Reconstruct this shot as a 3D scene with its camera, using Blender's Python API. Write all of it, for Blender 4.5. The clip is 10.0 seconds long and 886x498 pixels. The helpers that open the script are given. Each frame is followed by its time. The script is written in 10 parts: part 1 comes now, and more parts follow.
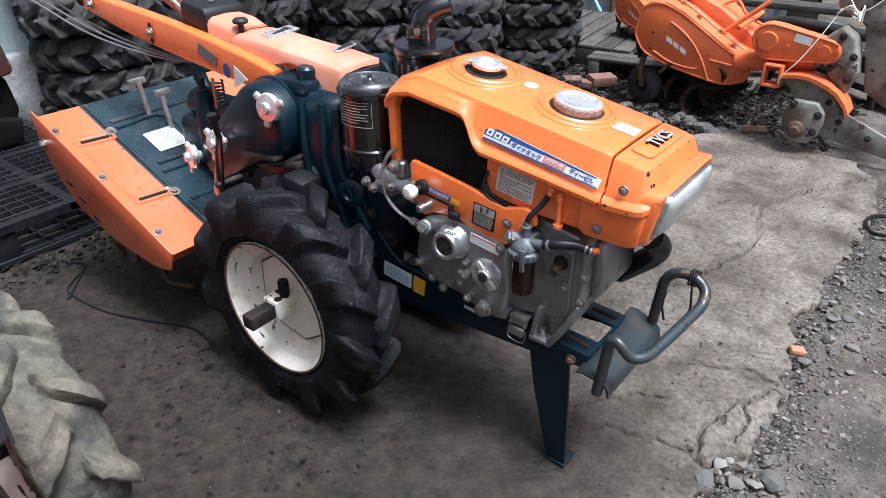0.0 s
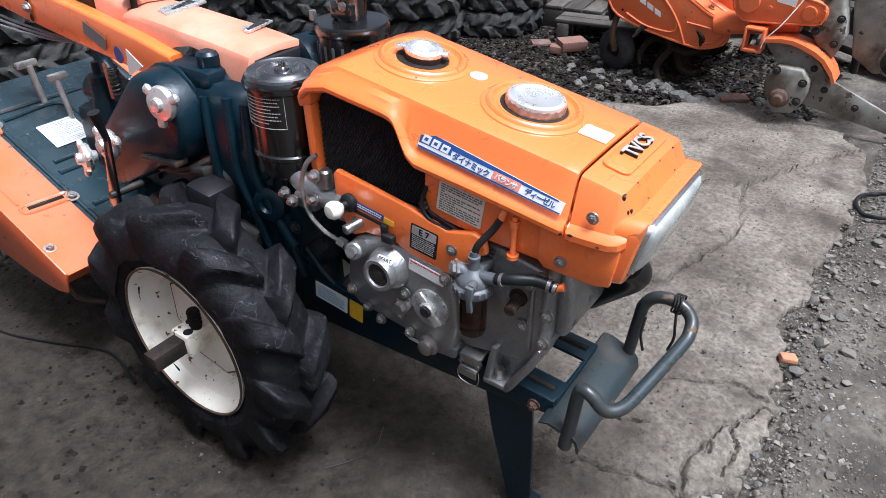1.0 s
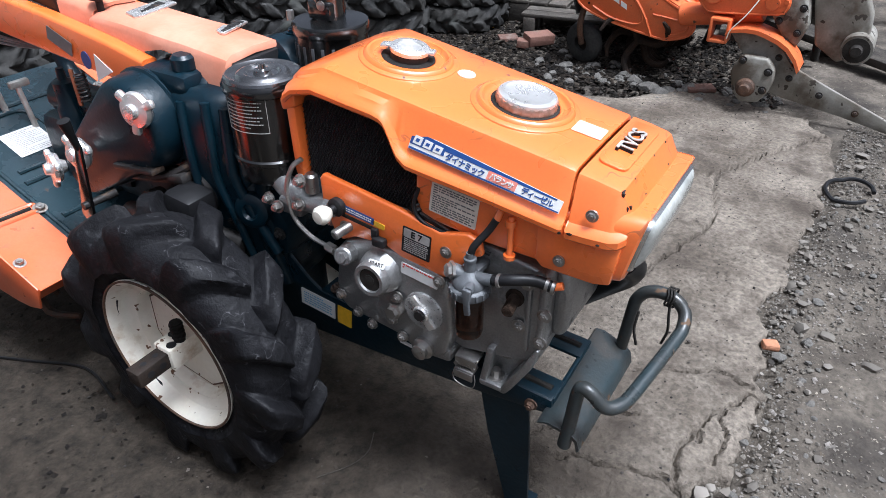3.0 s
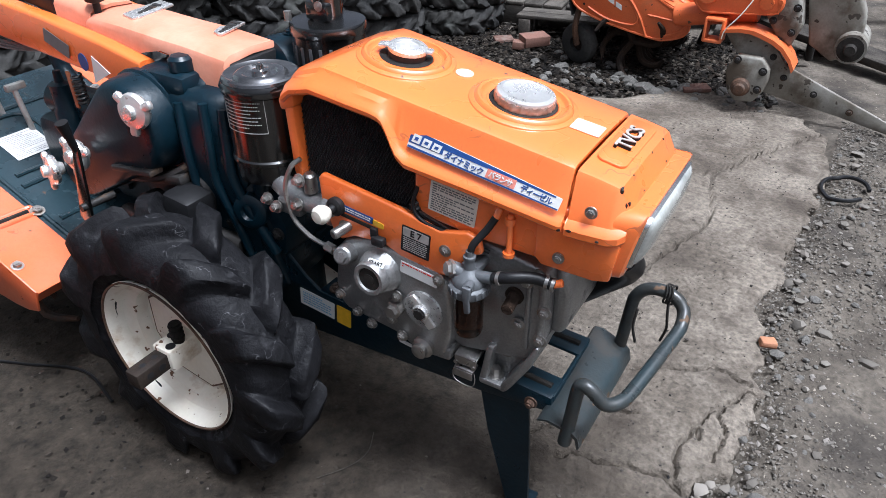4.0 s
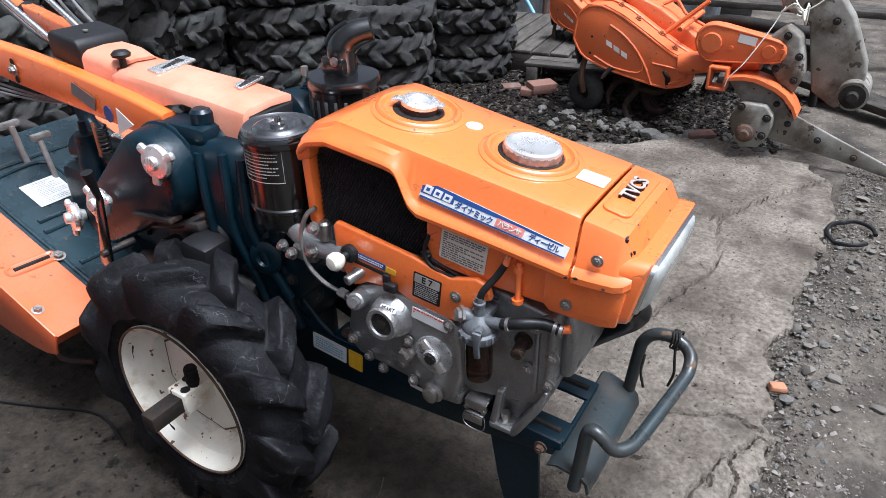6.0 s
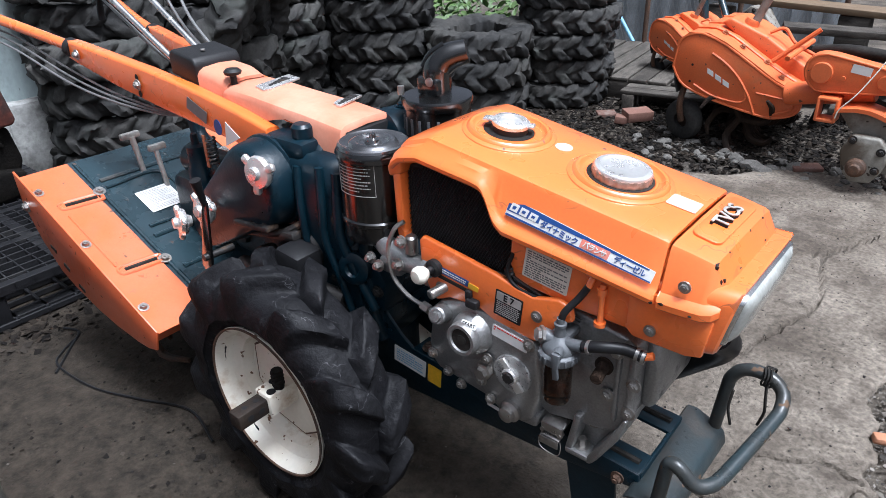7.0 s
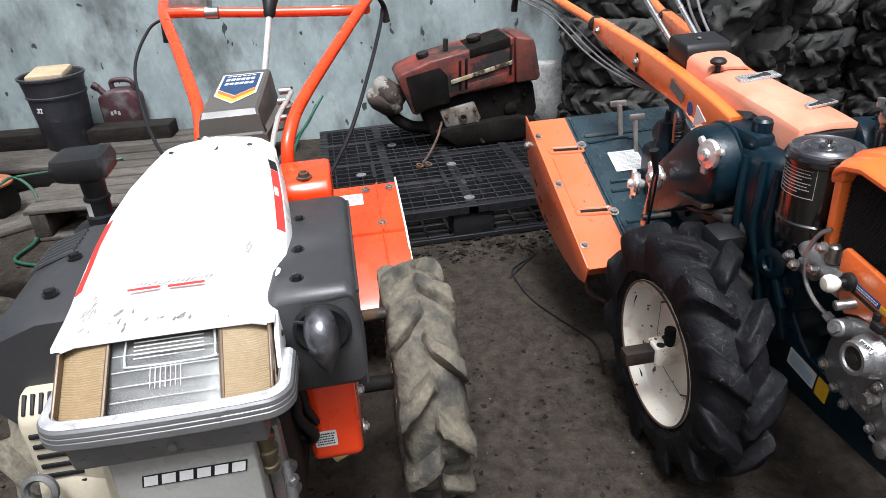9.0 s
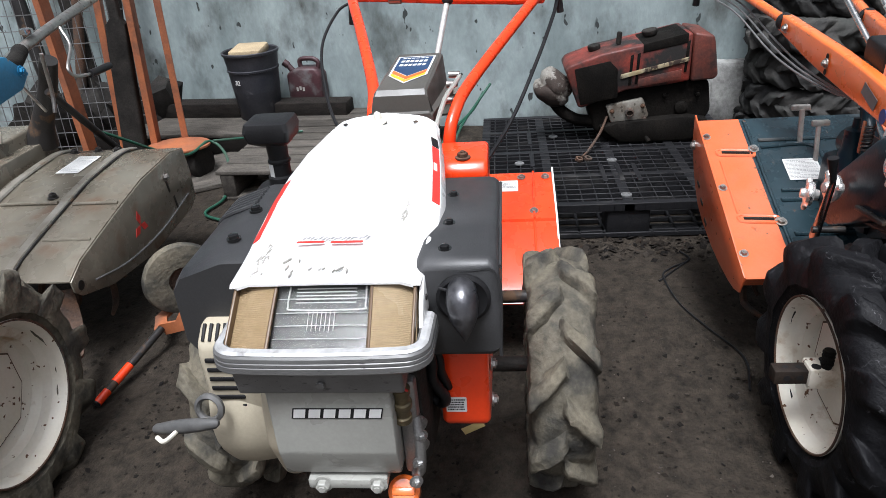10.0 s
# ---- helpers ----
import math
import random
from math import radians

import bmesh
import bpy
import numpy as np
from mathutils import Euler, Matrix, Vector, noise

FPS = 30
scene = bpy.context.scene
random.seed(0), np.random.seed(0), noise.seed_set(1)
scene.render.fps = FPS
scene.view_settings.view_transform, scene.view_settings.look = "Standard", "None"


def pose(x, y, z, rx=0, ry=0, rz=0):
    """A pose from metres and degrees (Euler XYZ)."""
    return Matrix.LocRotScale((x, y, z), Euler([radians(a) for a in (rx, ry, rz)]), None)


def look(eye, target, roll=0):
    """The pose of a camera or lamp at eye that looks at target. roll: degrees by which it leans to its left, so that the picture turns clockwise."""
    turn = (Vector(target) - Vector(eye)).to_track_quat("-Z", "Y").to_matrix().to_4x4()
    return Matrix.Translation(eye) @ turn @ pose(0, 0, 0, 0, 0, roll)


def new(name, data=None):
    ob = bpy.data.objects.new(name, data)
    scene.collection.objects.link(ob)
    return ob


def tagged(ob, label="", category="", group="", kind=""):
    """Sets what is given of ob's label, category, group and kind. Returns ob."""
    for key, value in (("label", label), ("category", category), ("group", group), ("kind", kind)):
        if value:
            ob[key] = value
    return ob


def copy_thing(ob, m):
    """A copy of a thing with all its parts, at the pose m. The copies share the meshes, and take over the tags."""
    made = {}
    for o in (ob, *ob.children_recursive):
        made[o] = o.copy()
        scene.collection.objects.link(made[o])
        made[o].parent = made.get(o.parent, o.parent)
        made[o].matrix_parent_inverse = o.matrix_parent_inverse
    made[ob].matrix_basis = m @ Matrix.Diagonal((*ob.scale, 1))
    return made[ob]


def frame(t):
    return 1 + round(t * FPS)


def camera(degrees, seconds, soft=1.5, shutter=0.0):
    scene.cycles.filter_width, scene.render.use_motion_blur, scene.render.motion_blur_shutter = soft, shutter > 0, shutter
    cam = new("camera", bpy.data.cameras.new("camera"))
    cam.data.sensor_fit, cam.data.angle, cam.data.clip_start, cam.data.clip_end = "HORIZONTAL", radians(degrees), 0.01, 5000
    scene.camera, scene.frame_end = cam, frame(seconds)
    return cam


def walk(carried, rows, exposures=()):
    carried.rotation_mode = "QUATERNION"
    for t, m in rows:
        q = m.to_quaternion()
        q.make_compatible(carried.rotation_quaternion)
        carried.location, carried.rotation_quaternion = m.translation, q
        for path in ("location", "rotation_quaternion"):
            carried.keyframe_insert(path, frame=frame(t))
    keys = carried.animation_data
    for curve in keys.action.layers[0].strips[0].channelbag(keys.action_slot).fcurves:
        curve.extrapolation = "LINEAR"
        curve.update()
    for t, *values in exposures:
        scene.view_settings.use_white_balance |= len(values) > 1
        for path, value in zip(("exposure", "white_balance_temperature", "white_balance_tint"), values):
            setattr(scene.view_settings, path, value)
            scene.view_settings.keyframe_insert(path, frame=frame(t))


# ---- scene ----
cam = camera(65.7, 10.0, 0.85)
PATH = [
    (0, (1.117, -1.111, 1.22), (0.06, 0.257, 0.215), -0.1),
    (0.5, (1.08, -0.931, 1.201), (0.056, 0.416, 0.135), -0.3),
    (1, (1.008, -0.854, 1.192), (0.045, 0.507, 0.088), -0.2),
    (1.5, (0.975, -0.817, 1.198), (0.065, 0.58, 0.092), -0.2),
    (2, (0.976, -0.816, 1.189), (0.077, 0.584, 0.078), -0.4),
    (2.5, (0.966, -0.848, 1.191), (0.08, 0.557, 0.077), -0.3),
    (4, (0.962, -0.866, 1.186), (0.089, 0.551, 0.078), -0.6),
    (4.5, (0.964, -0.873, 1.189), (0.094, 0.551, 0.086), -0.7),
    (5, (0.961, -0.874, 1.188), (0.089, 0.55, 0.088), -0.8),
    (5.5, (0.967, -0.884, 1.202), (0.086, 0.549, 0.12), -0.9),
    (5.7, (0.969, -0.884, 1.209), (0.077, 0.566, 0.16), -0.8),
    (6.8, (0.979, -0.895, 1.205), (-0.121, 0.486, 0.265), -1.9),
    (7, (0.983, -0.896, 1.203), (-0.168, 0.446, 0.267), -2.0),
    (7.5, (0.989, -0.907, 1.205), (-0.299, 0.306, 0.274), -2.3),
    (8, (1.006, -0.919, 1.236), (-0.432, 0.09, 0.28), -2.7),
    (8.5, (1.114, -0.902, 1.244), (-0.535, -0.281, 0.299), -3.8),
    (9, (1.189, -0.952, 1.26), (-0.567, -0.702, 0.336), -4.0),
    (9.5, (1.214, -0.994, 1.272), (-0.563, -1.054, 0.355), -4.0),
    (10, (1.233, -0.945, 1.259), (-0.535, -1.134, 0.344), -4.4),
]
# seconds, stops, kelvin, tint
EXPOSURES = [(0.0, 0.99, 5520, 10), (0.5, 1.02, 5500, 10), (1.5, 0.88, 5550, 10), (5.5, 0.88, 5550, 10), (7.0, 0.9, 5550, 10), (7.5, 0.97, 5500, 10), (8.5, 0.95, 5700, 10), (9.2, 0.71, 5950, 10), (10.0, 0.52, 5900, 10)]
walk(cam, [(t, look(eye, target, roll)) for t, eye, target, roll in PATH], EXPOSURES)

# ---- light ----
SUN_EL, SUN_AZ = 70.0, -5.0  # degrees above the horizon; from +x towards +y
world = bpy.data.worlds.new("world")
scene.world = world
world.use_nodes = True
wn = world.node_tree.nodes
sky = wn.new("ShaderNodeTexSky")
sky.sky_type, sky.sun_disc = "NISHITA", False
sky.sun_elevation, sky.sun_rotation = radians(SUN_EL), radians(90.0 - SUN_AZ)
sky.air_density, sky.dust_density, sky.ozone_density = 0.3, 10.0, 0.2
wn["Background"].inputs["Strength"].default_value = 0.093
veil = wn.new("ShaderNodeHueSaturation")  # thin cloud takes most of the blue
veil.inputs["Saturation"].default_value = 0.35
world.node_tree.links.new(sky.outputs["Color"], veil.inputs["Color"])
world.node_tree.links.new(veil.outputs["Color"], wn["Background"].inputs["Color"])
sun_data = bpy.data.lights.new("sun", "SUN")
sun_data.energy, sun_data.angle, sun_data.color = 2.9, radians(18.0), (1.0, 0.97, 0.93)
sun = new("sun", sun_data)
sa, se = radians(SUN_AZ), radians(SUN_EL)
sun.matrix_world = look((6 * math.cos(sa) * math.cos(se), 6 * math.sin(sa) * math.cos(se), 6 * math.sin(se)), (0, 0, 0))


# ---- materials ----
def mat(name, c, rough=0.5, metal=0.0, c2=None, n=5.0, k=0.5, grain=80.0, gk=0.15, bump=0.12, dirt=None, dirt_n=4.0,
        dirt_at=0.55, dirt_soft=0.12, dirt_rough=0.85, coat=0.0, chips=None, chip_n=38.0, chip_at=0.68, spread=0.0, stretch=(1, 1, 1), spec=0.5, scuff=None, scuff_n=9.0):
    """A painted, cast, moulded or earthen surface: two tones in large patches, fine grain, dirt in patches and small chips."""
    m = bpy.data.materials.new(name)
    m.use_nodes = True
    nt = m.node_tree
    nodes, link = nt.nodes, nt.links.new
    b = nodes["Principled BSDF"]
    b.inputs["Metallic"].default_value, b.inputs["Specular IOR Level"].default_value = metal, spec
    if coat:
        b.inputs["Coat Weight"].default_value, b.inputs["Coat Roughness"].default_value = coat, 0.2
    tc, oi = nodes.new("ShaderNodeTexCoord"), nodes.new("ShaderNodeObjectInfo")
    shift = nodes.new("ShaderNodeVectorMath")
    shift.operation = "MULTIPLY_ADD"
    shift.inputs[1].default_value = (7.0, 3.0, 5.0)
    link(oi.outputs["Random"], shift.inputs[0])
    link(tc.outputs["Object"], shift.inputs[2])
    grow = nodes.new("ShaderNodeVectorMath")
    grow.operation = "MULTIPLY"
    grow.inputs[1].default_value = stretch
    link(shift.outputs[0], grow.inputs[0])

    def cloud(scale, detail, lo, hi):
        t = nodes.new("ShaderNodeTexNoise")
        t.inputs["Scale"].default_value, t.inputs["Detail"].default_value = scale, detail
        t.inputs["Roughness"].default_value = 0.6
        link(grow.outputs[0], t.inputs["Vector"])
        r = nodes.new("ShaderNodeMapRange")
        r.inputs["From Min"].default_value, r.inputs["From Max"].default_value = lo, hi
        link(t.outputs["Fac"], r.inputs["Value"])
        return r.outputs["Result"]

    def blend(fac, a, bb, how="MIX"):
        x = nodes.new("ShaderNodeMix")
        x.data_type, x.blend_type = "RGBA", how
        for sock, v in ((x.inputs["Factor"], fac), (x.inputs["A"], a), (x.inputs["B"], bb)):
            if isinstance(v, (tuple, list)):
                sock.default_value = (*v, 1.0)
            elif isinstance(v, float):
                sock.default_value = v
            else:
                link(v, sock)
        return x.outputs["Result"]

    def number(fac, a, bb):
        x = nodes.new("ShaderNodeMix")
        x.data_type = "FLOAT"
        link(fac, x.inputs["Factor"])
        for sock, v in ((x.inputs["A"], a), (x.inputs["B"], bb)):
            if isinstance(v, float):
                sock.default_value = v
            else:
                link(v, sock)
        return x.outputs["Result"]

    c2 = c2 or tuple(v * (1 - 0.35 * k) for v in c)
    col = blend(cloud(n, 4.0, 0.35, 0.65), c, c2)
    fine = cloud(grain, 3.0, 0.25, 0.75)
    tone = number(fine, 1.0 - gk, 1.0 + gk)
    mul = nodes.new("ShaderNodeVectorMath")
    mul.operation = "SCALE"
    link(col, mul.inputs[0])
    link(tone, mul.inputs["Scale"])
    col = mul.outputs[0]
    if spread:
        ran = number(oi.outputs["Random"], 1.0 - spread, 1.0 + spread)
        mul2 = nodes.new("ShaderNodeVectorMath")
        mul2.operation = "SCALE"
        link(col, mul2.inputs[0])
        link(ran, mul2.inputs["Scale"])
        col = mul2.outputs[0]
    ro = number(cloud(n * 2.3, 3.0, 0.3, 0.7), max(0.03, rough - 0.09), min(1.0, rough + 0.09))
    if dirt:
        d = cloud(dirt_n, 6.0, dirt_at, dirt_at + dirt_soft)
        col = blend(d, col, dirt)
        ro = number(d, ro, dirt_rough)
        if metal:
            link(number(d, float(metal), 0.0), b.inputs["Metallic"])
    if chips:
        h = cloud(chip_n, 2.0, chip_at, chip_at + 0.03)
        col = blend(h, col, chips)
        ro = number(h, ro, 0.8)
    if scuff:
        # thin crooked scrapes, thinned out by a coarser cloud
        t = nodes.new("ShaderNodeTexNoise")
        t.inputs["Scale"].default_value, t.inputs["Detail"].default_value, t.inputs["Distortion"].default_value = scuff_n, 4.0, 0.35
        link(grow.outputs[0], t.inputs["Vector"])
        away = nodes.new("ShaderNodeMath")
        away.operation = "COMPARE"
        away.inputs[1].default_value, away.inputs[2].default_value = 0.5, 0.0035
        link(t.outputs["Fac"], away.inputs[0])
        thin = nodes.new("ShaderNodeMath")
        thin.operation = "MULTIPLY"
        link(away.outputs[0], thin.inputs[0])
        link(cloud(scuff_n * 2.2, 3.0, 0.5, 0.66), thin.inputs[1])
        col = blend(thin.outputs[0], col, scuff)
    link(col, b.inputs["Base Color"])
    link(ro, b.inputs["Roughness"])
    if bump:
        bm_ = nodes.new("ShaderNodeBump")
        bm_.inputs["Strength"].default_value, bm_.inputs["Distance"].default_value = bump, 0.004
        link(fine, bm_.inputs["Height"])
        link(bm_.outputs["Normal"], b.inputs["Normal"])
    return m


def glass(name, c=(0.95, 0.97, 0.97), rough=0.05, ior=1.45):
    m = bpy.data.materials.new(name)
    m.use_nodes = True
    b = m.node_tree.nodes["Principled BSDF"]
    b.inputs["Base Color"].default_value = (*c, 1.0)
    b.inputs["Transmission Weight"].default_value = 1.0
    b.inputs["Roughness"].default_value, b.inputs["IOR"].default_value = rough, ior
    return m


RUST = (0.13, 0.06, 0.03)
MUD = (0.16, 0.13, 0.1)
M_ORANGE = mat("orange_paint", (0.86, 0.18, 0.028), 0.3, c2=(0.84, 0.17, 0.03), n=4, grain=200, gk=0.05, bump=0.03, coat=1.0, spec=0.8, scuff=(0.4, 0.1, 0.03), scuff_n=6.0, chips=(0.1, 0.06, 0.04), chip_at=0.74, dirt=(0.45, 0.16, 0.05), dirt_at=0.66, dirt_soft=0.2)
M_ORANGE_WORN = mat("worn_orange_paint", (0.68, 0.13, 0.03), 0.5, c2=(0.6, 0.14, 0.045), n=5, grain=150, gk=0.08, bump=0.05, chips=(0.12, 0.06, 0.04), chip_at=0.7, dirt=(0.3, 0.13, 0.06), dirt_at=0.6, dirt_soft=0.2)
M_WING = mat("rubbed_pinkish_orange_paint", (0.62, 0.118, 0.034), 0.36, c2=(0.58, 0.145, 0.065), n=5, grain=170, gk=0.06, bump=0.04, coat=0.4, chips=(0.14, 0.07, 0.04), chip_n=46, chip_at=0.7, dirt=(0.36, 0.11, 0.045), dirt_at=0.54, dirt_soft=0.2, scuff=(0.25, 0.1, 0.05), scuff_n=7.0)
M_POST = mat("worn_plated_post", (0.45, 0.44, 0.42), 0.4, 0.6, c2=(0.3, 0.28, 0.25), n=25, bump=0.08, dirt=(0.12, 0.09, 0.07), dirt_n=30, dirt_at=0.62)
M_PINK = mat("salmon_orange_plastic", (0.68, 0.3, 0.2), 0.4, c2=(0.62, 0.22, 0.13), n=9, grain=140, gk=0.05, bump=0.04, dirt=(0.5, 0.28, 0.2), dirt_at=0.62, dirt_soft=0.2)
M_GREEN = mat("dark_blue_green_enamel", (0.0035, 0.016, 0.025), 0.33, c2=(0.0025, 0.011, 0.018), grain=120, gk=0.2, bump=0.08, spec=0.3, scuff=(0.022, 0.032, 0.038), dirt=(0.022, 0.022, 0.022), dirt_at=0.6, dirt_soft=0.2, dirt_rough=0.6)
M_STEEL_PLATE = mat("blue_grey_painted_sheet", (0.02, 0.04, 0.05), 0.27, c2=(0.014, 0.028, 0.035), grain=120, gk=0.1, bump=0.06, coat=0.25, spec=0.5, scuff=(0.07, 0.07, 0.068), chips=(0.08, 0.045, 0.03), chip_at=0.7, dirt=(0.06, 0.056, 0.05), dirt_at=0.56, dirt_soft=0.25)
M_ALLOY = mat("cast_aluminium", (0.37, 0.37, 0.365), 0.38, 0.8, c2=(0.26, 0.26, 0.257), n=9, grain=260, gk=0.16, bump=0.2, dirt=(0.05, 0.046, 0.042), dirt_at=0.59, dirt_soft=0.14, dirt_n=17)
M_CHROME = mat("chrome", (0.75, 0.75, 0.74), 0.24, 1.0, grain=200, gk=0.05, bump=0.02, dirt=(0.28, 0.26, 0.23), dirt_n=30, dirt_at=0.6, dirt_soft=0.1, dirt_rough=0.5)
M_SLOTLIGHT = mat("slot_light_grey", (0.12, 0.12, 0.125), 0.45, 0.4, c2=(0.08, 0.08, 0.085), n=12, grain=220, gk=0.15, bump=0.12, dirt=(0.05, 0.045, 0.04), dirt_n=14, dirt_at=0.6)
M_RUSTDARK = mat("dark_rusted_tines", (0.034, 0.021, 0.014), 0.85, c2=(0.018, 0.014, 0.012), n=12, grain=140, gk=0.35, bump=0.5, spec=0.15)
M_FADEDPRINT = mat("faded_small_print", (0.3, 0.3, 0.3), 0.6, c2=(0.45, 0.45, 0.44), n=60, bump=0.0)
M_FADEDSTICKER = mat("sun_faded_sticker", (0.72, 0.55, 0.44), 0.5, c2=(0.72, 0.45, 0.32), n=30, bump=0.0)
M_RUSTRIM = mat("rust_stained_plating", (0.4, 0.36, 0.32), 0.4, 0.6, c2=(0.2, 0.11, 0.06), n=30, bump=0.08, dirt=(0.12, 0.06, 0.03), dirt_n=22, dirt_at=0.5)
M_DIAL = mat("printed_pale_dial", (0.42, 0.42, 0.41), 0.35, 0.3, c2=(0.25, 0.25, 0.245), n=60, bump=0.02, chips=(0.08, 0.08, 0.08), chip_n=160, chip_at=0.6)
M_PUMPGREY = mat("blue_grey_filter_casting", (0.11, 0.117, 0.125), 0.48, 0.15, c2=(0.075, 0.08, 0.085), n=20, grain=220, gk=0.12, bump=0.1, dirt=(0.05, 0.045, 0.04), dirt_n=18, dirt_at=0.62)
M_BADGE = mat("silver_badge", (0.55, 0.54, 0.52), 0.4, 0.4, c2=(0.42, 0.41, 0.39), n=30, bump=0.05, dirt=(0.1, 0.09, 0.08), dirt_n=40, dirt_at=0.6)
M_LID = mat("plated_cap_steel", (0.86, 0.85, 0.83), 0.3, 0.75, c2=(0.72, 0.7, 0.67), n=18, grain=180, gk=0.04, bump=0.02, dirt=(0.3, 0.2, 0.13), dirt_n=16, dirt_at=0.66, dirt_soft=0.15, dirt_rough=0.6)
M_STEEL = mat("bare_steel", (0.42, 0.41, 0.39), 0.35, 0.9, c2=(0.33, 0.31, 0.29), n=14, dirt=(0.14, 0.1, 0.07), dirt_n=25, dirt_at=0.58, dirt_soft=0.12)
M_DARKSTEEL = mat("oily_dark_steel", (0.03, 0.028, 0.027), 0.45, 0.2, spec=0.3, grain=150, dirt=(0.1, 0.06, 0.035), dirt_n=14, dirt_at=0.57, dirt_soft=0.1)
M_RUSTY = mat("rusted_steel", (0.11, 0.055, 0.03), 0.8, 0.1, c2=(0.06, 0.04, 0.03), n=12, grain=140, gk=0.35, bump=0.4, dirt=(0.05, 0.045, 0.04), dirt_n=8)
M_BLACK = mat("black_gloss_paint", (0.004, 0.004, 0.004), 0.18, grain=200, bump=0.02, coat=0.8, spec=0.6, dirt=(0.02, 0.019, 0.018), dirt_n=9, dirt_at=0.62, dirt_soft=0.15, dirt_rough=0.5)
M_BLACKTOP = mat("glossy_black_enamel_lid", (0.24, 0.24, 0.245), 0.14, 0.9, c2=(0.12, 0.12, 0.125), spec=1.0, n=12, grain=200, bump=0.02, coat=1.0, dirt=(0.09, 0.086, 0.08), dirt_n=30, dirt_at=0.62)
M_BLACKPLASTIC = mat("black_plastic", (0.012, 0.012, 0.013), 0.5, spec=0.35, grain=240, gk=0.2, bump=0.1, dirt=(0.05, 0.048, 0.045), dirt_at=0.6, dirt_soft=0.2)
M_SCREEN = mat("black_wire", (0.03, 0.03, 0.031), 0.35, 0.3, n=30, gk=0.3, bump=0.0, spec=0.6)
M_RUBBER = mat("dull_tyre_rubber", (0.005, 0.005, 0.006), 0.56, c2=(0.0105, 0.0105, 0.0118), n=7, grain=90, gk=0.35, bump=0.3, spec=0.14, scuff=(0.075, 0.075, 0.08), scuff_n=14.0, dirt=(0.048, 0.048, 0.051), dirt_n=20, dirt_at=0.61, dirt_soft=0.2)
M_RUBBER_MUD = mat("dried_mud_on_tyre_rubber", (0.145, 0.128, 0.095), 0.85, c2=(0.07, 0.066, 0.055), n=11, grain=70, gk=0.3, bump=0.5, spec=0.2, dirt=(0.032, 0.031, 0.029), dirt_n=11, dirt_at=0.5, dirt_soft=0.2)
M_RUBBER_OLD = mat("weathered_tyre_rubber", (0.027, 0.027, 0.027), 0.75, c2=(0.055, 0.053, 0.049), n=4, grain=70, gk=0.25, bump=0.25, spec=0.12, dirt=(0.06, 0.065, 0.058), dirt_n=5, dirt_at=0.56, dirt_soft=0.2, spread=0.3)
M_RIM = mat("off_white_rim_paint", (0.74, 0.71, 0.63), 0.5, c2=(0.67, 0.62, 0.52), n=9, grain=120, gk=0.04, bump=0.05, dirt=(0.38, 0.26, 0.15), dirt_n=11, dirt_at=0.59, dirt_soft=0.14, chips=(0.12, 0.06, 0.03), chip_n=48, chip_at=0.668)
M_WHITE = mat("white_hood_paint", (0.84, 0.84, 0.82), 0.32, c2=(0.8, 0.8, 0.78), grain=150, gk=0.03, bump=0.02, coat=0.3, chips=(0.25, 0.24, 0.22), chip_n=22, chip_at=0.74)
M_CREAM = mat("cream_plastic", (0.46, 0.41, 0.31), 0.5, grain=150, gk=0.06, bump=0.04, dirt=(0.28, 0.22, 0.15), dirt_at=0.58, dirt_soft=0.25)
M_GREYPAINT = mat("light_grey_cover_paint", (0.35, 0.35, 0.32), 0.3, grain=150, gk=0.05, bump=0.03, dirt=(0.2, 0.18, 0.15), dirt_at=0.62, dirt_soft=0.2)
M_SILVERPL = mat("silver_grey_plastic", (0.17, 0.17, 0.168), 0.38, 0.3, scuff=(0.03, 0.03, 0.03), scuff_n=12.0, grain=200, gk=0.08, bump=0.05, dirt=(0.08, 0.078, 0.075), dirt_n=14, dirt_at=0.6, dirt_soft=0.08, stretch=(1, 3, 8))
M_RED = mat("bright_red_orange_paint", (0.88, 0.062, 0.01), 0.28, c2=(0.82, 0.05, 0.008), grain=150, gk=0.04, bump=0.02, coat=0.35, dirt=(0.4, 0.06, 0.03), dirt_at=0.7, dirt_soft=0.2)
M_OLDRED = mat("rusted_old_red_paint", (0.24, 0.033, 0.02), 0.55, c2=(0.08, 0.022, 0.016), n=6, grain=90, gk=0.3, bump=0.2, dirt=(0.013, 0.011, 0.01), dirt_n=5.5, dirt_at=0.43, dirt_soft=0.16)
M_GUNGE = mat("oil_blackened_casting", (0.012, 0.011, 0.01), 0.7, c2=(0.03, 0.027, 0.024), n=9, grain=120, gk=0.3, bump=0.3, spec=0.15)
M_AXLE = mat("dark_brown_rusted_bar", (0.03, 0.021, 0.015), 0.7, c2=(0.016, 0.012, 0.01), n=30, grain=200, gk=0.25, bump=0.2, spec=0.2)
M_BUMPER = mat("rubbed_dark_bumper_paint", (0.022, 0.033, 0.037), 0.34, c2=(0.03, 0.03, 0.028), n=14, grain=140, gk=0.15, bump=0.08, spec=0.45, dirt=(0.06, 0.045, 0.034), dirt_n=9, dirt_at=0.56, dirt_soft=0.2, dirt_rough=0.5, chips=(0.1, 0.06, 0.035), chip_at=0.68)
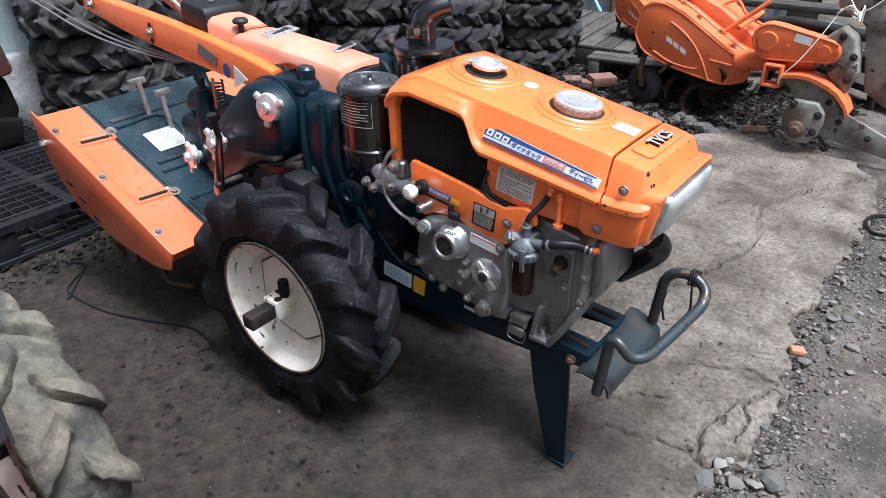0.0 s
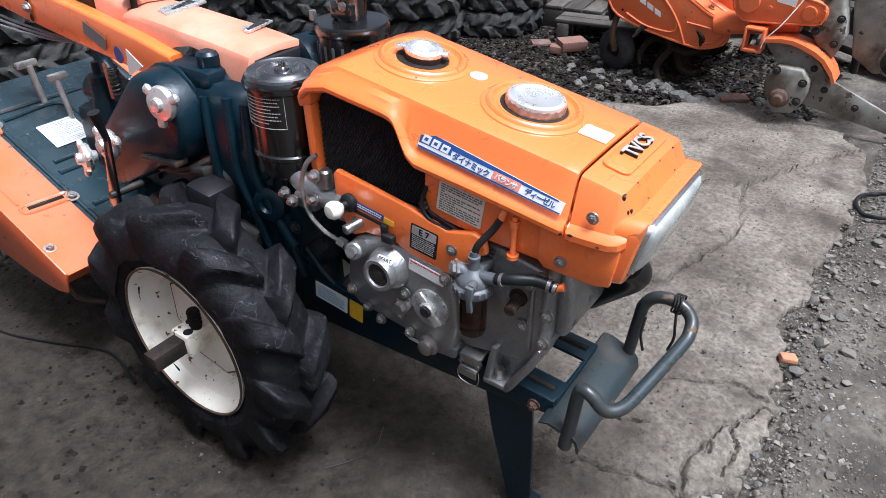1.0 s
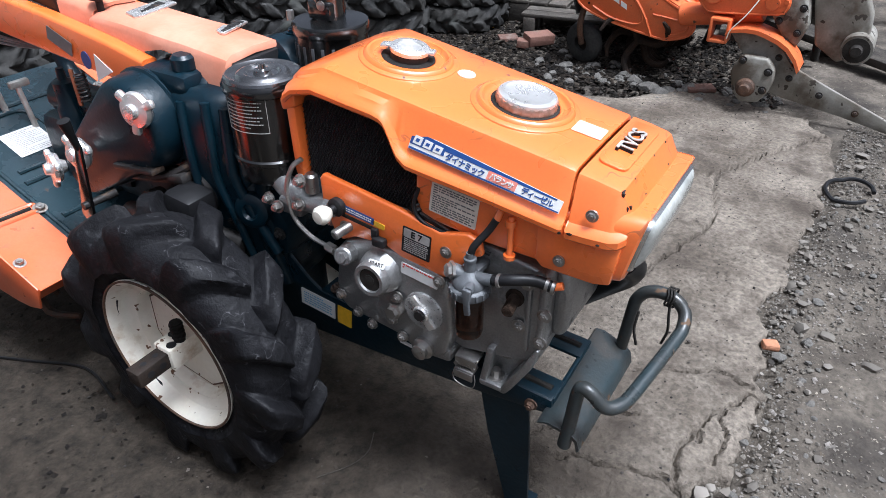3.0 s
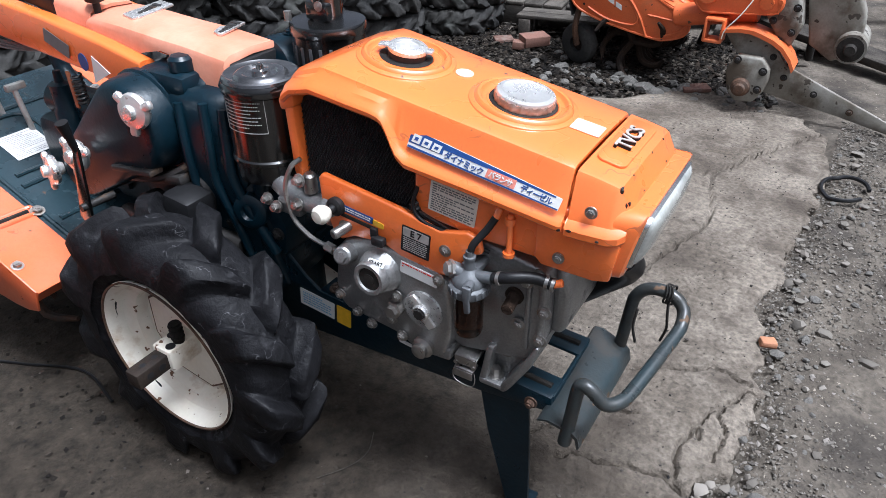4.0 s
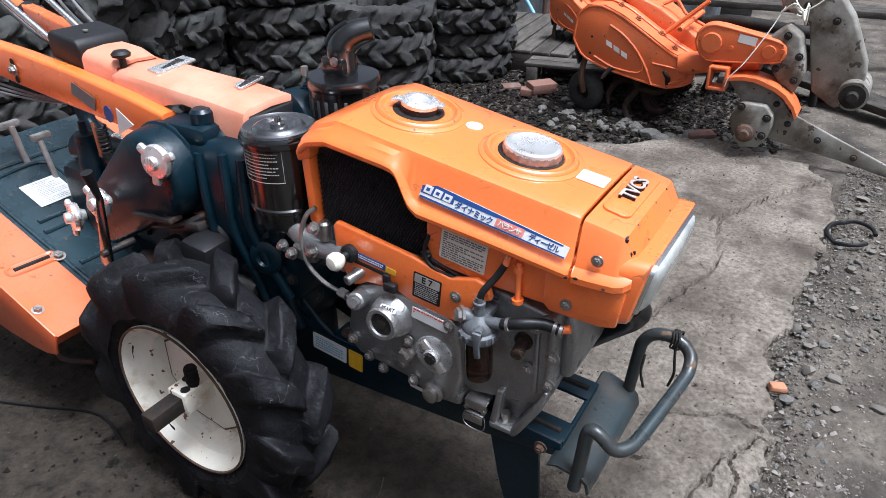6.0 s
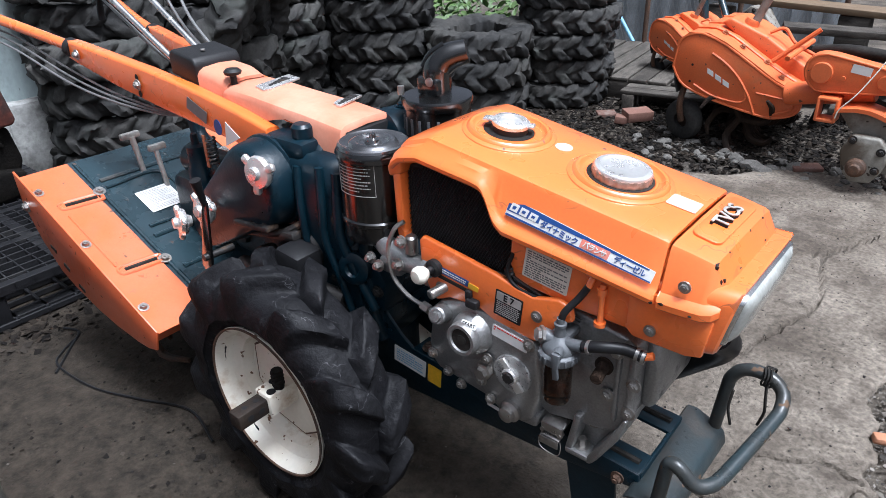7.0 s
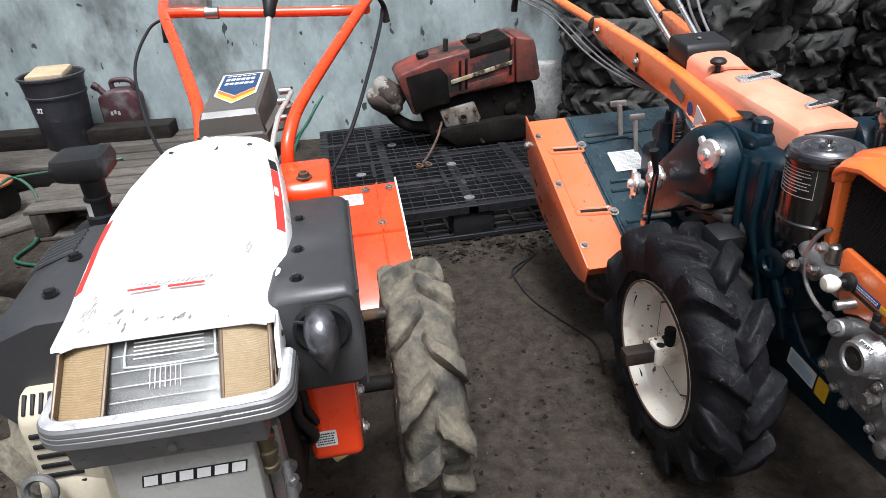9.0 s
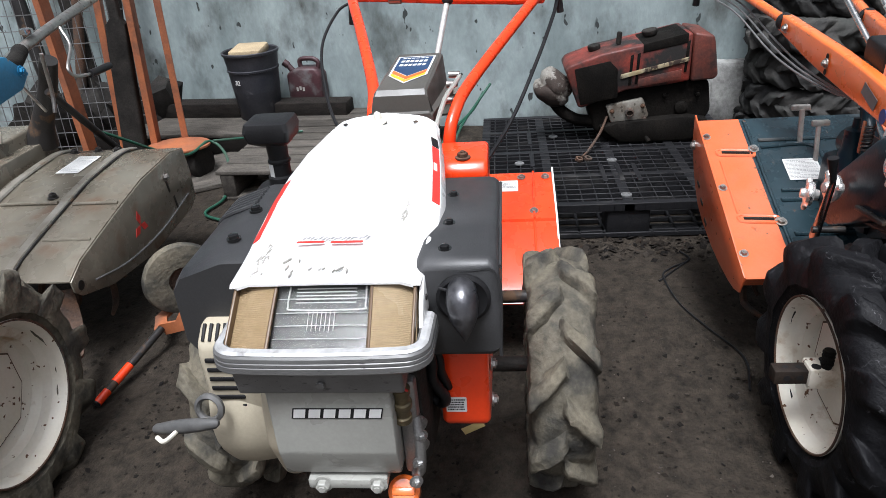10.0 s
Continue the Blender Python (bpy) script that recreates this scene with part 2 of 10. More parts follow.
M_TAUPE = mat("worn_grey_brown_sheet_metal", (0.21, 0.19, 0.15), 0.27, 0.25, c2=(0.135, 0.117, 0.088), n=5, grain=150, gk=0.08, bump=0.05, coat=0.3, dirt=(0.1, 0.06, 0.035), dirt_n=7, dirt_at=0.56, dirt_soft=0.14, dirt_rough=0.55, scuff=(0.26, 0.245, 0.21), scuff_n=5.0)
M_TAUPEWORN = mat("paint_rubbed_to_pale_metal", (0.36, 0.34, 0.3), 0.34, 0.4, c2=(0.2, 0.18, 0.145), n=12, grain=150, gk=0.12, bump=0.06, dirt=(0.14, 0.1, 0.065), dirt_n=10, dirt_at=0.57, dirt_soft=0.12, dirt_rough=0.5)
M_GREYCAST = mat("pale_grey_casting", (0.27, 0.26, 0.23), 0.65, 0.1, c2=(0.15, 0.135, 0.11), n=8, grain=120, gk=0.12, bump=0.12, dirt=(0.09, 0.07, 0.05), dirt_n=7, dirt_at=0.5, dirt_soft=0.15, chips=(0.05, 0.04, 0.03), chip_n=26, chip_at=0.64)
M_RUSTORANGE = mat("rusty_orange_steel", (0.36, 0.115, 0.042), 0.6, c2=(0.24, 0.085, 0.042), n=8, grain=90, gk=0.15, bump=0.12, dirt=(0.12, 0.06, 0.035), dirt_at=0.57, dirt_soft=0.15)
M_BLUEPAINT = mat("bright_blue_paint", (0.03, 0.22, 0.42), 0.4, grain=120, bump=0.04, chips=(0.2, 0.2, 0.2), chip_at=0.72)
M_PAPER = mat("white_label", (0.72, 0.72, 0.7), 0.6, grain=120, gk=0.04, bump=0.0)
M_INK = mat("black_print", (0.012, 0.012, 0.013), 0.6, bump=0.0, spec=0.25)
M_BLUE = mat("blue_print", (0.02, 0.07, 0.25), 0.45, bump=0.0)
M_REDINK = mat("red_print", (0.65, 0.04, 0.03), 0.45, bump=0.0)
M_PINKINK = mat("faded_red_print", (0.72, 0.2, 0.14), 0.45, c2=(0.7, 0.26, 0.2), n=40, bump=0.0)
M_YELLOW = mat("yellow_label", (0.8, 0.45, 0.02), 0.5, bump=0.0, dirt=(0.4, 0.25, 0.06), dirt_n=20)
M_LIGHTBLUE = mat("pale_blue_print", (0.2, 0.42, 0.6), 0.45, bump=0.0)
M_WOOD = mat("weathered_grey_wood", (0.085, 0.075, 0.064), 0.8, c2=(0.036, 0.032, 0.028), n=5, spec=0.15, grain=60, gk=0.35, bump=0.5, spread=0.35, stretch=(1.5, 6, 6), dirt=(0.05, 0.045, 0.04), dirt_at=0.6)
M_WOODX = mat("weathered_grey_wood_across", (0.095, 0.085, 0.073), 0.8, c2=(0.05, 0.045, 0.039), n=5, spec=0.15, grain=60, gk=0.35, bump=0.5, spread=0.35, stretch=(6, 1.5, 6), dirt=(0.05, 0.045, 0.04), dirt_at=0.6)
M_PALLET = mat("black_recycled_plastic", (0.012, 0.012, 0.0135), 0.55, spec=0.25, grain=120, gk=0.25, bump=0.15, dirt=(0.05, 0.048, 0.046), dirt_n=5, dirt_at=0.56, dirt_soft=0.25)
M_BRICK = mat("red_brick", (0.15, 0.075, 0.055), 0.85, grain=120, gk=0.2, bump=0.4, spread=0.3, dirt=(0.15, 0.11, 0.09), dirt_n=12)
M_STONE = mat("crushed_stone", (0.15, 0.14, 0.125), 0.85, c2=(0.07, 0.066, 0.06), n=14, grain=120, gk=0.2, bump=0.4)
M_LEAF = mat("weed_leaf", (0.06, 0.12, 0.03), 0.55, c2=(0.09, 0.14, 0.04), n=12, gk=0.2, bump=0.1, spread=0.4)
M_HOSE = mat("green_garden_hose", (0.014, 0.075, 0.045), 0.45, bump=0.05, dirt=(0.05, 0.07, 0.05))
M_CABLE = mat("grey_cable_sheath", (0.14, 0.14, 0.14), 0.45, bump=0.05, dirt=(0.1, 0.1, 0.09))
M_BLACKHOSE = mat("black_rubber_hose", (0.01, 0.01, 0.011), 0.45, spec=0.3, bump=0.06)
M_AMBER = glass("brown_filter_bowl", (0.25, 0.09, 0.04), 0.12)
M_HEADGLASS = mat("clouded_lamp_glass", (0.46, 0.47, 0.44), 0.1, 0.0, c2=(0.28, 0.29, 0.27), n=14, grain=160, gk=0.12, bump=0.03, coat=1.0, spec=0.9)
M_LENS = glass("lamp_lens", (0.97, 0.97, 0.96), 0.02, 1.12)
M_IVORY = mat("ivory_plastic", (0.75, 0.72, 0.62), 0.4, bump=0.02, dirt=(0.4, 0.34, 0.25), dirt_n=20, dirt_at=0.6)


# ---- shapes ----
def V(*a):
    return Vector(a)


def frame_to(d, up=(0, 0, 1)):
    """A turn whose z runs along d."""
    d = Vector(d).normalized()
    u = Vector(up)
    if abs(d.dot(u)) > 0.97:
        u = Vector((1, 0, 0)) if abs(d.x) < 0.9 else Vector((0, 1, 0))
    x = u.cross(d).normalized()
    y = d.cross(x)
    return Matrix((x, y, d)).transposed().to_4x4()


def soften(bm, edges, w, seg=2):
    bmesh.ops.bevel(bm, geom=list(edges), offset=w, segments=seg, profile=0.5, affect="EDGES", clamp_overlap=True)


def box(bm, c, s, bev=0.0, m=None, seg=2):
    """A box with its middle at c and sizes s; bev rounds its edges; m turns it about its middle."""
    t = bmesh.new()
    bmesh.ops.create_cube(t, size=1.0)
    bmesh.ops.scale(t, vec=s, verts=t.verts)
    if bev:
        soften(t, t.edges, min(bev, min(s) * 0.48), seg)
    bmesh.ops.transform(t, matrix=Matrix.Translation(c) @ (m or Matrix()), verts=t.verts)
    return merge(bm, t)


def merge(bm, t):
    me = bpy.data.meshes.new("tmp")
    t.to_mesh(me)
    t.free()
    bm.from_mesh(me)
    bpy.data.meshes.remove(me)
    return bm


def prism(bm, pts, axis, lo, hi, bev=0.0, seg=2):
    """A plate: the outline pts, in the two other axes in order, from lo to hi along the axis."""
    t = bmesh.new()
    def at(p, h):
        q = [p[0], p[1]]
        q.insert("xyz".index(axis), h)
        return q
    a = [t.verts.new(at(p, lo)) for p in pts]
    b = [t.verts.new(at(p, hi)) for p in pts]
    n = len(pts)
    t.faces.new(a)
    t.faces.new(b[::-1])
    for i in range(n):
        t.faces.new((a[i], b[i], b[(i + 1) % n], a[(i + 1) % n]))
    bmesh.ops.recalc_face_normals(t, faces=t.faces)
    if bev:
        soften(t, t.edges, bev, seg)
    return merge(bm, t)


def lathe(bm, prof, base=(0, 0, 0), d=(0, 0, 1), seg=32, closed=False, up=(0, 0, 1), cap=True):
    """A turned shape: (radius, height) pairs about the axis d from base."""
    m = Matrix.Translation(base) @ frame_to(d, up)
    rings = []
    for r, h in prof:
        if r < 1e-5:
            rings.append([bm.verts.new(m @ V(0, 0, h))])
        else:
            rings.append([bm.verts.new(m @ V(r * math.cos(2 * math.pi * i / seg), r * math.sin(2 * math.pi * i / seg), h)) for i in range(seg)])
    pairs = list(zip(rings, rings[1:])) + ([(rings[-1], rings[0])] if closed else [])
    fs = []
    for a, b in pairs:
        for i in range(seg):
            j = (i + 1) % seg
            if len(a) == 1 and len(b) == 1:
                continue
            if len(a) == 1:
                fs.append(bm.faces.new((a[0], b[j], b[i])))
            elif len(b) == 1:
                fs.append(bm.faces.new((a[i], a[j], b[0])))
            else:
                fs.append(bm.faces.new((a[i], a[j], b[j], b[i])))
    if cap and not closed:
        if len(rings[0]) > 1:
            fs.append(bm.faces.new(rings[0][::-1]))
        if len(rings[-1]) > 1:
            fs.append(bm.faces.new(rings[-1]))
    return bm


def rod(bm, p, q, r, r2=None, seg=16, ch=0.0):
    p, q = Vector(p), Vector(q)
    L = (q - p).length
    r2 = r if r2 is None else r2
    prof = [(r - ch, 0), (r, ch), (r2, L - ch), (r2 - ch, L)] if ch else [(r, 0), (r2, L)]
    return lathe(bm, prof, p, q - p, seg)


def curve_pts(pts, step=6):
    """Points on a smooth line through pts."""
    P = [Vector(p) for p in pts]
    if len(P) < 3:
        return P
    P = [P[0] * 2 - P[1]] + P + [P[-1] * 2 - P[-2]]
    out = []
    for i in range(1, len(P) - 2):
        a, b, c, d = P[i - 1:i + 3]
        for s in range(step):
            t = s / step
            out.append(0.5 * ((2 * b) + (c - a) * t + (2 * a - 5 * b + 4 * c - d) * t * t + (3 * b - a - 3 * c + d) * t ** 3))
    out.append(P[-2])
    return out


def tube(bm, pts, r, seg=10, step=6, smooth=True, flat=None):
    """A pipe or cable along pts; r may be a list of radii; flat gives an outline in place of a circle."""
    P = curve_pts(pts, step) if smooth else [Vector(p) for p in pts]
    n = len(P)
    if isinstance(r, (list, tuple)):
        rr = list(np.interp(np.linspace(0, len(r) - 1, n), range(len(r)), r))
    else:
        rr = [r] * n
    x = None
    rings = []
    for i in range(n):
        d = (P[min(i + 1, n - 1)] - P[max(i - 1, 0)]).normalized()
        if x is None:
            x = d.orthogonal().normalized() if flat is None else (Vector((0, 0, 1)).cross(d)).normalized()
        x = (x - d * x.dot(d)).normalized()
        y = d.cross(x)
        if flat:
            rings.append([bm.verts.new(P[i] + x * u + y * v) for u, v in flat])
        else:
            rings.append([bm.verts.new(P[i] + (x * math.cos(2 * math.pi * k / seg) + y * math.sin(2 * math.pi * k / seg)) * rr[i]) for k in range(seg)])
    m = len(rings[0])
    for a, b in zip(rings, rings[1:]):
        for k in range(m):
            bm.faces.new((a[k], a[(k + 1) % m], b[(k + 1) % m], b[k]))
    bm.faces.new(rings[0][::-1])
    bm.faces.new(rings[-1])
    return bm


def loft(bm, loops, cap=True, ring=True):
    """A skin over loops of equally many points."""
    R = [[bm.verts.new(p) for p in l] for l in loops]
    m = len(R[0])
    for a, b in zip(R, R[1:]):
        for k in range(m if ring else m - 1):
            bm.faces.new((a[k], a[(k + 1) % m], b[(k + 1) % m], b[k]))
    if cap:
        bm.faces.new(R[0][::-1])
        bm.faces.new(R[-1])
    return bm


def rrect(w, h, r, n=4, c=(0, 0)):
    """A rectangle's outline with rounded corners."""
    out = []
    for sx, sy, a0 in ((1, 1, 0), (-1, 1, 90), (-1, -1, 180), (1, -1, 270)):
        for i in range(n + 1):
            a = radians(a0 + 90 * i / n)
            out.append((c[0] + sx * (w / 2 - r) + r * math.cos(a), c[1] + sy * (h / 2 - r) + r * math.sin(a)))
    return out


def bolt(bm, p, d, r=0.008, h=0.006, washer=True):
    p, d = Vector(p), Vector(d).normalized()
    if washer:
        lathe(bm, [(r * 1.45, -0.001), (r * 1.45, 0.0018), (r * 1.1, 0.002)], p, d, 14)
    lathe(bm, [(r, 0.0012), (r, h * 0.85), (r * 0.85, h)], p, d, 6)
    lathe(bm, [(r * 0.5, h * 0.9), (r * 0.5, h * 1.25)], p, d, 8)
    return bm


def blob(bm, c, s, sub=2, rough=0.18, seed=0.0, freq=1.6):
    """An uneven stone or lump."""
    t = bmesh.new()
    bmesh.ops.create_icosphere(t, subdivisions=sub, radius=1.0)
    for v in t.verts:
        v.co *= 1 + rough * 2 * noise.noise(v.co * freq + V(seed * 7.3, seed * 3.1, seed))
        v.co = V(v.co.x * s[0], v.co.y * s[1], v.co.z * s[2]) + Vector(c)
    return merge(bm, t)


SINGLE = {"bolts": "bolt", "slot": "slot", "hole": "hole", "shift_rod": "shift_rod", "control_cables": "control_cable", "mark_block": "mark_block",
          "screw": "screw", "rib": "rib", "casting_rib": "casting_rib", "pressed_rib": "pressed_rib", "wire": "wire", "engine_fittings": "engine_fitting", "side_shafts": "side_shaft", "fuel_hose": "fuel_hose",
          "cross_member": "cross_member", "adjusting_post": "adjusting_post", "slot_rim": "slot_rim", "hose_clip": "hose_clip", "side_knob": "side_knob", "link_rod": "link_rod", "bosses": "boss", "fittings": "fitting",
          "adjusting_rod": "adjusting_rod", "black_hose": "black_hose", "slots": "slot", "cover_rib": "cover_rib", "pin_hole": "pin_hole", "tiller_rotor": "tine", "deck": "deck_bar"}


def split(bm):
    """The separate pieces of a bmesh; pieces whose boxes touch stay together."""
    bm.verts.ensure_lookup_table()
    seen, isles = set(), []
    for v in bm.verts:
        if v in seen:
            continue
        todo, isle = [v], []
        seen.add(v)
        while todo:
            u = todo.pop()
            isle.append(u)
            for e in u.link_edges:
                o = e.other_vert(u)
                if o not in seen:
                    seen.add(o)
                    todo.append(o)
        lo = [min(u.co[k] for u in isle) for k in range(3)]
        hi = [max(u.co[k] for u in isle) for k in range(3)]
        isles.append([isle, lo, hi])
    out = []
    for isle, lo, hi in isles:
        for g in out:
            if all(lo[k] <= g[2][k] and hi[k] >= g[1][k] for k in range(3)):
                g[0] += isle
                g[1] = [min(a, b) for a, b in zip(g[1], lo)]
                g[2] = [max(a, b) for a, b in zip(g[2], hi)]
                break
        else:
            out.append([list(isle), lo, hi])
    res = []
    for vs, _, _ in out:
        t, to = bmesh.new(), {}
        for v in vs:
            to[v] = t.verts.new(v.co)
        for f in {f for v in vs for f in v.link_faces}:
            t.faces.new([to[v] for v in f.verts])
        res.append(t)
    bm.free()
    return res


def part(name, bm, material, parent=None, label="", soft=38.0):
    """Links a bmesh as one mesh object, under a thing or a part."""
    if name in SINGLE and parent:
        pieces = split(bm)
        for t in pieces:
            ob = mesh_part(SINGLE[name], t, material, parent, label, soft)
        return ob
    ob = mesh_part(name, bm, material, parent, label, soft)
    if name in ("small_print", "wire_screen", "lens_rib"):
        tagged(ob, kind="stuff")
    return ob


def mesh_part(name, bm, material, parent=None, label="", soft=38.0):
    bmesh.ops.recalc_face_normals(bm, faces=bm.faces)
    lim = radians(soft)
    for e in bm.edges:
        e.smooth = len(e.link_faces) == 2 and e.calc_face_angle(4.0) < lim
    for f in bm.faces:
        f.smooth = True
    me = bpy.data.meshes.new(name)
    bm.to_mesh(me)
    bm.free()
    me.materials.append(material)
    ob = new(name, me)
    if parent:
        ob.parent = parent
    if label:
        tagged(ob, label)
    return ob


def share(name, me, parent, m):
    """One more object on a mesh that is there already."""
    ob = new(name, me)
    ob.parent = parent
    ob.matrix_basis = m
    return ob


def thing(name, label, category, m=None, group="", kind=""):
    ob = new(name)
    ob.empty_display_size = 0.1
    if m is not None:
        ob.matrix_basis = m
    return tagged(ob, label, category, group, kind)


def settle(ob, base):
    """Sets a thing's own point down at base, its parts staying where they are."""
    ob.matrix_basis = Matrix.Translation(base) @ ob.matrix_basis
    for c in ob.children:
        c.matrix_parent_inverse = Matrix.Translation(base).inverted()
    return ob


def B():
    return bmesh.new()


def lettering(name, text, size, m, material, parent, extrude=0.0006, space=1.0, label=""):
    """Letters in the built-in font, standing in the plane z = 0 of m, centred."""
    cu = bpy.data.curves.new(name, "FONT")
    cu.body, cu.size, cu.extrude, cu.space_character = text, size, extrude, space
    cu.align_x, cu.align_y, cu.resolution_u, cu.offset = "CENTER", "CENTER", 3, size * 0.022
    tmp = new(name + "_draft", cu)
    me = bpy.data.meshes.new_from_object(tmp.evaluated_get(bpy.context.evaluated_depsgraph_get()))
    bpy.data.objects.remove(tmp)
    me.materials.clear()
    me.materials.append(material)
    ob = new(name, me)
    ob.parent = parent
    ob.matrix_basis = m
    return tagged(ob, label) if label else ob


def decal(name, w, h, m, material, parent, label="", t=0.0008, r=0.002):
    """A thin label lying in the plane z = 0 of m."""
    bm = prism(B(), rrect(w, h, r, 2), "z", 0, t)
    bmesh.ops.transform(bm, matrix=m, verts=bm.verts)
    return part(name, bm, material, parent, label)


def print_lines(bm, m, w, h, rows, seed=1, t=0.0011, fill=0.5):
    """Small print that cannot be read, as plain bars."""
    rn = random.Random(seed)
    for i in range(rows):
        y = h / 2 - (i + 0.5) * h / rows
        x = -w / 2
        while x < w / 2 - 0.002:
            L = min(rn.uniform(0.03, 0.12) * w, w / 2 - x)
            q = prism(B(), [(x, y - h / rows * fill / 2), (x + L, y - h / rows * fill / 2), (x + L, y + h / rows * fill / 2), (x, y + h / rows * fill / 2)], "z", 0, t)
            bmesh.ops.transform(q, matrix=m, verts=q.verts)
            merge(bm, q)
            x += L + 0.022 * w
            if rn.random() < 0.04:
                break
    return bm


def face(p, normal, up=(0, 0, 1), spin=0.0):
    """A pose at p whose z is the surface's normal and whose y leans to up."""
    n = Vector(normal).normalized()
    u = Vector(up)
    y = (u - n * u.dot(n)).normalized()
    x = y.cross(n)
    return Matrix.Translation(p) @ Matrix((x, y, n)).transposed().to_4x4() @ Matrix.Rotation(radians(spin), 4, "Z")


# ---- ground, slab and wall ----
def ground_material():
    return mat("gritty_grey_brown_soil", (0.125, 0.108, 0.088), 0.95, c2=(0.06, 0.051, 0.042), n=7.5, grain=60, gk=0.45, bump=1.0, spec=0.15, dirt=(0.035, 0.031, 0.028), dirt_n=2.6, dirt_at=0.48, dirt_soft=0.2, dirt_rough=0.95, chips=(0.24, 0.21, 0.17), chip_n=70, chip_at=0.69)


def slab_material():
    """Worn concrete, grading raggedly into a dark brown soil tone towards low x and y."""
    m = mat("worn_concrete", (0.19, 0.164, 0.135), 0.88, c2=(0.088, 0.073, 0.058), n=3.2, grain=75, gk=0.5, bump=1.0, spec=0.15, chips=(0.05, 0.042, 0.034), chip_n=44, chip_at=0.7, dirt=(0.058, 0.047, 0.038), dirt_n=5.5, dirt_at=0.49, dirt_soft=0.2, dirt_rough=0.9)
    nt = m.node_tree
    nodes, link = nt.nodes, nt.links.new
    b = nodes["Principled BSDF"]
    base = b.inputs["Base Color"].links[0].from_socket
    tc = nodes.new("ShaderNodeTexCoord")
    # the blend runs along (0.86, 0.5) in x and y, broken up by noise
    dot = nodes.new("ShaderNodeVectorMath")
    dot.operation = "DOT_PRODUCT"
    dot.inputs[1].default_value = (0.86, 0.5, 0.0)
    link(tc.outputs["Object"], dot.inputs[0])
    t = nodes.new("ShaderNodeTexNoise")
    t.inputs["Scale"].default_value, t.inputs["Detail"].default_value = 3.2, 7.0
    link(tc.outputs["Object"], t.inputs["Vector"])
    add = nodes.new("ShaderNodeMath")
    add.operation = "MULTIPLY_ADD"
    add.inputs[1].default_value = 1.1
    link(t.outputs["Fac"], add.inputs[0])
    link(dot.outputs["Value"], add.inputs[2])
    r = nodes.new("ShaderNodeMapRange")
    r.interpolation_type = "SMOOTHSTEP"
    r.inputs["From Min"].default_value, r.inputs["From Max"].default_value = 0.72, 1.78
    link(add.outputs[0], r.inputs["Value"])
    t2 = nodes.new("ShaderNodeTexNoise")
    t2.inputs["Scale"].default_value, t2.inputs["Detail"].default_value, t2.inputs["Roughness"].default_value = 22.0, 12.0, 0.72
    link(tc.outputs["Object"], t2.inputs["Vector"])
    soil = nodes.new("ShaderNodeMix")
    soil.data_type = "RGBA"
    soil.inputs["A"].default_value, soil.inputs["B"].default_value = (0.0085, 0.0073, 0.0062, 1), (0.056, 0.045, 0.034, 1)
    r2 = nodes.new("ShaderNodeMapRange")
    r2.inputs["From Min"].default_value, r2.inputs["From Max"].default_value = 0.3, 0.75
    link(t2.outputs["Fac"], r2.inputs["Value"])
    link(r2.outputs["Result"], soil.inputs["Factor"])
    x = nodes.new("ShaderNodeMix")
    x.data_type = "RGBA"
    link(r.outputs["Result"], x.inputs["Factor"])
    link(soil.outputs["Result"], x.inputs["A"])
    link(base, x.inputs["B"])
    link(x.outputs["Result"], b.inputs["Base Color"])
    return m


def wall_material():
    m = mat("pale_blue_grey_wall_paint", (0.36, 0.42, 0.42), 0.8, c2=(0.22, 0.265, 0.265), n=3.2, grain=40, gk=0.1, bump=0.3, spec=0.2, dirt=(0.085, 0.09, 0.084), dirt_n=3.6, dirt_at=0.48, dirt_soft=0.2, chips=(0.05, 0.056, 0.055), chip_n=17.0, chip_at=0.675, stretch=(1, 1, 0.6))
    return m


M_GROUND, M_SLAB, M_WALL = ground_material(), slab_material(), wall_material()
M_PLINTH = mat("rough_white_render", (0.4, 0.4, 0.38), 0.9, c2=(0.22, 0.22, 0.21), n=5, grain=50, gk=0.25, bump=0.6, dirt=(0.09, 0.085, 0.08), dirt_n=6, dirt_at=0.5, dirt_soft=0.15)


def steps(lo, hi, fine_lo, fine_hi, fine, coarse):
    out, v = [], lo
    while v < hi:
        out.append(v)
        v += fine if fine_lo <= v < fine_hi else coarse
    return out + [hi]


def far_steps(near):
    a, b = near[0], near[-1]
    ext = [0.3, 0.8, 2, 5, 12, 30, 80, 200, 500]
    return [a - e for e in ext[::-1]] + near + [b + e for e in ext]


EDGE = [(0.93, -0.2), (0.926, 0.05), (0.915, 0.16), (0.967, 0.242), (0.985, 0.367), (1.004, 0.479), (0.978, 0.533), (0.96, 0.71), (0.918, 0.848), (0.956, 1.032), (0.948, 1.138), (0.975, 1.38), (1.0, 1.85), (0.93, 2.17), (0.8, 2.32), (0.5, 2.42), (0.26, 2.42), (0.06, 2.12), (-0.35, 2.05), (-1.2, 1.95), (-4.2, 1.9), (-4.2, -4.5), (0.92, -4.5)]


def inside(x, y):
    odd = False
    j = len(EDGE) - 1
    for i in range(len(EDGE)):
        (xi, yi), (xj, yj) = EDGE[i], EDGE[j]
        if (yi > y) != (yj > y) and x < (xj - xi) * (y - yi) / (yj - yi) + xi:
            odd = not odd
        j = i
    return odd


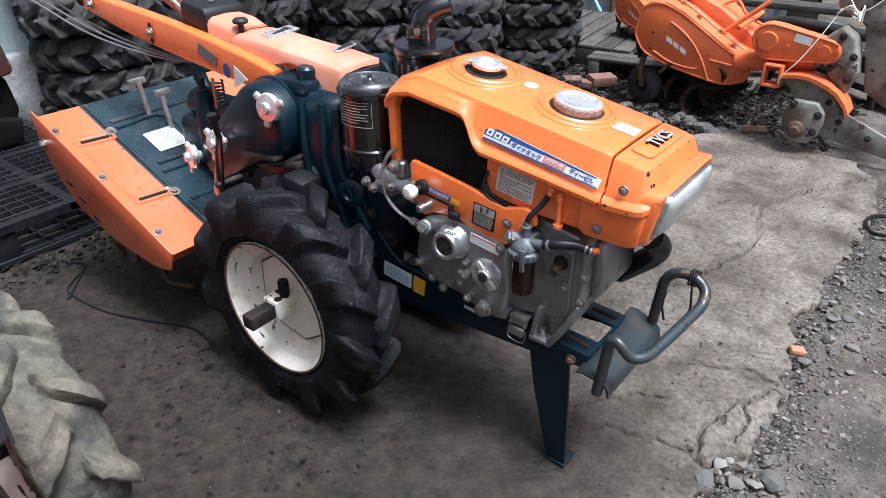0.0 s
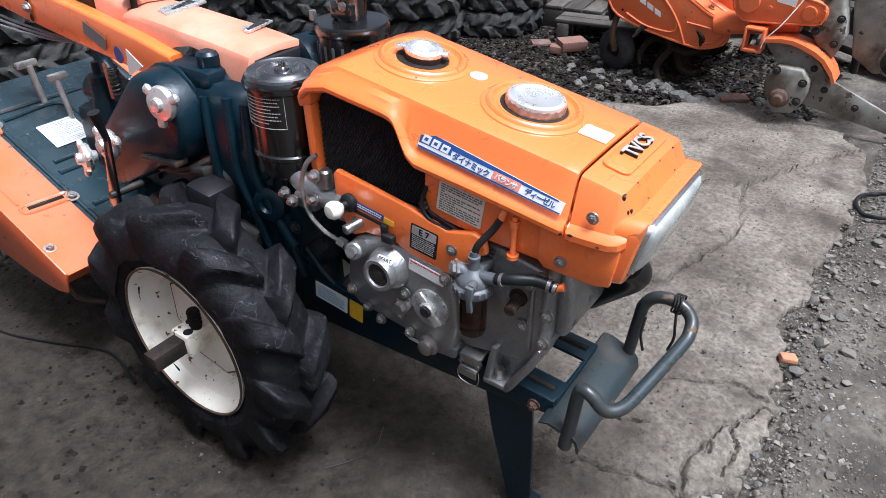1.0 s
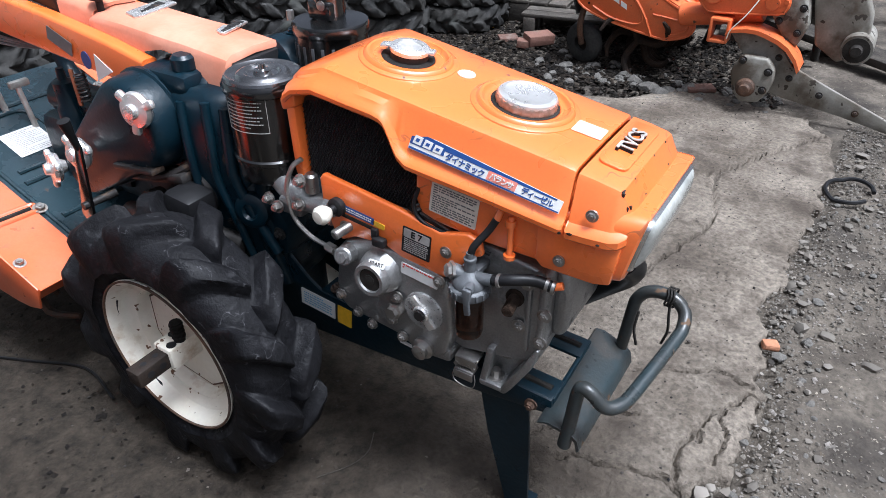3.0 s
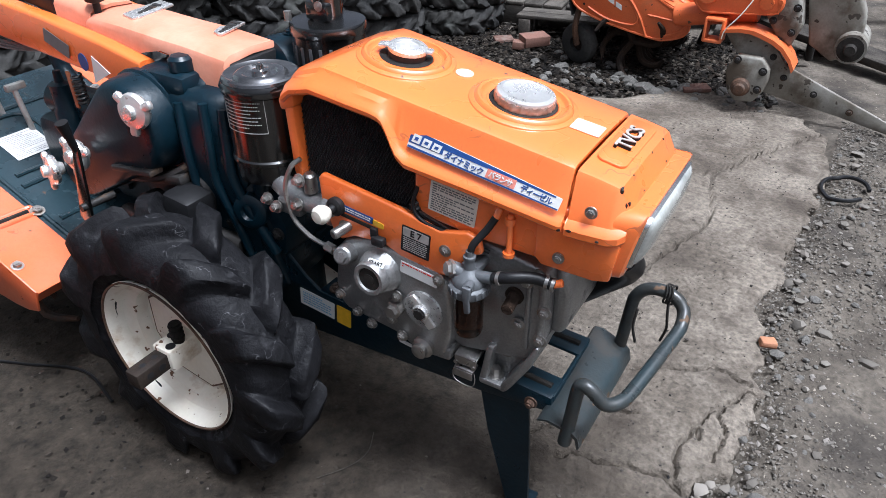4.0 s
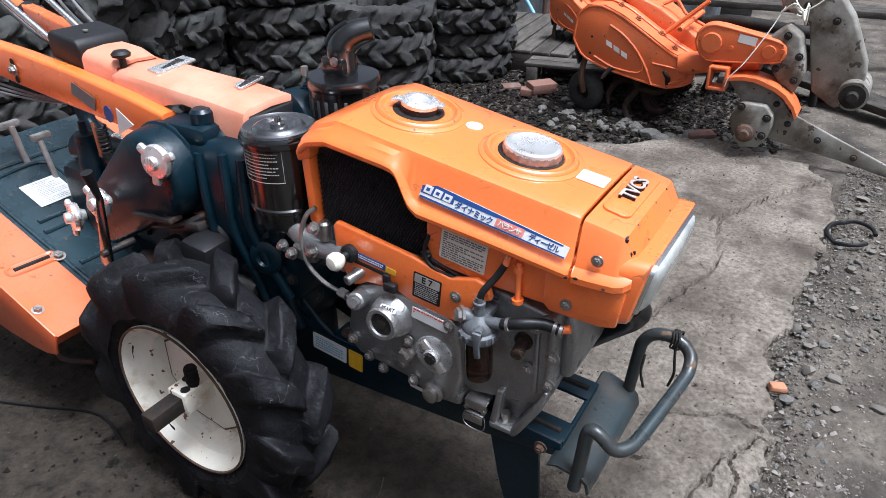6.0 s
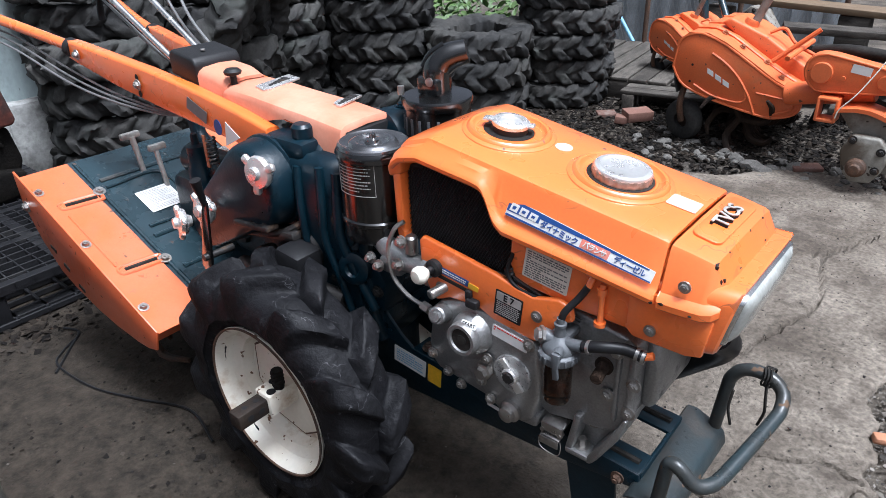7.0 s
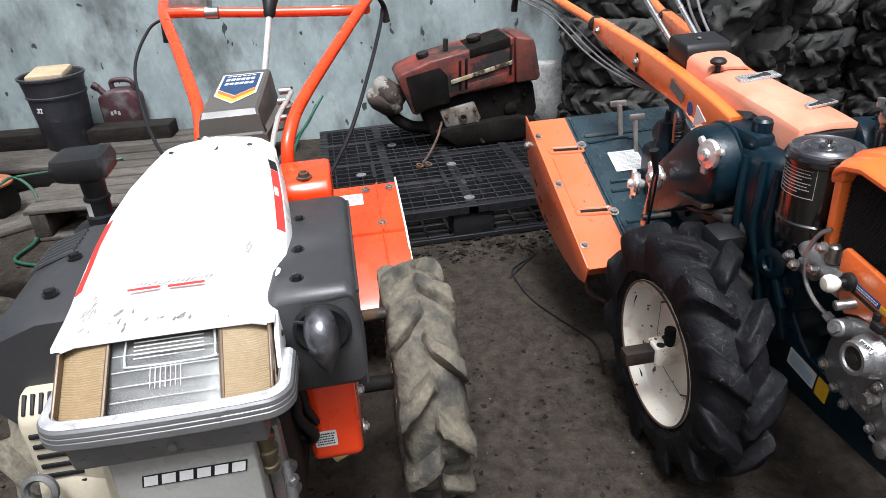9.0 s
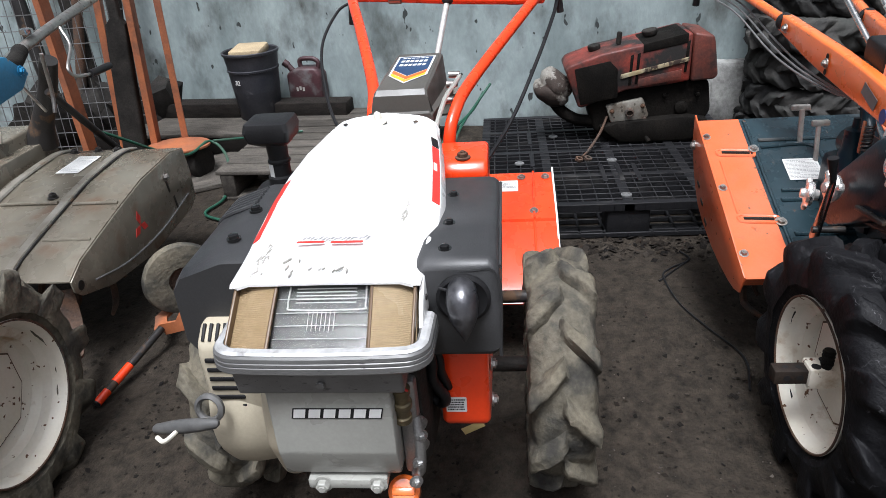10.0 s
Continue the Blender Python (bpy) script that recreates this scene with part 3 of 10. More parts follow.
CRACKS = [[(0.52, 0.1), (0.584, 0.138), (0.632, 0.199), (0.684, 0.27), (0.76, 0.3)], [(0.7, 0.44), (0.788, 0.493), (0.878, 0.535), (0.967, 0.515)], [(0.893, 0.284), (0.88, 0.333), (0.926, 0.419), (0.967, 0.5), (0.99, 0.5)], [(0.926, 0.419), (0.948, 0.33), (0.94, 0.25)],
          [(0.65, 0.1), (0.752, 0.133), (0.827, 0.154), (0.886, 0.16), (0.914, 0.13)], [(0.88, 0.333), (0.87, 0.24), (0.886, 0.16)], [(0.45, 0.75), (0.6, 0.86), (0.7, 1.25), (0.62, 1.6), (0.8, 1.95), (0.93, 2.17)], [(0.15, 1.5), (0.4, 1.45), (0.62, 1.6)]]


def seg_dist(p, a, b):
    ax, ay, bx, by = *a, *b
    L = (bx - ax) ** 2 + (by - ay) ** 2
    t = max(0, min(1, ((p[0] - ax) * (bx - ax) + (p[1] - ay) * (by - ay)) / L))
    return math.hypot(p[0] - ax - t * (bx - ax), p[1] - ay - t * (by - ay))


def make_ground():
    xs = far_steps(steps(-4.0, 3.2, 0.7, 2.2, 0.02, 0.06))
    ys = far_steps(steps(-4.0, 4.6, -0.6, 2.9, 0.02, 0.06))
    vs = []
    for y in ys:
        for x in xs:
            near = max(abs(x), abs(y)) < 6
            z = -0.018
            if near:
                z += 0.012 * noise.fractal(V(x * 1.6, y * 1.6, 0.3), 1.0, 2.0, 5) + 0.006 * noise.fractal(V(x * 17, y * 17, 2), 0.8, 2.0, 4)
                if 0.6 < x < 1.3 and -0.6 < y < 2.6:  # washed-out trough along the slab's edge
                    d = min(seg_dist((x, y), a, b) for a, b in zip(EDGE[:17], EDGE[1:18]))
                    z -= 0.045 * max(0.0, 1 - d / 0.06) * (0.55 + 0.6 * noise.noise(V(x * 4, y * 4, 6)))
            vs.append((x, y, z))
    n = len(xs)
    fs = [(j * n + i, j * n + i + 1, (j + 1) * n + i + 1, (j + 1) * n + i) for j in range(len(ys) - 1) for i in range(n - 1)]
    me = bpy.data.meshes.new("ground")
    me.from_pydata(vs, [], fs)
    for p in me.polygons:
        p.use_smooth = True
    me.materials.append(M_GROUND)
    return tagged(new("ground", me), "dark trodden soil with grit and rubble", "ground", kind="structure")


def make_slab():
    xs = steps(-4.2, 1.12, 0.42, 1.12, 0.0055, 0.05)
    ys = steps(-4.5, 2.6, -0.25, 1.25, 0.0055, 0.03)
    n, keep = len(xs), {}
    vs, fs = [], []
    segs = [(a, b) for c in CRACKS for a, b in zip(c, c[1:])]

    def put(i, j):
        if (i, j) not in keep:
            x, y = xs[i], ys[j]
            z = 0.005 * noise.fractal(V(x * 3, y * 3, 1.7), 1.0, 2.0, 5) + 0.002 * noise.fractal(V(x * 25, y * 25, 4), 0.8, 2.0, 4)
            if x > 0.1 and y > -0.5:
                q = (x + 0.014 * noise.fractal(V(x * 14, y * 14, 8), 0.8, 2.0, 3), y + 0.014 * noise.fractal(V(x * 14, y * 14, 11), 0.8, 2.0, 3))
                d = min(seg_dist(q, a, b) for a, b in segs)
                z -= 0.024 * max(0.0, 1 - d / (0.0066 + 0.005 * noise.noise(V(x * 5, y * 5, 3))))
                z -= 0.012 * max(0.0, noise.fractal(V(x * 11, y * 11, 7), 0.9, 2.0, 4) - 0.42)
            keep[i, j] = len(vs)
            vs.append((x, y, z))
        return keep[i, j]

    for j in range(len(ys) - 1):
        for i in range(n - 1):
            cx, cy = (xs[i] + xs[i + 1]) / 2, (ys[j] + ys[j + 1]) / 2
            w = 0.03 * noise.fractal(V(cx * 12, cy * 12, 5), 0.75, 2.0, 6)
            w2 = 0.03 * noise.fractal(V(cx * 12, cy * 12, 9), 0.75, 2.0, 6)
            if inside(cx + w, cy + w2):
                fs.append((put(i, j), put(i + 1, j), put(i + 1, j + 1), put(i, j + 1)))
    bm = B()
    bv = [bm.verts.new(v) for v in vs]
    for f in fs:
        bm.faces.new([bv[k] for k in f])
    rim = [e for e in bm.edges if len(e.link_faces) == 1]
    for _ in range(3):
        to = {}
        for e in rim:
            for v, o in ((e.verts[0], e.verts[1]), (e.verts[1], e.verts[0])):
                to.setdefault(v, []).append(o.co.copy())
        for v, q in to.items():
            v.co = v.co * 0.4 + sum(q, V(0, 0, 0)) / len(q) * 0.6
    for v in to:
        v.co.z -= 0.004 + 0.006 * abs(noise.noise(v.co * 11))
        v.co.xy += Vector((noise.noise(v.co * 14), noise.noise(v.co * 14 + V(3, 1, 2)))) * 0.008
    r = bmesh.ops.extrude_edge_only(bm, edges=rim)
    for v in r["geom"]:
        if isinstance(v, bmesh.types.BMVert):
            v.co.z -= 0.06
    return tagged(part("pavement", bm, M_SLAB, None, "", 60), "cracked concrete slab, darker brown towards the wall side, crumbled at its edge", "pavement", kind="structure")


make_ground()
make_slab()

# the wall runs along y, a little askew
WALL_A, WALL_B = V(-3.52, -5.6, 0), V(-2.52, 0.85, 0)
wd = (WALL_B - WALL_A).normalized()
WALL_N = V(wd.y, -wd.x, 0)  # towards the machines


def wall_at(y, out=0.0, z=0.0):
    """A place on the wall's face at that y, standing out from it."""
    return WALL_A + wd * ((y - WALL_A.y) / wd.y) + WALL_N * out + V(0, 0, z)


def make_wall():
    bm = B()
    L = (WALL_B - WALL_A).length
    nx, nz = 90, 40
    vs = []
    for j in range(nz + 1):
        for i in range(nx + 1):
            p = WALL_A + wd * (L * i / nx) + V(0, 0, -0.1 + 2.7 * j / nz)
            vs.append(bm.verts.new(p + WALL_N * 0.008 * noise.fractal(p * 1.7, 1.0, 2.0, 4)))
    for j in range(nz):
        for i in range(nx):
            a = j * (nx + 1) + i
            bm.faces.new((vs[a], vs[a + 1], vs[a + nx + 2], vs[a + nx + 1]))
    r = bmesh.ops.extrude_face_region(bm, geom=bm.faces[:])
    for v in r["geom"]:
        if isinstance(v, bmesh.types.BMVert):
            v.co -= WALL_N * 0.15
    return tagged(part("wall_west", bm, M_WALL), "pale blue-grey painted wall with stains and peeling patches", "wall", kind="structure")


make_wall()
bm = B()
for k in range(5):
    y = -0.12 + k * 0.2
    p = wall_at(y, 0.035 + 0.01 * (k % 2), 0.17)
    box(bm, p, (0.09, 0.215, 0.36 + 0.02 * (k % 3)), 0.02, Matrix.Rotation(math.atan2(-wd.x, wd.y), 4, "Z"))
bmesh.ops.subdivide_edges(bm, edges=bm.edges[:], cuts=2, use_grid_fill=True)
for v in bm.verts:
    v.co += WALL_N * 0.02 * noise.noise(v.co * 9) + V(0, 0, 0.015 * noise.noise(v.co * 7))
tagged(part("trim_plinth", bm, M_PLINTH), "rough crumbling white-rendered plinth at the wall's foot", "plinth", kind="structure")


# ---- tyres ----
def tyre_mesh(bm, R, rim, w, lugs=13, lh=0.024, lw=0.036, wear=0.0, sweep=0.55, c=(0, 0, 0), axis=(0, 1, 0), rough=0.0, fine=20, seed=0.0):
    """A farm tyre in one skin: the chevron lugs rise out of the tread; R over the lugs."""
    rc = R - lh
    # across one half: place on the bare tread, place on a lug, the lug's lead and its width
    half = [((rc + 0.004, 0.0), (R - 0.008, 0.0), 0.0, 0.8), ((rc + 0.004, 0.05), (R - 0.001, 0.05), 0.1, 0.85), ((rc + 0.003, 0.14), (R, 0.14), 0.26, 0.9), ((rc, 0.24), (R, 0.25), 0.44, 0.95), ((rc - 0.004, 0.33), (R - 0.002, 0.35), 0.6, 1.0),
            ((rc - 0.011, 0.405), (R - 0.005, 0.44), 0.73, 1.05), ((rc - 0.02, 0.45), (R - 0.011, 0.492), 0.8, 1.1), ((rc - 0.03, 0.475), (R - 0.024, 0.512), 0.84, 1.12), ((rc - 0.042, 0.49), (R - 0.046, 0.516), 0.88, 1.05), ((rc - 0.056, 0.499), (R - 0.066, 0.512), 0.92, 0.85),
            ((rc - 0.068, 0.5), (rc - 0.068, 0.502), 0.95, 0.6), ((rim + (rc - rim) * 0.32, 0.494), None, 1.0, 0), ((rim + 0.026, 0.475), None, 1.0, 0), ((rim + 0.012, 0.44), None, 1.0, 0), ((rim + 0.004, 0.40), None, 1.0, 0), ((rim - 0.012, 0.32), None, 1.0, 0)]
    t = B()
    n = lugs * fine
    rows = [(-1, *h) for h in half[:0:-1]] + [(1, *h) for h in half]
    grid = []
    for s, base, top, lead, wide in rows:
        ring = []
        for k in range(n):
            a = 2 * math.pi * k / n
            f = 0.0
            if top:
                for side in ((s,) if base[1] > 0 else (-1, 1)):
                    ph = (k / fine - (0.5 if side > 0 else 0.0)) % 1.0
                    i = int(k / fine - (0.5 if side > 0 else 0.0))
                    off = min(ph, 1 - ph) * 2 * math.pi / lugs * R
                    ht = lw * wide * (0.37 + 0.05 * noise.noise(V(i * 3.1, side, seed)))
                    f = max(f, min(1.0, max(0.0, 1 - (off - ht) / (lw * 0.24))))
                f = f * f * (3 - 2 * f)
            worn = 1.0 - wear * (0.14 + 0.22 * noise.noise(V(k * 0.21, s * base[1] * 9, seed + 2)))
            r = base[0] + ((top[0] - base[0]) * f * worn if top else 0)
            y = (base[1] + ((top[1] - base[1]) * f if top else 0)) * s * w
            aa = a + lead * sweep * 0.6
            r *= 1 + 0.004 * noise.noise(V(math.cos(aa) * 5, math.sin(aa) * 5, y * 20 + seed))
            p = V(r * math.cos(aa), r * math.sin(aa), y)
            if rough:  # caked and torn lugs
                p += V(noise.noise(p * 31), noise.noise(p * 31 + V(4, 1, 7)), noise.noise(p * 31 + V(2, 8, 3))) * rough
            ring.append(t.verts.new(p))
        grid.append(ring)
    for a, b in zip(grid, grid[1:] + grid[:1]):
        for k in range(n):
            j = (k + 1) % n
            t.faces.new((a[k], a[j], b[j], b[k]))
    bmesh.ops.transform(t, matrix=Matrix.Translation(c) @ frame_to(axis), verts=t.verts)
    return merge(bm, t)


# ---- the orange walking tractor ----
def hood_section(x, zl, zt, yo, yt, th=0.004):
    """A closed section of the engine hood: rounded lip, sloping side, top; then back along the inside."""
    half = [(yo - 0.004, zl), (yo, zl + 0.004), (yo + 0.0005, zl + 0.01), (yo - 0.003, zl + 0.016), (yo - 0.009, zl + 0.0195), (yo - 0.0125, zl + 0.025), (yt + 0.0045, zt - 0.0095), (yt + 0.001, zt - 0.003), (yt - 0.007, zt), (yt * 0.5, zt + 0.0015), (0, zt + 0.002)]
    out = [(-y, z) for y, z in half] + [(y, z) for y, z in half[-2::-1]]
    inn = [((-1 if y < 0 else 1) * max(0, abs(y) - th), z - (th if abs(y) < yt + 0.02 else 0)) for y, z in out[::-1]]
    return [V(x, y, z) for y, z in out + inn]


def build_tractor():
    tr = thing("walking_tractor", "orange two-wheeled walking tractor with dark green gearbox and diesel engine", "walking tractor")
    # hood: lip line drops behind the radiator screen
    LIP = [(0.222, 0.792), (0.235, 0.802), (0.28, 0.812), (0.346, 0.803), (0.402, 0.796), (0.414, 0.787), (0.423, 0.766), (0.432, 0.744), (0.447, 0.731), (0.56, 0.718), (0.664, 0.704), (0.72, 0.697)]
    def zlip(x):
        return float(np.interp(x, [p[0] for p in LIP], [p[1] for p in LIP]))
    def ztop(x):
        return 0.856 - 0.165 * (x - 0.27) - 0.45 * max(0.0, 0.29 - x)
    xs = [0.222, 0.228, 0.24, 0.262, 0.28, 0.288, 0.296, 0.35, 0.39, 0.405, 0.412, 0.418, 0.423, 0.428, 0.434, 0.44, 0.448, 0.46, 0.5, 0.56, 0.62, 0.67, 0.69, 0.6935]
    bm = B()
    loops = []
    for x in xs:
        k = 0.0 if x > 0.24 else (0.24 - x) / 0.018
        e = 0.0015 if x > 0.691 else 0.0
        loops.append(hood_section(x, zlip(x) - 0.004 * k + e, ztop(x) - 0.008 * k - e, 0.138 - e, 0.1125 - 0.018 * (x - 0.28) - 0.008 * k - e))
    loft(bm, loops)
    hood = part("hood", bm, M_ORANGE, tr, "orange sheet-metal engine hood with scratches", 30)
    # raised ridges round the two filler caps
    for nm, x, ro in (("cap_ridge", 0.364, 0.079), ("cap_ridge", 0.567, 0.082)):
        z = ztop(x) + 0.002
        b = lathe(B(), [(ro + 0.001, -0.004), (ro - 0.001, 0.001), (ro - 0.005, 0.003), (ro - 0.008, 0.0035), (ro - 0.01, 0.0075), (ro - 0.013, 0.009), (ro - 0.017, 0.008), (ro - 0.02, 0.004), (ro - 0.022, 0.0022), (0.052, 0.0016), (0.05, -0.008)], (x, 0.003, z), (0.165, 0, 1), 64)
        part(nm, b, M_ORANGE, hood)
        rg = 0.037 if x < 0.5 else 0.046
        part("cap_well", lathe(B(), [(0.058, -0.002), (0.055, 0.0026), (rg + 0.006, 0.0026), (rg + 0.004, 0.0)], (x, 0.003, z), (0.165, 0, 1), 40), M_ORANGE, hood)
        # flat black ring: paints the deep shade of the gap round each cap
        part("gasket", lathe(B(), [(rg + 0.0055, 0.0026), (rg + 0.0045, 0.0031), (0.025, 0.0033)], (x - 0.001, 0.003, z), (0.165, 0, 1), 32), M_GUNGE, hood, "dark ring painted as the shade in the gap round the cap")
    # radiator cap: pressed lid with two ears
    z1 = ztop(0.364)
    b = lathe(B(), [(0.03, 0.0), (0.03, 0.016)], (0.364, 0.003, z1), (0.165, 0, 1), 24)
    rc = part("radiator_cap", b, M_DARKSTEEL, tr, "pressed steel radiator cap with two ears")
    b = lathe(B(), [(0.028, 0.013), (0.031, 0.015), (0.0315, 0.021), (0.028, 0.024), (0.02, 0.0245), (0.018, 0.0215), (0.012, 0.021), (0.008, 0.0195), (0.003, 0.0195), (0.002, 0.022), (0, 0.022)], (0.364, 0.003, z1), (0.165, 0, 1), 36)
    for s in (-1, 1):
        box(b, (0.364 + s * 0.03, 0.003 + s * 0.013, z1 + 0.018 - s * 0.005), (0.02, 0.02, 0.006), 0.0045, Matrix.Rotation(0.35, 4, "Z"))
    part("lid", b, M_LID, rc)
    z2 = ztop(0.567)
    b = lathe(B(), [(0.036, 0), (0.036, 0.003), (0.0435, 0.004), (0.0445, 0.016), (0.043, 0.0195), (0.036, 0.021), (0.033, 0.0195), (0, 0.02)], (0.567, 0.003, z2), (0.165, 0, 1), 44)
    fc = part("fuel_cap", b, M_LID, tr, "steel fuel filler cap with worn rusty edge")
    q = loft(B(), [[V((r + 0.0011 * (i % 4 < 2)) * math.cos(math.pi * i / 44), (r + 0.0011 * (i % 4 < 2)) * math.sin(math.pi * i / 44), z) for i in range(88)] for r, z in ((0.0435, 0.0045), (0.0448, 0.0055), (0.0448, 0.0145), (0.0435, 0.0165))])
    bmesh.ops.transform(q, matrix=Matrix.Translation((0.567, 0.003, z2)) @ frame_to((0.165, 0, 1)), verts=q.verts)
    part("knurled_rim", q, M_RUSTRIM, fc, "knurled rim with brown rust")
    part("sticker_disc", lathe(B(), [(0.014, 0), (0.014, 0.0014), (0.012, 0.002)], (0.456, 0.024, ztop(0.456) + 0.002), (0.165, 0, 1), 24), M_IVORY, hood, "faded round sticker")
    sq = face((0.668, 0.002, ztop(0.668) + 0.0025), (0.165, 0, 1), (1, 0.1, 0), -4)
    decal("sticker", 0.036, 0.044, sq, M_FADEDSTICKER, hood, "small sun-faded whitish sticker")
    # decal on the side: a strip that narrows to the front
    n_side = V(0.02, -0.945, 0.325).normalized()
    a, e = V(0.449, -0.1215, 0.776), V(0.687, -0.123, 0.738)
    mid = (a + e) / 2 + n_side * 0.0028
    dm = face(mid, n_side, (0.16, 0, 1))
    W = (e - a).length
    def hh(x):
        """Half the strip's height at x."""
        return 0.0138 + (0.0088 - 0.0138) * (x + W / 2) / W
    def quad(x0, x1, v0, v1, w0, w1, h, lean=0.0):
        q = prism(B(), [(x0, v0 * hh(x0)), (x1, w0 * hh(x1)), (x1 + lean, w1 * hh(x1)), (x0 + lean, v1 * hh(x0))], "z", 0, h)
        bmesh.ops.transform(q, matrix=dm, verts=q.verts)
        return q
    strip = part("decal_strip", quad(-W / 2, W / 2, -1, 1, -1, 1, 0.0008, 0.001), M_PAPER, tr, "blue, white and red decal strip with slanted lettering")
    part("blue_band", quad(-W / 2 + 0.001, W / 2 - 0.008, 0.22, 0.96, 0.72, 0.94, 0.0012), M_BLUE, strip)
    part("blue_line", quad(-W / 2 + 0.001, W / 2 - 0.001, -0.96, -0.74, -0.93, -0.74, 0.0012), M_BLUE, strip)
    part("mark_field", quad(-W / 2 + 0.001, -W / 2 + 0.058, -0.45, 0.3, -0.3, 0.4, 0.0012), M_BLUE, strip)
    for i in range(3):  # the maker's mark as three plain blocks
        x0 = -W / 2 + 0.005 + i * 0.0172
        part("mark_block", quad(x0, x0 + 0.0135, -0.28, 0.62 - 0.03 * i, -0.28, 0.62 - 0.03 * i, 0.0016, 0.002), M_PAPER, strip)
        part("mark_core", quad(x0 + 0.004, x0 + 0.0098, -0.02, 0.36 - 0.03 * i, -0.02, 0.36 - 0.03 * i, 0.002, 0.0012), M_BLUE, strip)
    slope = Matrix.Rotation(-0.012, 4, "Z")
    lettering("lettering", "ダイナミック", 0.0112, dm @ Matrix.Translation((-0.027, -0.0028, 0.001)) @ slope, M_BLUE, strip, space=0.9)
    part("red_panel", quad(0.0085, 0.0535, -0.66, 0.5, -0.66, 0.62, 0.0013, 0.001), M_PINKINK, strip)
    lettering("lettering", "バランサ", 0.01, dm @ Matrix.Translation((0.0315, -0.0012, 0.0018)) @ slope, M_PAPER, strip, space=0.84)
    lettering("lettering", "ディーゼル", 0.0104, dm @ Matrix.Translation((0.086, -0.0008, 0.001)) @ slope, M_BLUE, strip, space=0.8)
    # nose: flat-topped, chamfered at the front, with a rounded ledge low on each side
    def nose_sec(x, zb, zt, yl, yt):
        ym = yl - 0.011
        half = [(yl - 0.004, zb), (yl, zb + 0.004), (yl, zb + 0.013), (yl - 0.004, zb + 0.018), (ym, zb + 0.023), (yt + 0.004, zt - 0.008), (yt, zt - 0.002), (yt - 0.008, zt), (0, zt + 0.001)]
        return [V(x, y, z) for y, z in [(-y, z) for y, z in half] + [(y, z) for y, z in half[-2::-1]]]
    bm = loft(B(), [nose_sec(0.6972, 0.699, 0.781, 0.136, 0.105), nose_sec(0.6985, 0.697, 0.7835, 0.1375, 0.1065), nose_sec(0.72, 0.697, 0.78, 0.1375, 0.106), nose_sec(0.751, 0.698, 0.773, 0.137, 0.105), nose_sec(0.757, 0.698, 0.770, 0.136, 0.104),
                    nose_sec(0.7685, 0.7, 0.751, 0.132, 0.1), nose_sec(0.776, 0.704, 0.74, 0.124, 0.094)])
    nose = part("front_cover", bm, M_ORANGE, tr, "orange front cover with chipped corners", 24)
    b = prism(B(), rrect(0.042, 0.15, 0.012, 4, (0.725, 0.01)), "z", -0.001, 0.0035, 0.0018)
    bmesh.ops.transform(b, matrix=Matrix.Translation((0, 0, 0.7795)) @ Matrix.Translation((0.725, 0, 0)) @ Matrix.Rotation(0.2, 4, "Y") @ Matrix.Translation((-0.725, 0, 0)), verts=b.verts)
    part("raised_pad", b, M_ORANGE, nose)
    for mm, h, up in ((M_INK, 0.0042, 0.0), (M_BADGE, 0.0008, 0.0045)):
        lettering("lettering", "TVCS", 0.031, face((0.727, 0.012, 0.7835), (0.2, 0, 1), (-1, 0, 0.2)) @ Matrix.Translation((0, 0, up)), mm, nose, h, 0.98, "raised silver letters with black sides")
    b = B()
    for k, (y, L) in enumerate(((-0.101, 0.005), (-0.06, 0.002), (0.02, 0.003), (0.07, 0.002))):  # bare chips along the front edge
        blob(b, (0.7572, y, 0.7693), (0.0022, L, 0.0016), 1, 0.35, k)
    for k, (p, q) in enumerate((((0.7575, -0.1042, 0.7665), (0.003, 0.002, 0.004)), ((0.7688, -0.1005, 0.7495), (0.0025, 0.0018, 0.004)), ((0.705, -0.1375, 0.709), (0.004, 0.001, 0.002)), ((0.744, -0.137, 0.705), (0.003, 0.001, 0.002)), ((0.7715, 0.05, 0.7465), (0.0018, 0.003, 0.001)), ((0.7715, -0.05, 0.7465), (0.0018, 0.004, 0.001)), ((0.69, -0.1375, 0.7065), (0.004, 0.0012, 0.003)))):
        blob(b, p, q, 1, 0.35, 20 + k)
    blob(b, (0.7655, -0.1045, 0.7475), (0.0024, 0.0016, 0.0045), 1, 0.35, 7)
    tagged(part("paint_chips", b, M_DARKSTEEL, nose, "bare dark chips in the paint"), kind="stuff")
    # lamp housing with a squared visor, flaring forward
    def ring(x, w, zb, zt, r):
        return [V(x + 0.21 * (z - 0.69), y, z) for y, z in rrect(w, zt - zb, r, 4, (0, (zb + zt) / 2))]
    bm = loft(B(), [ring(0.70, 0.246, 0.636, 0.70, 0.014), ring(0.735, 0.248, 0.634, 0.738, 0.018), ring(0.752, 0.246, 0.634, 0.743, 0.022), ring(0.772, 0.242, 0.636, 0.7435, 0.022), ring(0.783, 0.236, 0.638, 0.7435, 0.02), ring(0.786, 0.228, 0.642, 0.742, 0.018),
                    ring(0.7855, 0.216, 0.648, 0.737, 0.016), ring(0.757, 0.208, 0.652, 0.733, 0.014)])
    part("lamp_housing", bm, M_ORANGE, tr, "orange lamp housing at the nose", 26)
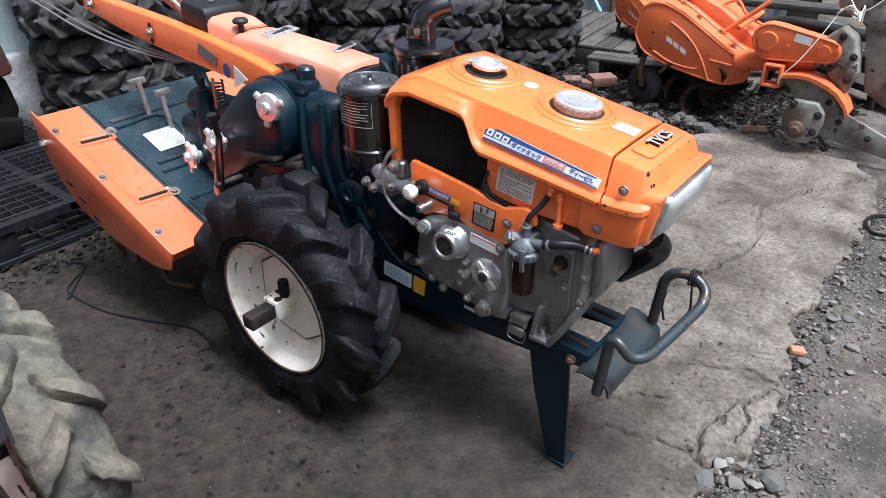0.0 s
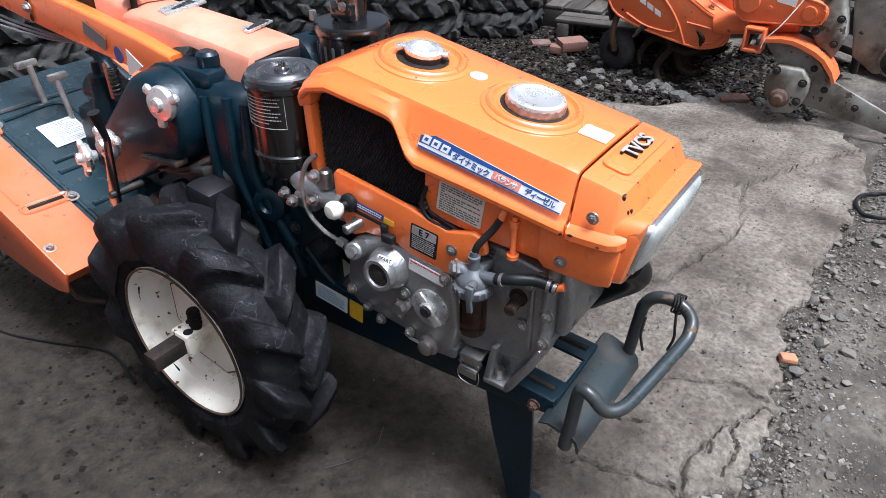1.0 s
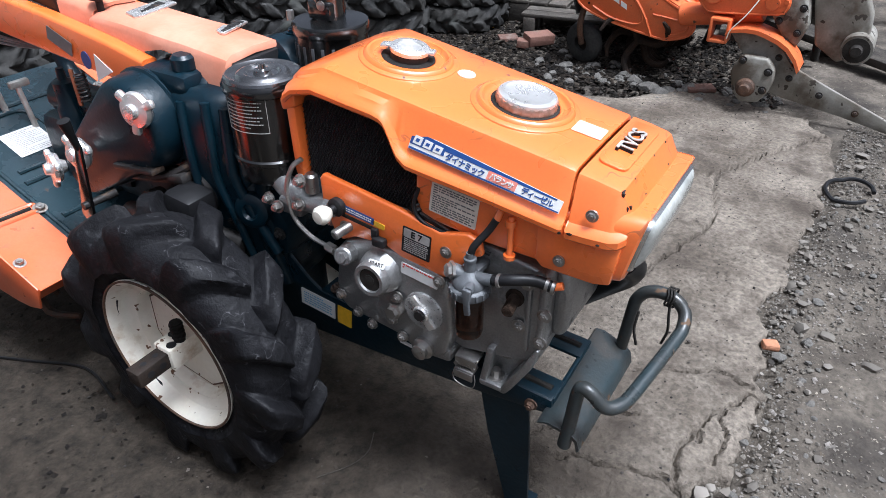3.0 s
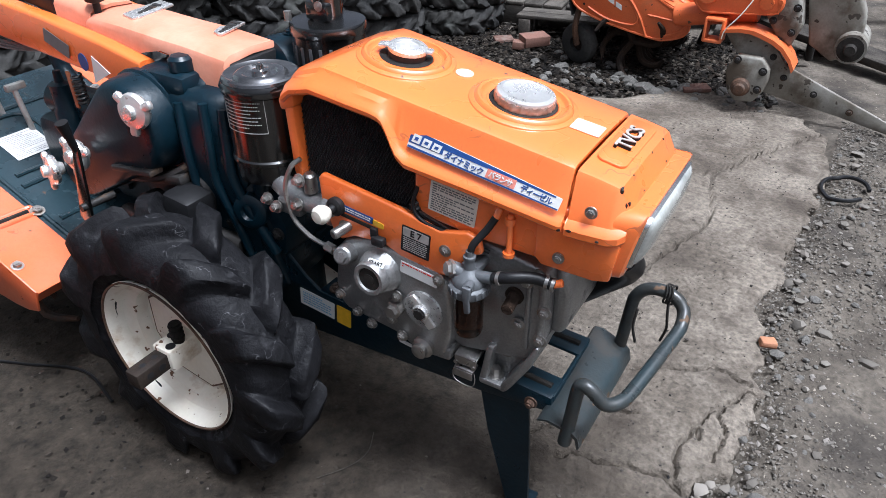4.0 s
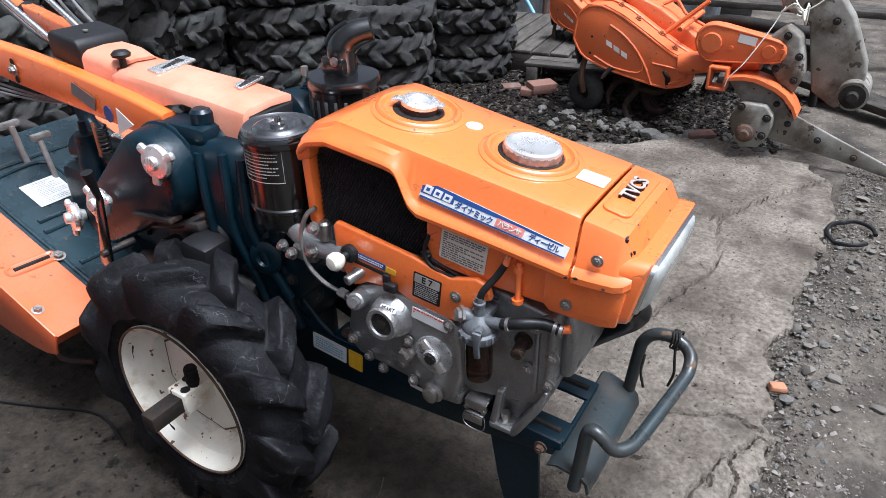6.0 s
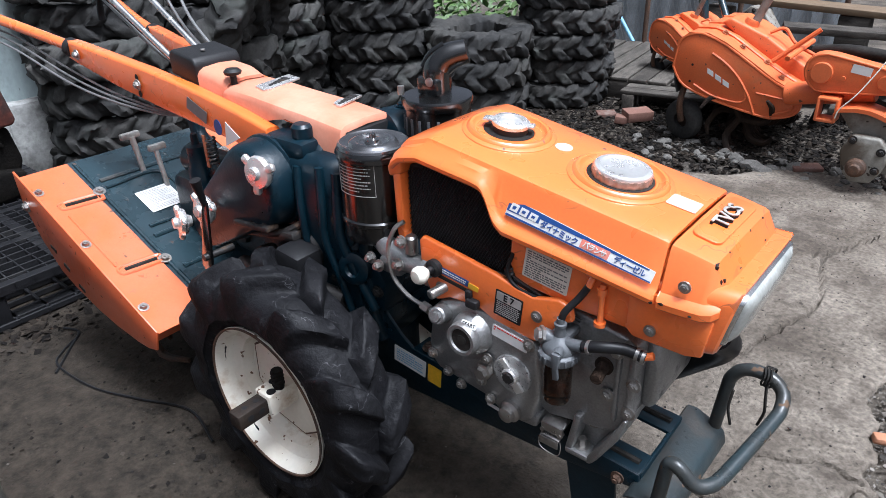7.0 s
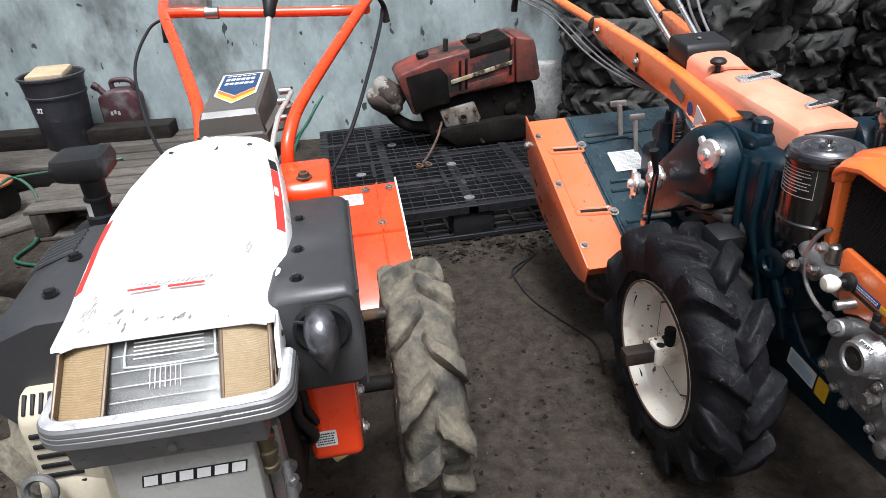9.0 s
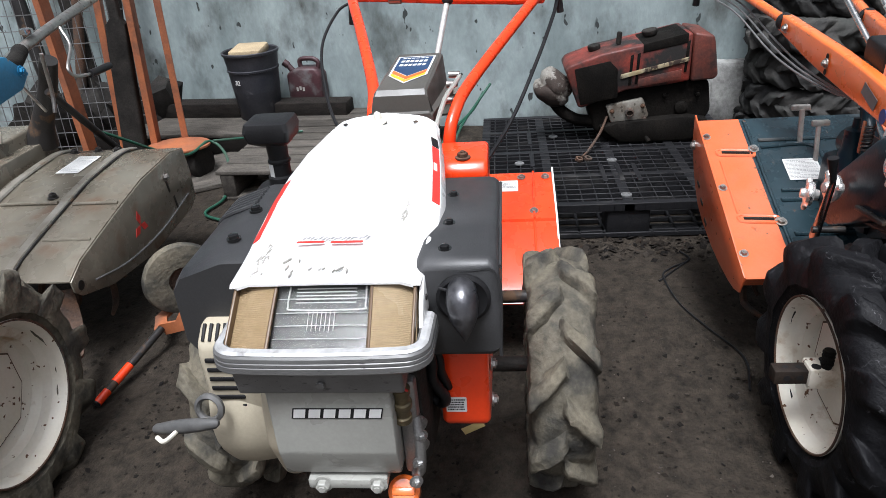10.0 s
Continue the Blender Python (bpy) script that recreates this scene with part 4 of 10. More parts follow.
    bm = loft(B(), [ring(0.768, 0.21, 0.65, 0.7345, 0.016), ring(0.788, 0.21, 0.65, 0.7345, 0.016), ring(0.791, 0.207, 0.652, 0.733, 0.015), ring(0.791, 0.2, 0.655, 0.73, 0.012), ring(0.785, 0.198, 0.656, 0.729, 0.012)], cap=False)
    lamp = part("headlamp", bm, M_CHROME, tr, "rectangular headlamp with chrome rim")
    bm = loft(B(), [ring(0.782, 0.2, 0.655, 0.73, 0.012), ring(0.793, 0.198, 0.656, 0.729, 0.014), ring(0.7975, 0.186, 0.661, 0.724, 0.016), ring(0.801, 0.16, 0.668, 0.717, 0.014), ring(0.803, 0.11, 0.678, 0.707, 0.01), ring(0.8035, 0.05, 0.687, 0.697, 0.004)])
    part("lens", bm, M_HEADGLASS, lamp, "clouded glass lens", 60)
    bm = loft(B(), [ring(0.781, 0.194, 0.657, 0.726, 0.012), ring(0.778, 0.12, 0.672, 0.708, 0.012)])
    part("reflector", bm, M_BADGE, lamp)
    # tank and lower side panel
    bm = prism(B(), [(0.455, 0.745), (0.452, 0.68), (0.462, 0.655), (0.49, 0.648), (0.56, 0.64), (0.66, 0.638), (0.74, 0.638), (0.752, 0.645), (0.752, 0.71), (0.70, 0.73)], "y", -0.121, 0.118, 0.009, 3)
    tank = part("fuel_tank", bm, M_ORANGE, tr, "orange fuel tank under the hood")
    bm = prism(B(), [(0.655, 0.71), (0.656, 0.646), (0.666, 0.636), (0.742, 0.635), (0.764, 0.641), (0.772, 0.7), (0.72, 0.716)], "y", -0.127, -0.118, 0.003)
    part("lower_panel", bm, M_ORANGE, tr, "orange lower side panel")
    b = B()
    for p in ((0.692, -0.129, 0.657), (0.729, -0.1265, 0.7385)):
        bolt(b, p, (0, -1, 0), 0.006, 0.005)
    part("bolts", b, M_STEEL, tr)
    tm = face((0.521, -0.1215, 0.6885), (0, -1, 0.02), (0.13, 0, 1))
    tag = decal("label_plate", 0.08, 0.05, tm, M_IVORY, tank, "cream paper label of small dark print")
    part("small_print", print_lines(B(), tm, 0.072, 0.046, 12, 6), M_CABLE, tag)
    # radiator screen
    bm = prism(B(), [(0.232, 0.785), (0.24, 0.793), (0.3, 0.806), (0.40, 0.803), (0.415, 0.79), (0.455, 0.75), (0.456, 0.66), (0.448, 0.645), (0.25, 0.655), (0.234, 0.665)], "y", -0.108, 0.105, 0.004)
    rad = part("radiator", bm, M_BLACKPLASTIC, tr, "black radiator behind a wire screen")
    b = B()
    z_lo, z_hi, x_lo, x_hi, pitch = 0.655, 0.806, 0.238, 0.45, 0.0058
    for s in (-1, 1):
        k = -40
        while k < 80:
            c = x_lo + k * pitch
            pts = []
            for i in range(33):
                z = z_lo + (z_hi - z_lo) * i / 32
                x = c + s * (z - z_lo) * 0.62 + (0 if s > 0 else 0.08)
                if x_lo < x < x_hi and z < 0.785 + 0.3 * (x - 0.23) and not (x > 0.40 and z > 0.806 - (x - 0.40) * 1.0):
                    pts.append((x, -0.1115 - 0.0006 * s, z))
            if len(pts) > 2:
                tube(b, [pts[0], pts[-1]], 0.0009, 3, smooth=False)
            k += 1
    part("wire_screen", b, M_SCREEN, rad)
    bm = prism(B(), [(0.218, 0.775), (0.224, 0.782), (0.236, 0.78), (0.238, 0.66), (0.23, 0.655), (0.221, 0.665)], "y", -0.128, -0.1, 0.003)
    prism(bm, [(0.206, 0.792), (0.24, 0.806), (0.24, 0.782), (0.21, 0.77)], "y", -0.13, -0.08, 0.006)
    part("screen_frame", bm, M_ORANGE, tr, "bent orange edge of the radiator screen")
    # control panel
    bm = prism(B(), [(0.276, 0.672), (0.284, 0.682), (0.43, 0.66), (0.455, 0.654), (0.505, 0.642), (0.55, 0.655), (0.572, 0.648), (0.577, 0.625), (0.552, 0.612), (0.532, 0.575), (0.51, 0.562), (0.43, 0.572), (0.4, 0.585), (0.34, 0.58), (0.312, 0.565), (0.298, 0.575), (0.278, 0.62)], "y", -0.134, -0.122, 0.004, 3)
    pan = part("control_panel", bm, M_ORANGE, tr, "orange throttle panel with stickers, knob and lever")
    part("throttle_slot", box(B(), (0.352, -0.1345, 0.613), (0.07, 0.002, 0.007), 0.0009, Matrix.Rotation(0.12, 4, "Y")), M_GUNGE, pan)
    b = box(B(), (0.396, -0.142, 0.594), (0.024, 0.014, 0.016), 0.004)
    box(b, (0.386, -0.139, 0.605), (0.012, 0.008, 0.018), 0.002)
    part("throttle_lever", b, M_BLACKPLASTIC, pan)
    dmx = face((0.352, -0.1346, 0.627), (0, -1, 0), (0.13, 0, 1))
    decal("sticker", 0.062, 0.012, dmx, M_BLUE, pan, "blue and white throttle sticker")
    decal("sticker", 0.022, 0.01, face((0.392, -0.1346, 0.62), (0, -1, 0), (0.13, 0, 1)), M_YELLOW, pan)
    part("sticker_print", print_lines(B(), dmx, 0.054, 0.008, 2, 5), M_PAPER, pan)
    pm = face((0.462, -0.1346, 0.609), (0, -1, 0), (0.11, 0, 1))
    pl = decal("name_plate", 0.052, 0.048, pm, M_INK, pan, "small black and silver type plate")
    decal("plate_field", 0.047, 0.016, pm @ Matrix.Translation((0, 0.0135, 0.0004)), M_BADGE, pl)
    lettering("lettering", "E 7", 0.016, pm @ Matrix.Translation((0, 0.0135, 0.0012)), M_INK, pl)
    part("small_print", print_lines(B(), pm @ Matrix.Translation((0, -0.0085, 0)), 0.044, 0.025, 7, 7), M_BADGE, pl)
    b = B()
    for p in ((0.515, -0.134, 0.612), (0.322, -0.134, 0.596)):
        bolt(b, p, (0, -1, 0), 0.007, 0.006)
    rod(b, (0.33, -0.13, 0.598), (0.322, -0.165, 0.594), 0.009, 0.009, 12, 0.002)
    part("bolts", b, M_STEEL, pan)
    b = lathe(B(), [(0.016, 0), (0.016, 0.01), (0.011, 0.013), (0.007, 0.013), (0.006, 0.026)], (0.312, -0.132, 0.631), (-0.1, -1, 0.0), 24)
    kn = part("stop_knob", b, M_BLACKPLASTIC, pan, "ivory pull knob on a black boss")
    part("knob", lathe(B(), [(0.004, 0.02), (0.012, 0.028), (0.0155, 0.036), (0.0155, 0.044), (0.011, 0.05), (0, 0.052)], (0.312, -0.132, 0.631), (-0.1, -1, 0), 24), M_IVORY, kn)
    # crankcase
    bm = prism(B(), [(0.30, 0.545), (0.318, 0.568), (0.36, 0.583), (0.42, 0.58), (0.5, 0.57), (0.52, 0.55), (0.525, 0.46), (0.512, 0.4), (0.485, 0.383), (0.452, 0.386), (0.42, 0.405), (0.31, 0.418), (0.292, 0.435), (0.288, 0.47)], "y", -0.135, 0.1, 0.009, 3)
    blk = part("crankcase", bm, M_ALLOY, tr, "cast aluminium engine crankcase")
    bm = prism(B(), [(0.5, 0.61), (0.56, 0.632), (0.665, 0.612), (0.674, 0.6), (0.673, 0.478), (0.662, 0.436), (0.63, 0.426), (0.53, 0.405), (0.5, 0.42)], "y", -0.108, 0.1, 0.008, 3)
    for x, w in ((0.645, 0.01), (0.667, 0.012)):
        box(bm, (x, -0.108, 0.53), (w, 0.012, 0.145), 0.004)
    part("cylinder_block", bm, M_ALLOY, tr, "grey cast engine block")
    bm = prism(B(), [(0.67, 0.605), (0.69, 0.6), (0.7, 0.56), (0.698, 0.5), (0.69, 0.48), (0.67, 0.48)], "y", -0.08, 0.06, 0.012, 3)
    part("cylinder_head", bm, M_ALLOY, tr)
    b = B()
    tube(b, [(0.66, 0.085, 0.45), (0.70, 0.08, 0.49), (0.735, 0.065, 0.53), (0.75, 0.04, 0.565), (0.745, 0.0, 0.6)], 0.023, 16)
    part("breather_hose", b, M_BLACKHOSE, tr)
    # feet
    b = box(B(), (0.597, -0.1, 0.366), (0.05, 0.05, 0.012), 0.005)
    prism(b, [(0.668, 0.48), (0.674, 0.478), (0.663, 0.435), (0.63, 0.374), (0.62, 0.36), (0.611, 0.36), (0.613, 0.374), (0.648, 0.436)], "y", -0.125, -0.05, 0.004)
    prism(b, [(0.584, 0.445), (0.597, 0.445), (0.583, 0.362), (0.57, 0.362)], "y", -0.122, -0.06, 0.004)
    prism(b, [(0.58, 0.445), (0.664, 0.445), (0.62, 0.362), (0.572, 0.362)], "y", -0.09, -0.05, 0.003)
    part("engine_foot", b, M_ALLOY, blk)
    part("sump_lip", prism(B(), [(0.44, 0.40), (0.52, 0.41), (0.52, 0.385), (0.44, 0.378)], "y", -0.13, -0.08, 0.006), M_ALLOY, blk)
    # details on the crankcase face
    b = lathe(B(), [(0.04, 0), (0.036, 0.016), (0.03, 0.022), (0.03, 0.034), (0.028, 0.038), (0.022, 0.038), (0.019, 0.032), (0.018, 0.015), (0, 0.014)], (0.392, -0.134, 0.533), (0, -1, 0.05), 32)
    sb = part("starter_boss", b, M_ALLOY, blk, "round hand-crank socket")
    part("socket", lathe(B(), [(0.0205, 0.0345), (0.018, 0.033), (0.009, 0.032), (0.009, 0.036), (0, 0.0365)], (0.392, -0.134, 0.533), (0, -1, 0.05), 16), M_GUNGE, sb)
    lettering("lettering", "START", 0.0085, face((0.401, -0.160, 0.5635), (0.1, -0.75, 0.75), (0, 0.5, 1)), M_INK, sb, 0.0003)
    decal("sticker", 0.03, 0.011, face((0.401, -0.1585, 0.563), (0.1, -0.75, 0.75), (0, 0.5, 1)), M_PAPER, sb)
    b = lathe(B(), [(0.036, 0), (0.036, 0.004), (0.033, 0.0055), (0.014, 0.005)], (0.474, -0.135, 0.483), (0, -1, 0), 40)
    dial = part("filler_dial", b, M_DIAL, blk, "pale dial with a ring of fine print")
    b = lathe(B(), [(0.015, 0.004), (0.015, 0.012), (0.0125, 0.015), (0.011, 0.013), (0, 0.013)], (0.474, -0.135, 0.483), (0, -1, 0), 24)
    prism(b, [(0.474 + r * math.cos(a), 0.483 + r * math.sin(a)) for r, a in ((0.034, 2.0), (0.034, 2.5), (0.013, 2.9), (0.013, 4.4), (0.034, 5.15), (0.034, 5.65), (0.013, 6.0), (0.013, 1.3))], "y", -0.1455, -0.14, 0.0015)
    part("filler_plug", b, M_LID, dial, "bright two-eared filler plug")
    part("plug_core", prism(B(), [(0.474 + (0.0085 + 0.0016 * (i % 2)) * math.cos(math.pi * i / 9), 0.483 + (0.0085 + 0.0016 * (i % 2)) * math.sin(math.pi * i / 9)) for i in range(18)], "y", -0.1535, -0.147), M_DARKSTEEL, dial)
    b = rod(B(), (0.325, -0.13, 0.545), (0.335, -0.165, 0.557), 0.019, 0.016, 20, 0.003)
    rod(b, (0.335, -0.16, 0.556), (0.338, -0.172, 0.56), 0.009, 0.009, 6)
    part("pipe_union", b, M_ALLOY, blk)
    b = B()
    for p in ((0.355, -0.137, 0.528), (0.30, -0.137, 0.45), (0.335, -0.137, 0.425), (0.365, -0.137, 0.41), (0.415, -0.14, 0.475), (0.425, -0.14, 0.495), (0.43, -0.137, 0.41), (0.475, -0.137, 0.398), (0.505, -0.137, 0.555), (0.41, -0.137, 0.44)):
        bolt(b, p, (0, -1, 0), 0.0075, 0.008)
    for p in ((0.642, -0.113, 0.589), (0.633, -0.113, 0.505), (0.673, -0.113, 0.542), (0.67, -0.113, 0.487), (0.606, -0.09, 0.42), (0.662, -0.113, 0.606)):
        bolt(b, p, (0, -1, 0), 0.008, 0.008)
    rod(b, (0.594, -0.104, 0.37), (0.594, -0.104, 0.388), 0.008, 0.008, 6)
    lathe(b, [(0.014, 0), (0.014, 0.003)], (0.594, -0.104, 0.37), (0, 0, 1), 14)
    lathe(b, [(0.02, 0), (0.02, 0.008), (0.014, 0.012), (0.014, 0.02), (0.01, 0.022)], (0.473, -0.135, 0.405), (0, -1, 0), 18)
    lathe(b, [(0.016, 0), (0.016, 0.012), (0.011, 0.014), (0.011, 0.022)], (0.42, -0.135, 0.468), (0, -1, 0), 6)
    part("bolts", b, M_STEEL, blk)
    lm = face((0.467, -0.136, 0.552), (0, -1, 0), (0.13, 0, 1))
    wl = decal("label_plate", 0.07, 0.022, lm, M_PAPER, blk, "white warning label with a red line of print")
    part("small_print", print_lines(B(), lm @ Matrix.Translation((0, 0.005, 0)), 0.064, 0.01, 2, 11), M_REDINK, wl)
    b = rod(B(), (0.622, -0.108, 0.553), (0.628, -0.148, 0.553), 0.0095, 0.0095, 18, 0.002)
    lathe(b, [(0.015, 0), (0.015, 0.004)], (0.622, -0.108, 0.553), (0, -1, 0), 18)
    part("drain_stub", b, M_RUSTDARK, blk, "rusty pipe stub")
    # fuel filter
    b = lathe(B(), [(0.02, 0), (0.029, 0.001), (0.0305, 0.004), (0.0305, 0.014), (0.0285, 0.0165), (0.0255, 0.0175), (0.0255, 0.024), (0.021, 0.031), (0.014, 0.037), (0.0088, 0.042), (0.0078, 0.058), (0.0095, 0.059), (0.0095, 0.063), (0.0065, 0.064), (0.006, 0.072)], (0.567, -0.152, 0.568), (0, 0, 1), 28)
    for i in range(18):
        a = 2 * math.pi * i / 18
        box(b, (0.567 + 0.0305 * math.cos(a), -0.152 + 0.0305 * math.sin(a), 0.577), (0.003, 0.0045, 0.011), 0.001, Matrix.Rotation(a, 4, "Z"))
    rod(b, (0.567, -0.152, 0.598), (0.54, -0.158, 0.604), 0.0115, 0.0115, 14)
    rod(b, (0.567, -0.152, 0.598), (0.603, -0.15, 0.603), 0.009, 0.009, 14)
    rod(b, (0.575, -0.16, 0.594), (0.58, -0.182, 0.594), 0.008, 0.008, 12)
    prism(b, [(0.574, 0.6), (0.588, 0.6), (0.585, 0.575), (0.587, 0.556), (0.578, 0.554), (0.576, 0.575)], "y", -0.188, -0.182, 0.0015)
    box(b, (0.562, -0.125, 0.6), (0.03, 0.04, 0.012), 0.003)
    ff = part("fuel_filter", b, M_PUMPGREY, tr, "blue-grey fuel filter with a brown bowl and tap")
    q = lathe(B(), [(0.014, 0), (0.014, 0.005), (0.0105, 0.006), (0.0105, 0.011), (0.006, 0.012), (0, 0.01)], (0.542, -0.158, 0.604), (-0.6, -0.75, 0.2), 6)
    part("banjo_bolt", q, M_STEEL, ff)
    part("bowl", lathe(B(), [(0.0215, 0.0), (0.0222, -0.01), (0.0222, -0.07), (0.02, -0.078), (0, -0.08)], (0.567, -0.152, 0.57), (0, 0, 1), 28), M_AMBER, ff, "translucent brown bowl")
    part("filter_element", lathe(B(), [(0.016, 0), (0.016, -0.055)], (0.567, -0.152, 0.568), (0, 0, 1), 16), M_RUSTY, ff)
    b = tube(B(), [(0.567, -0.152, 0.632), (0.571, -0.149, 0.65), (0.585, -0.135, 0.672), (0.595, -0.128, 0.692)], 0.0055)
    tube(b, [(0.605, -0.15, 0.604), (0.63, -0.146, 0.612), (0.66, -0.13, 0.612), (0.69, -0.125, 0.607)], 0.009)
    tube(b, [(0.46, -0.12, 0.70), (0.455, -0.128, 0.67), (0.475, -0.13, 0.648), (0.53, -0.125, 0.637), (0.58, -0.115, 0.62)], 0.0032)
    part("fuel_hose", b, M_BLACKHOSE, tr, "black rubber fuel hose")
    b = B()
    for p, d in (((0.676, -0.127, 0.61), (1, 0.1, -0.1)), ((0.685, -0.126, 0.608), (1, 0.1, -0.1)), ((0.612, -0.149, 0.606), (1, 0, 0.2))):
        lathe(b, [(0.0105, 0), (0.0105, 0.005)], p, d, 14)
    part("hose_clip", b, M_STEEL, tr)
    for p, q, r in (((0.616, -0.125, 0.702), (0.618, -0.13, 0.64), 0.0045), ((0.595, -0.128, 0.69), (0.599, -0.122, 0.706), 0.0058), ((0.686, -0.1252, 0.6075), (0.7, -0.122, 0.613), 0.0062)):
        b = rod(B(), p, q, r, r, 12, 0.001)
        if r < 0.005:
            lathe(b, [(0.0075, 0), (0.0075, 0.01)], (0.616, -0.1265, 0.686), (0, 0, 1), 12)
            lathe(b, [(0.009, 0), (0.009, 0.006)], (0.618, -0.13, 0.636), (0, 0, 1), 12)
        part("fuel_outlet", b, M_ORANGE, tank, "orange painted outlet stub")
    bm = prism(B(), [(0.44, 0.66), (0.455, 0.665), (0.48, 0.655), (0.54, 0.638), (0.535, 0.628), (0.45, 0.645)], "y", -0.126, -0.1, 0.004)
    bolt(bm, (0.452, -0.118, 0.664), (0, -0.3, 1), 0.009, 0.01)
    part("tank_bracket", bm, M_BLACK, tr, "black steel tank bracket with a bolt")
    # intake manifold and injector pipe
    b = tube(B(), [(0.13, -0.085, 0.66), (0.15, -0.1, 0.63), (0.2, -0.115, 0.612), (0.26, -0.12, 0.61), (0.30, -0.115, 0.612)], [0.026, 0.022, 0.02, 0.019, 0.02], 16)
    lathe(b, [(0.03, 0), (0.03, 0.01)], (0.282, -0.118, 0.611), (1, 0, 0), 18)
    lathe(b, [(0.03, 0), (0.03, 0.012)], (0.135, -0.09, 0.652), (0.3, -0.2, -0.6), 18)
    box(b, (0.205, -0.125, 0.598), (0.05, 0.03, 0.03), 0.006)
    man = part("intake_manifold", b, M_ALLOY, tr, "cast alloy intake pipe")
    b = tube(B(), [(0.24, -0.13, 0.695), (0.225, -0.14, 0.68), (0.214, -0.148, 0.64), (0.222, -0.148, 0.59), (0.25, -0.145, 0.56), (0.285, -0.142, 0.548), (0.318, -0.15, 0.552)], 0.0042, 8)
    part("injector_pipe", b, M_STEEL, tr, "thin bent steel fuel pipe")
    b = B()
    for p in ((0.155, -0.135, 0.6), (0.185, -0.145, 0.597), (0.24, -0.14, 0.66), (0.23, -0.14, 0.612)):
        bolt(b, p, (0, -1, 0.2), 0.008, 0.012)
    rod(b, (0.285, -0.142, 0.548), (0.305, -0.146, 0.548), 0.009, 0.009, 6)
    lathe(b, [(0.012, 0), (0.012, 0.03), (0.008, 0.034)], (0.245, -0.12, 0.632), (0, 0, 1), 14)
    part("bolts", b, M_STEEL, man)
    # oil filter canister
    fx, fy = 0.122, -0.075
    b = lathe(B(), [(0.05, 0.615), (0.064, 0.622), (0.066, 0.632), (0.066, 0.655), (0.069, 0.658), (0.069, 0.664), (0.066, 0.667), (0.066, 0.776), (0.07, 0.779), (0.071, 0.788), (0.067, 0.796), (0.06, 0.797), (0, 0.7965)], (fx, fy, 0), (0, 0, 1), 48)
    of = part("oil_filter", b, M_BLACK, tr, "glossy black canister filter with white printed panel")
    part("lid", lathe(B(), [(0.0665, 0.7965), (0.065, 0.801), (0.061, 0.8035), (0.057, 0.8005), (0.047, 0.7985), (0.043, 0.803), (0.036, 0.805), (0.03, 0.8035), (0.026, 0.7995), (0.016, 0.7985), (0.014, 0.806), (0.007, 0.8075), (0.0055, 0.816), (0, 0.817)], (fx, fy, 0), (0, 0, 1), 48), M_BLACKTOP, of, "dished lid with a centre nut")
    b = B()
    prn = random.Random(12)
    for i in range(8):
        a = radians(-112)
        stop = radians(-53 - prn.uniform(0, 22) * (i % 2))
        while a < stop:
            w = prn.uniform(0.02, 0.07)
            box(b, (fx + 0.0665 * math.cos(a + w / 2), fy + 0.0665 * math.sin(a + w / 2), 0.772 - i * 0.0062), (0.0008, 0.0655 * w, 0.0014), 0, Matrix.Rotation(a + w / 2, 4, "Z"))
            a += w + 0.02
    for zz in (0.7785, 0.7195):
        for j in range(20):
            a = radians(-116 + j * 3.6)
            box(b, (fx + 0.0664 * math.cos(a), fy + 0.0664 * math.sin(a), zz), (0.0008, 0.0044, 0.0009), 0, Matrix.Rotation(a, 4, "Z"))
    for a in (radians(-117.8), radians(-45.8)):
        box(b, (fx + 0.0664 * math.cos(a), fy + 0.0664 * math.sin(a), 0.749), (0.0008, 0.0009, 0.06), 0, Matrix.Rotation(a, 4, "Z"))
    part("small_print", b, M_BADGE, of)
    b = lathe(B(), [(0.012, 0.798), (0.012, 0.806), (0.006, 0.808), (0.006, 0.816)], (fx, fy, 0), (0, 0, 1), 6)
    part("nut", b, M_STEEL, of)
    # air cleaner with elbow
    ax, ay = 0.115, 0.115
    b = lathe(B(), [(0.06, 0.69), (0.068, 0.7), (0.069, 0.765), (0.067, 0.768), (0.067, 0.82), (0.07, 0.822), (0.0715, 0.836), (0.069, 0.8415), (0.064, 0.842), (0.02, 0.846)], (ax, ay, 0), (0, 0, 1), 44)
    ac = part("air_cleaner", b, M_BLACK, tr, "black air cleaner with slotted band and elbow intake")
    # grey fill in the slots paints the light that shows through them
    b = B()
    for i in range(22):
        a = 2 * math.pi * i / 22
        box(b, (ax + 0.0672 * math.cos(a), ay + 0.0672 * math.sin(a), 0.788), (0.003, 0.006, 0.036), 0.001, Matrix.Rotation(a, 4, "Z"))
    part("slots", b, M_SLOTLIGHT, ac)
    b = tube(B(), [(ax, ay, 0.845), (ax, ay, 0.882), (ax + 0.005, ay + 0.006, 0.899), (ax + 0.022, ay + 0.018, 0.915), (ax + 0.048, ay + 0.036, 0.924)], [0.0285, 0.0285, 0.028, 0.026, 0.022], 20, 5)
    box(b, (ax - 0.002, ay - 0.004, 0.862), (0.052, 0.05, 0.034), 0.006)
    tube(b, [(ax - 0.022, ay - 0.016, 0.896), (ax - 0.01, ay - 0.006, 0.921), (ax + 0.012, ay + 0.009, 0.938)], 0.005, 8)
    part("elbow", b, M_BLACK, ac, "black elbow intake pipe")
    b = B()
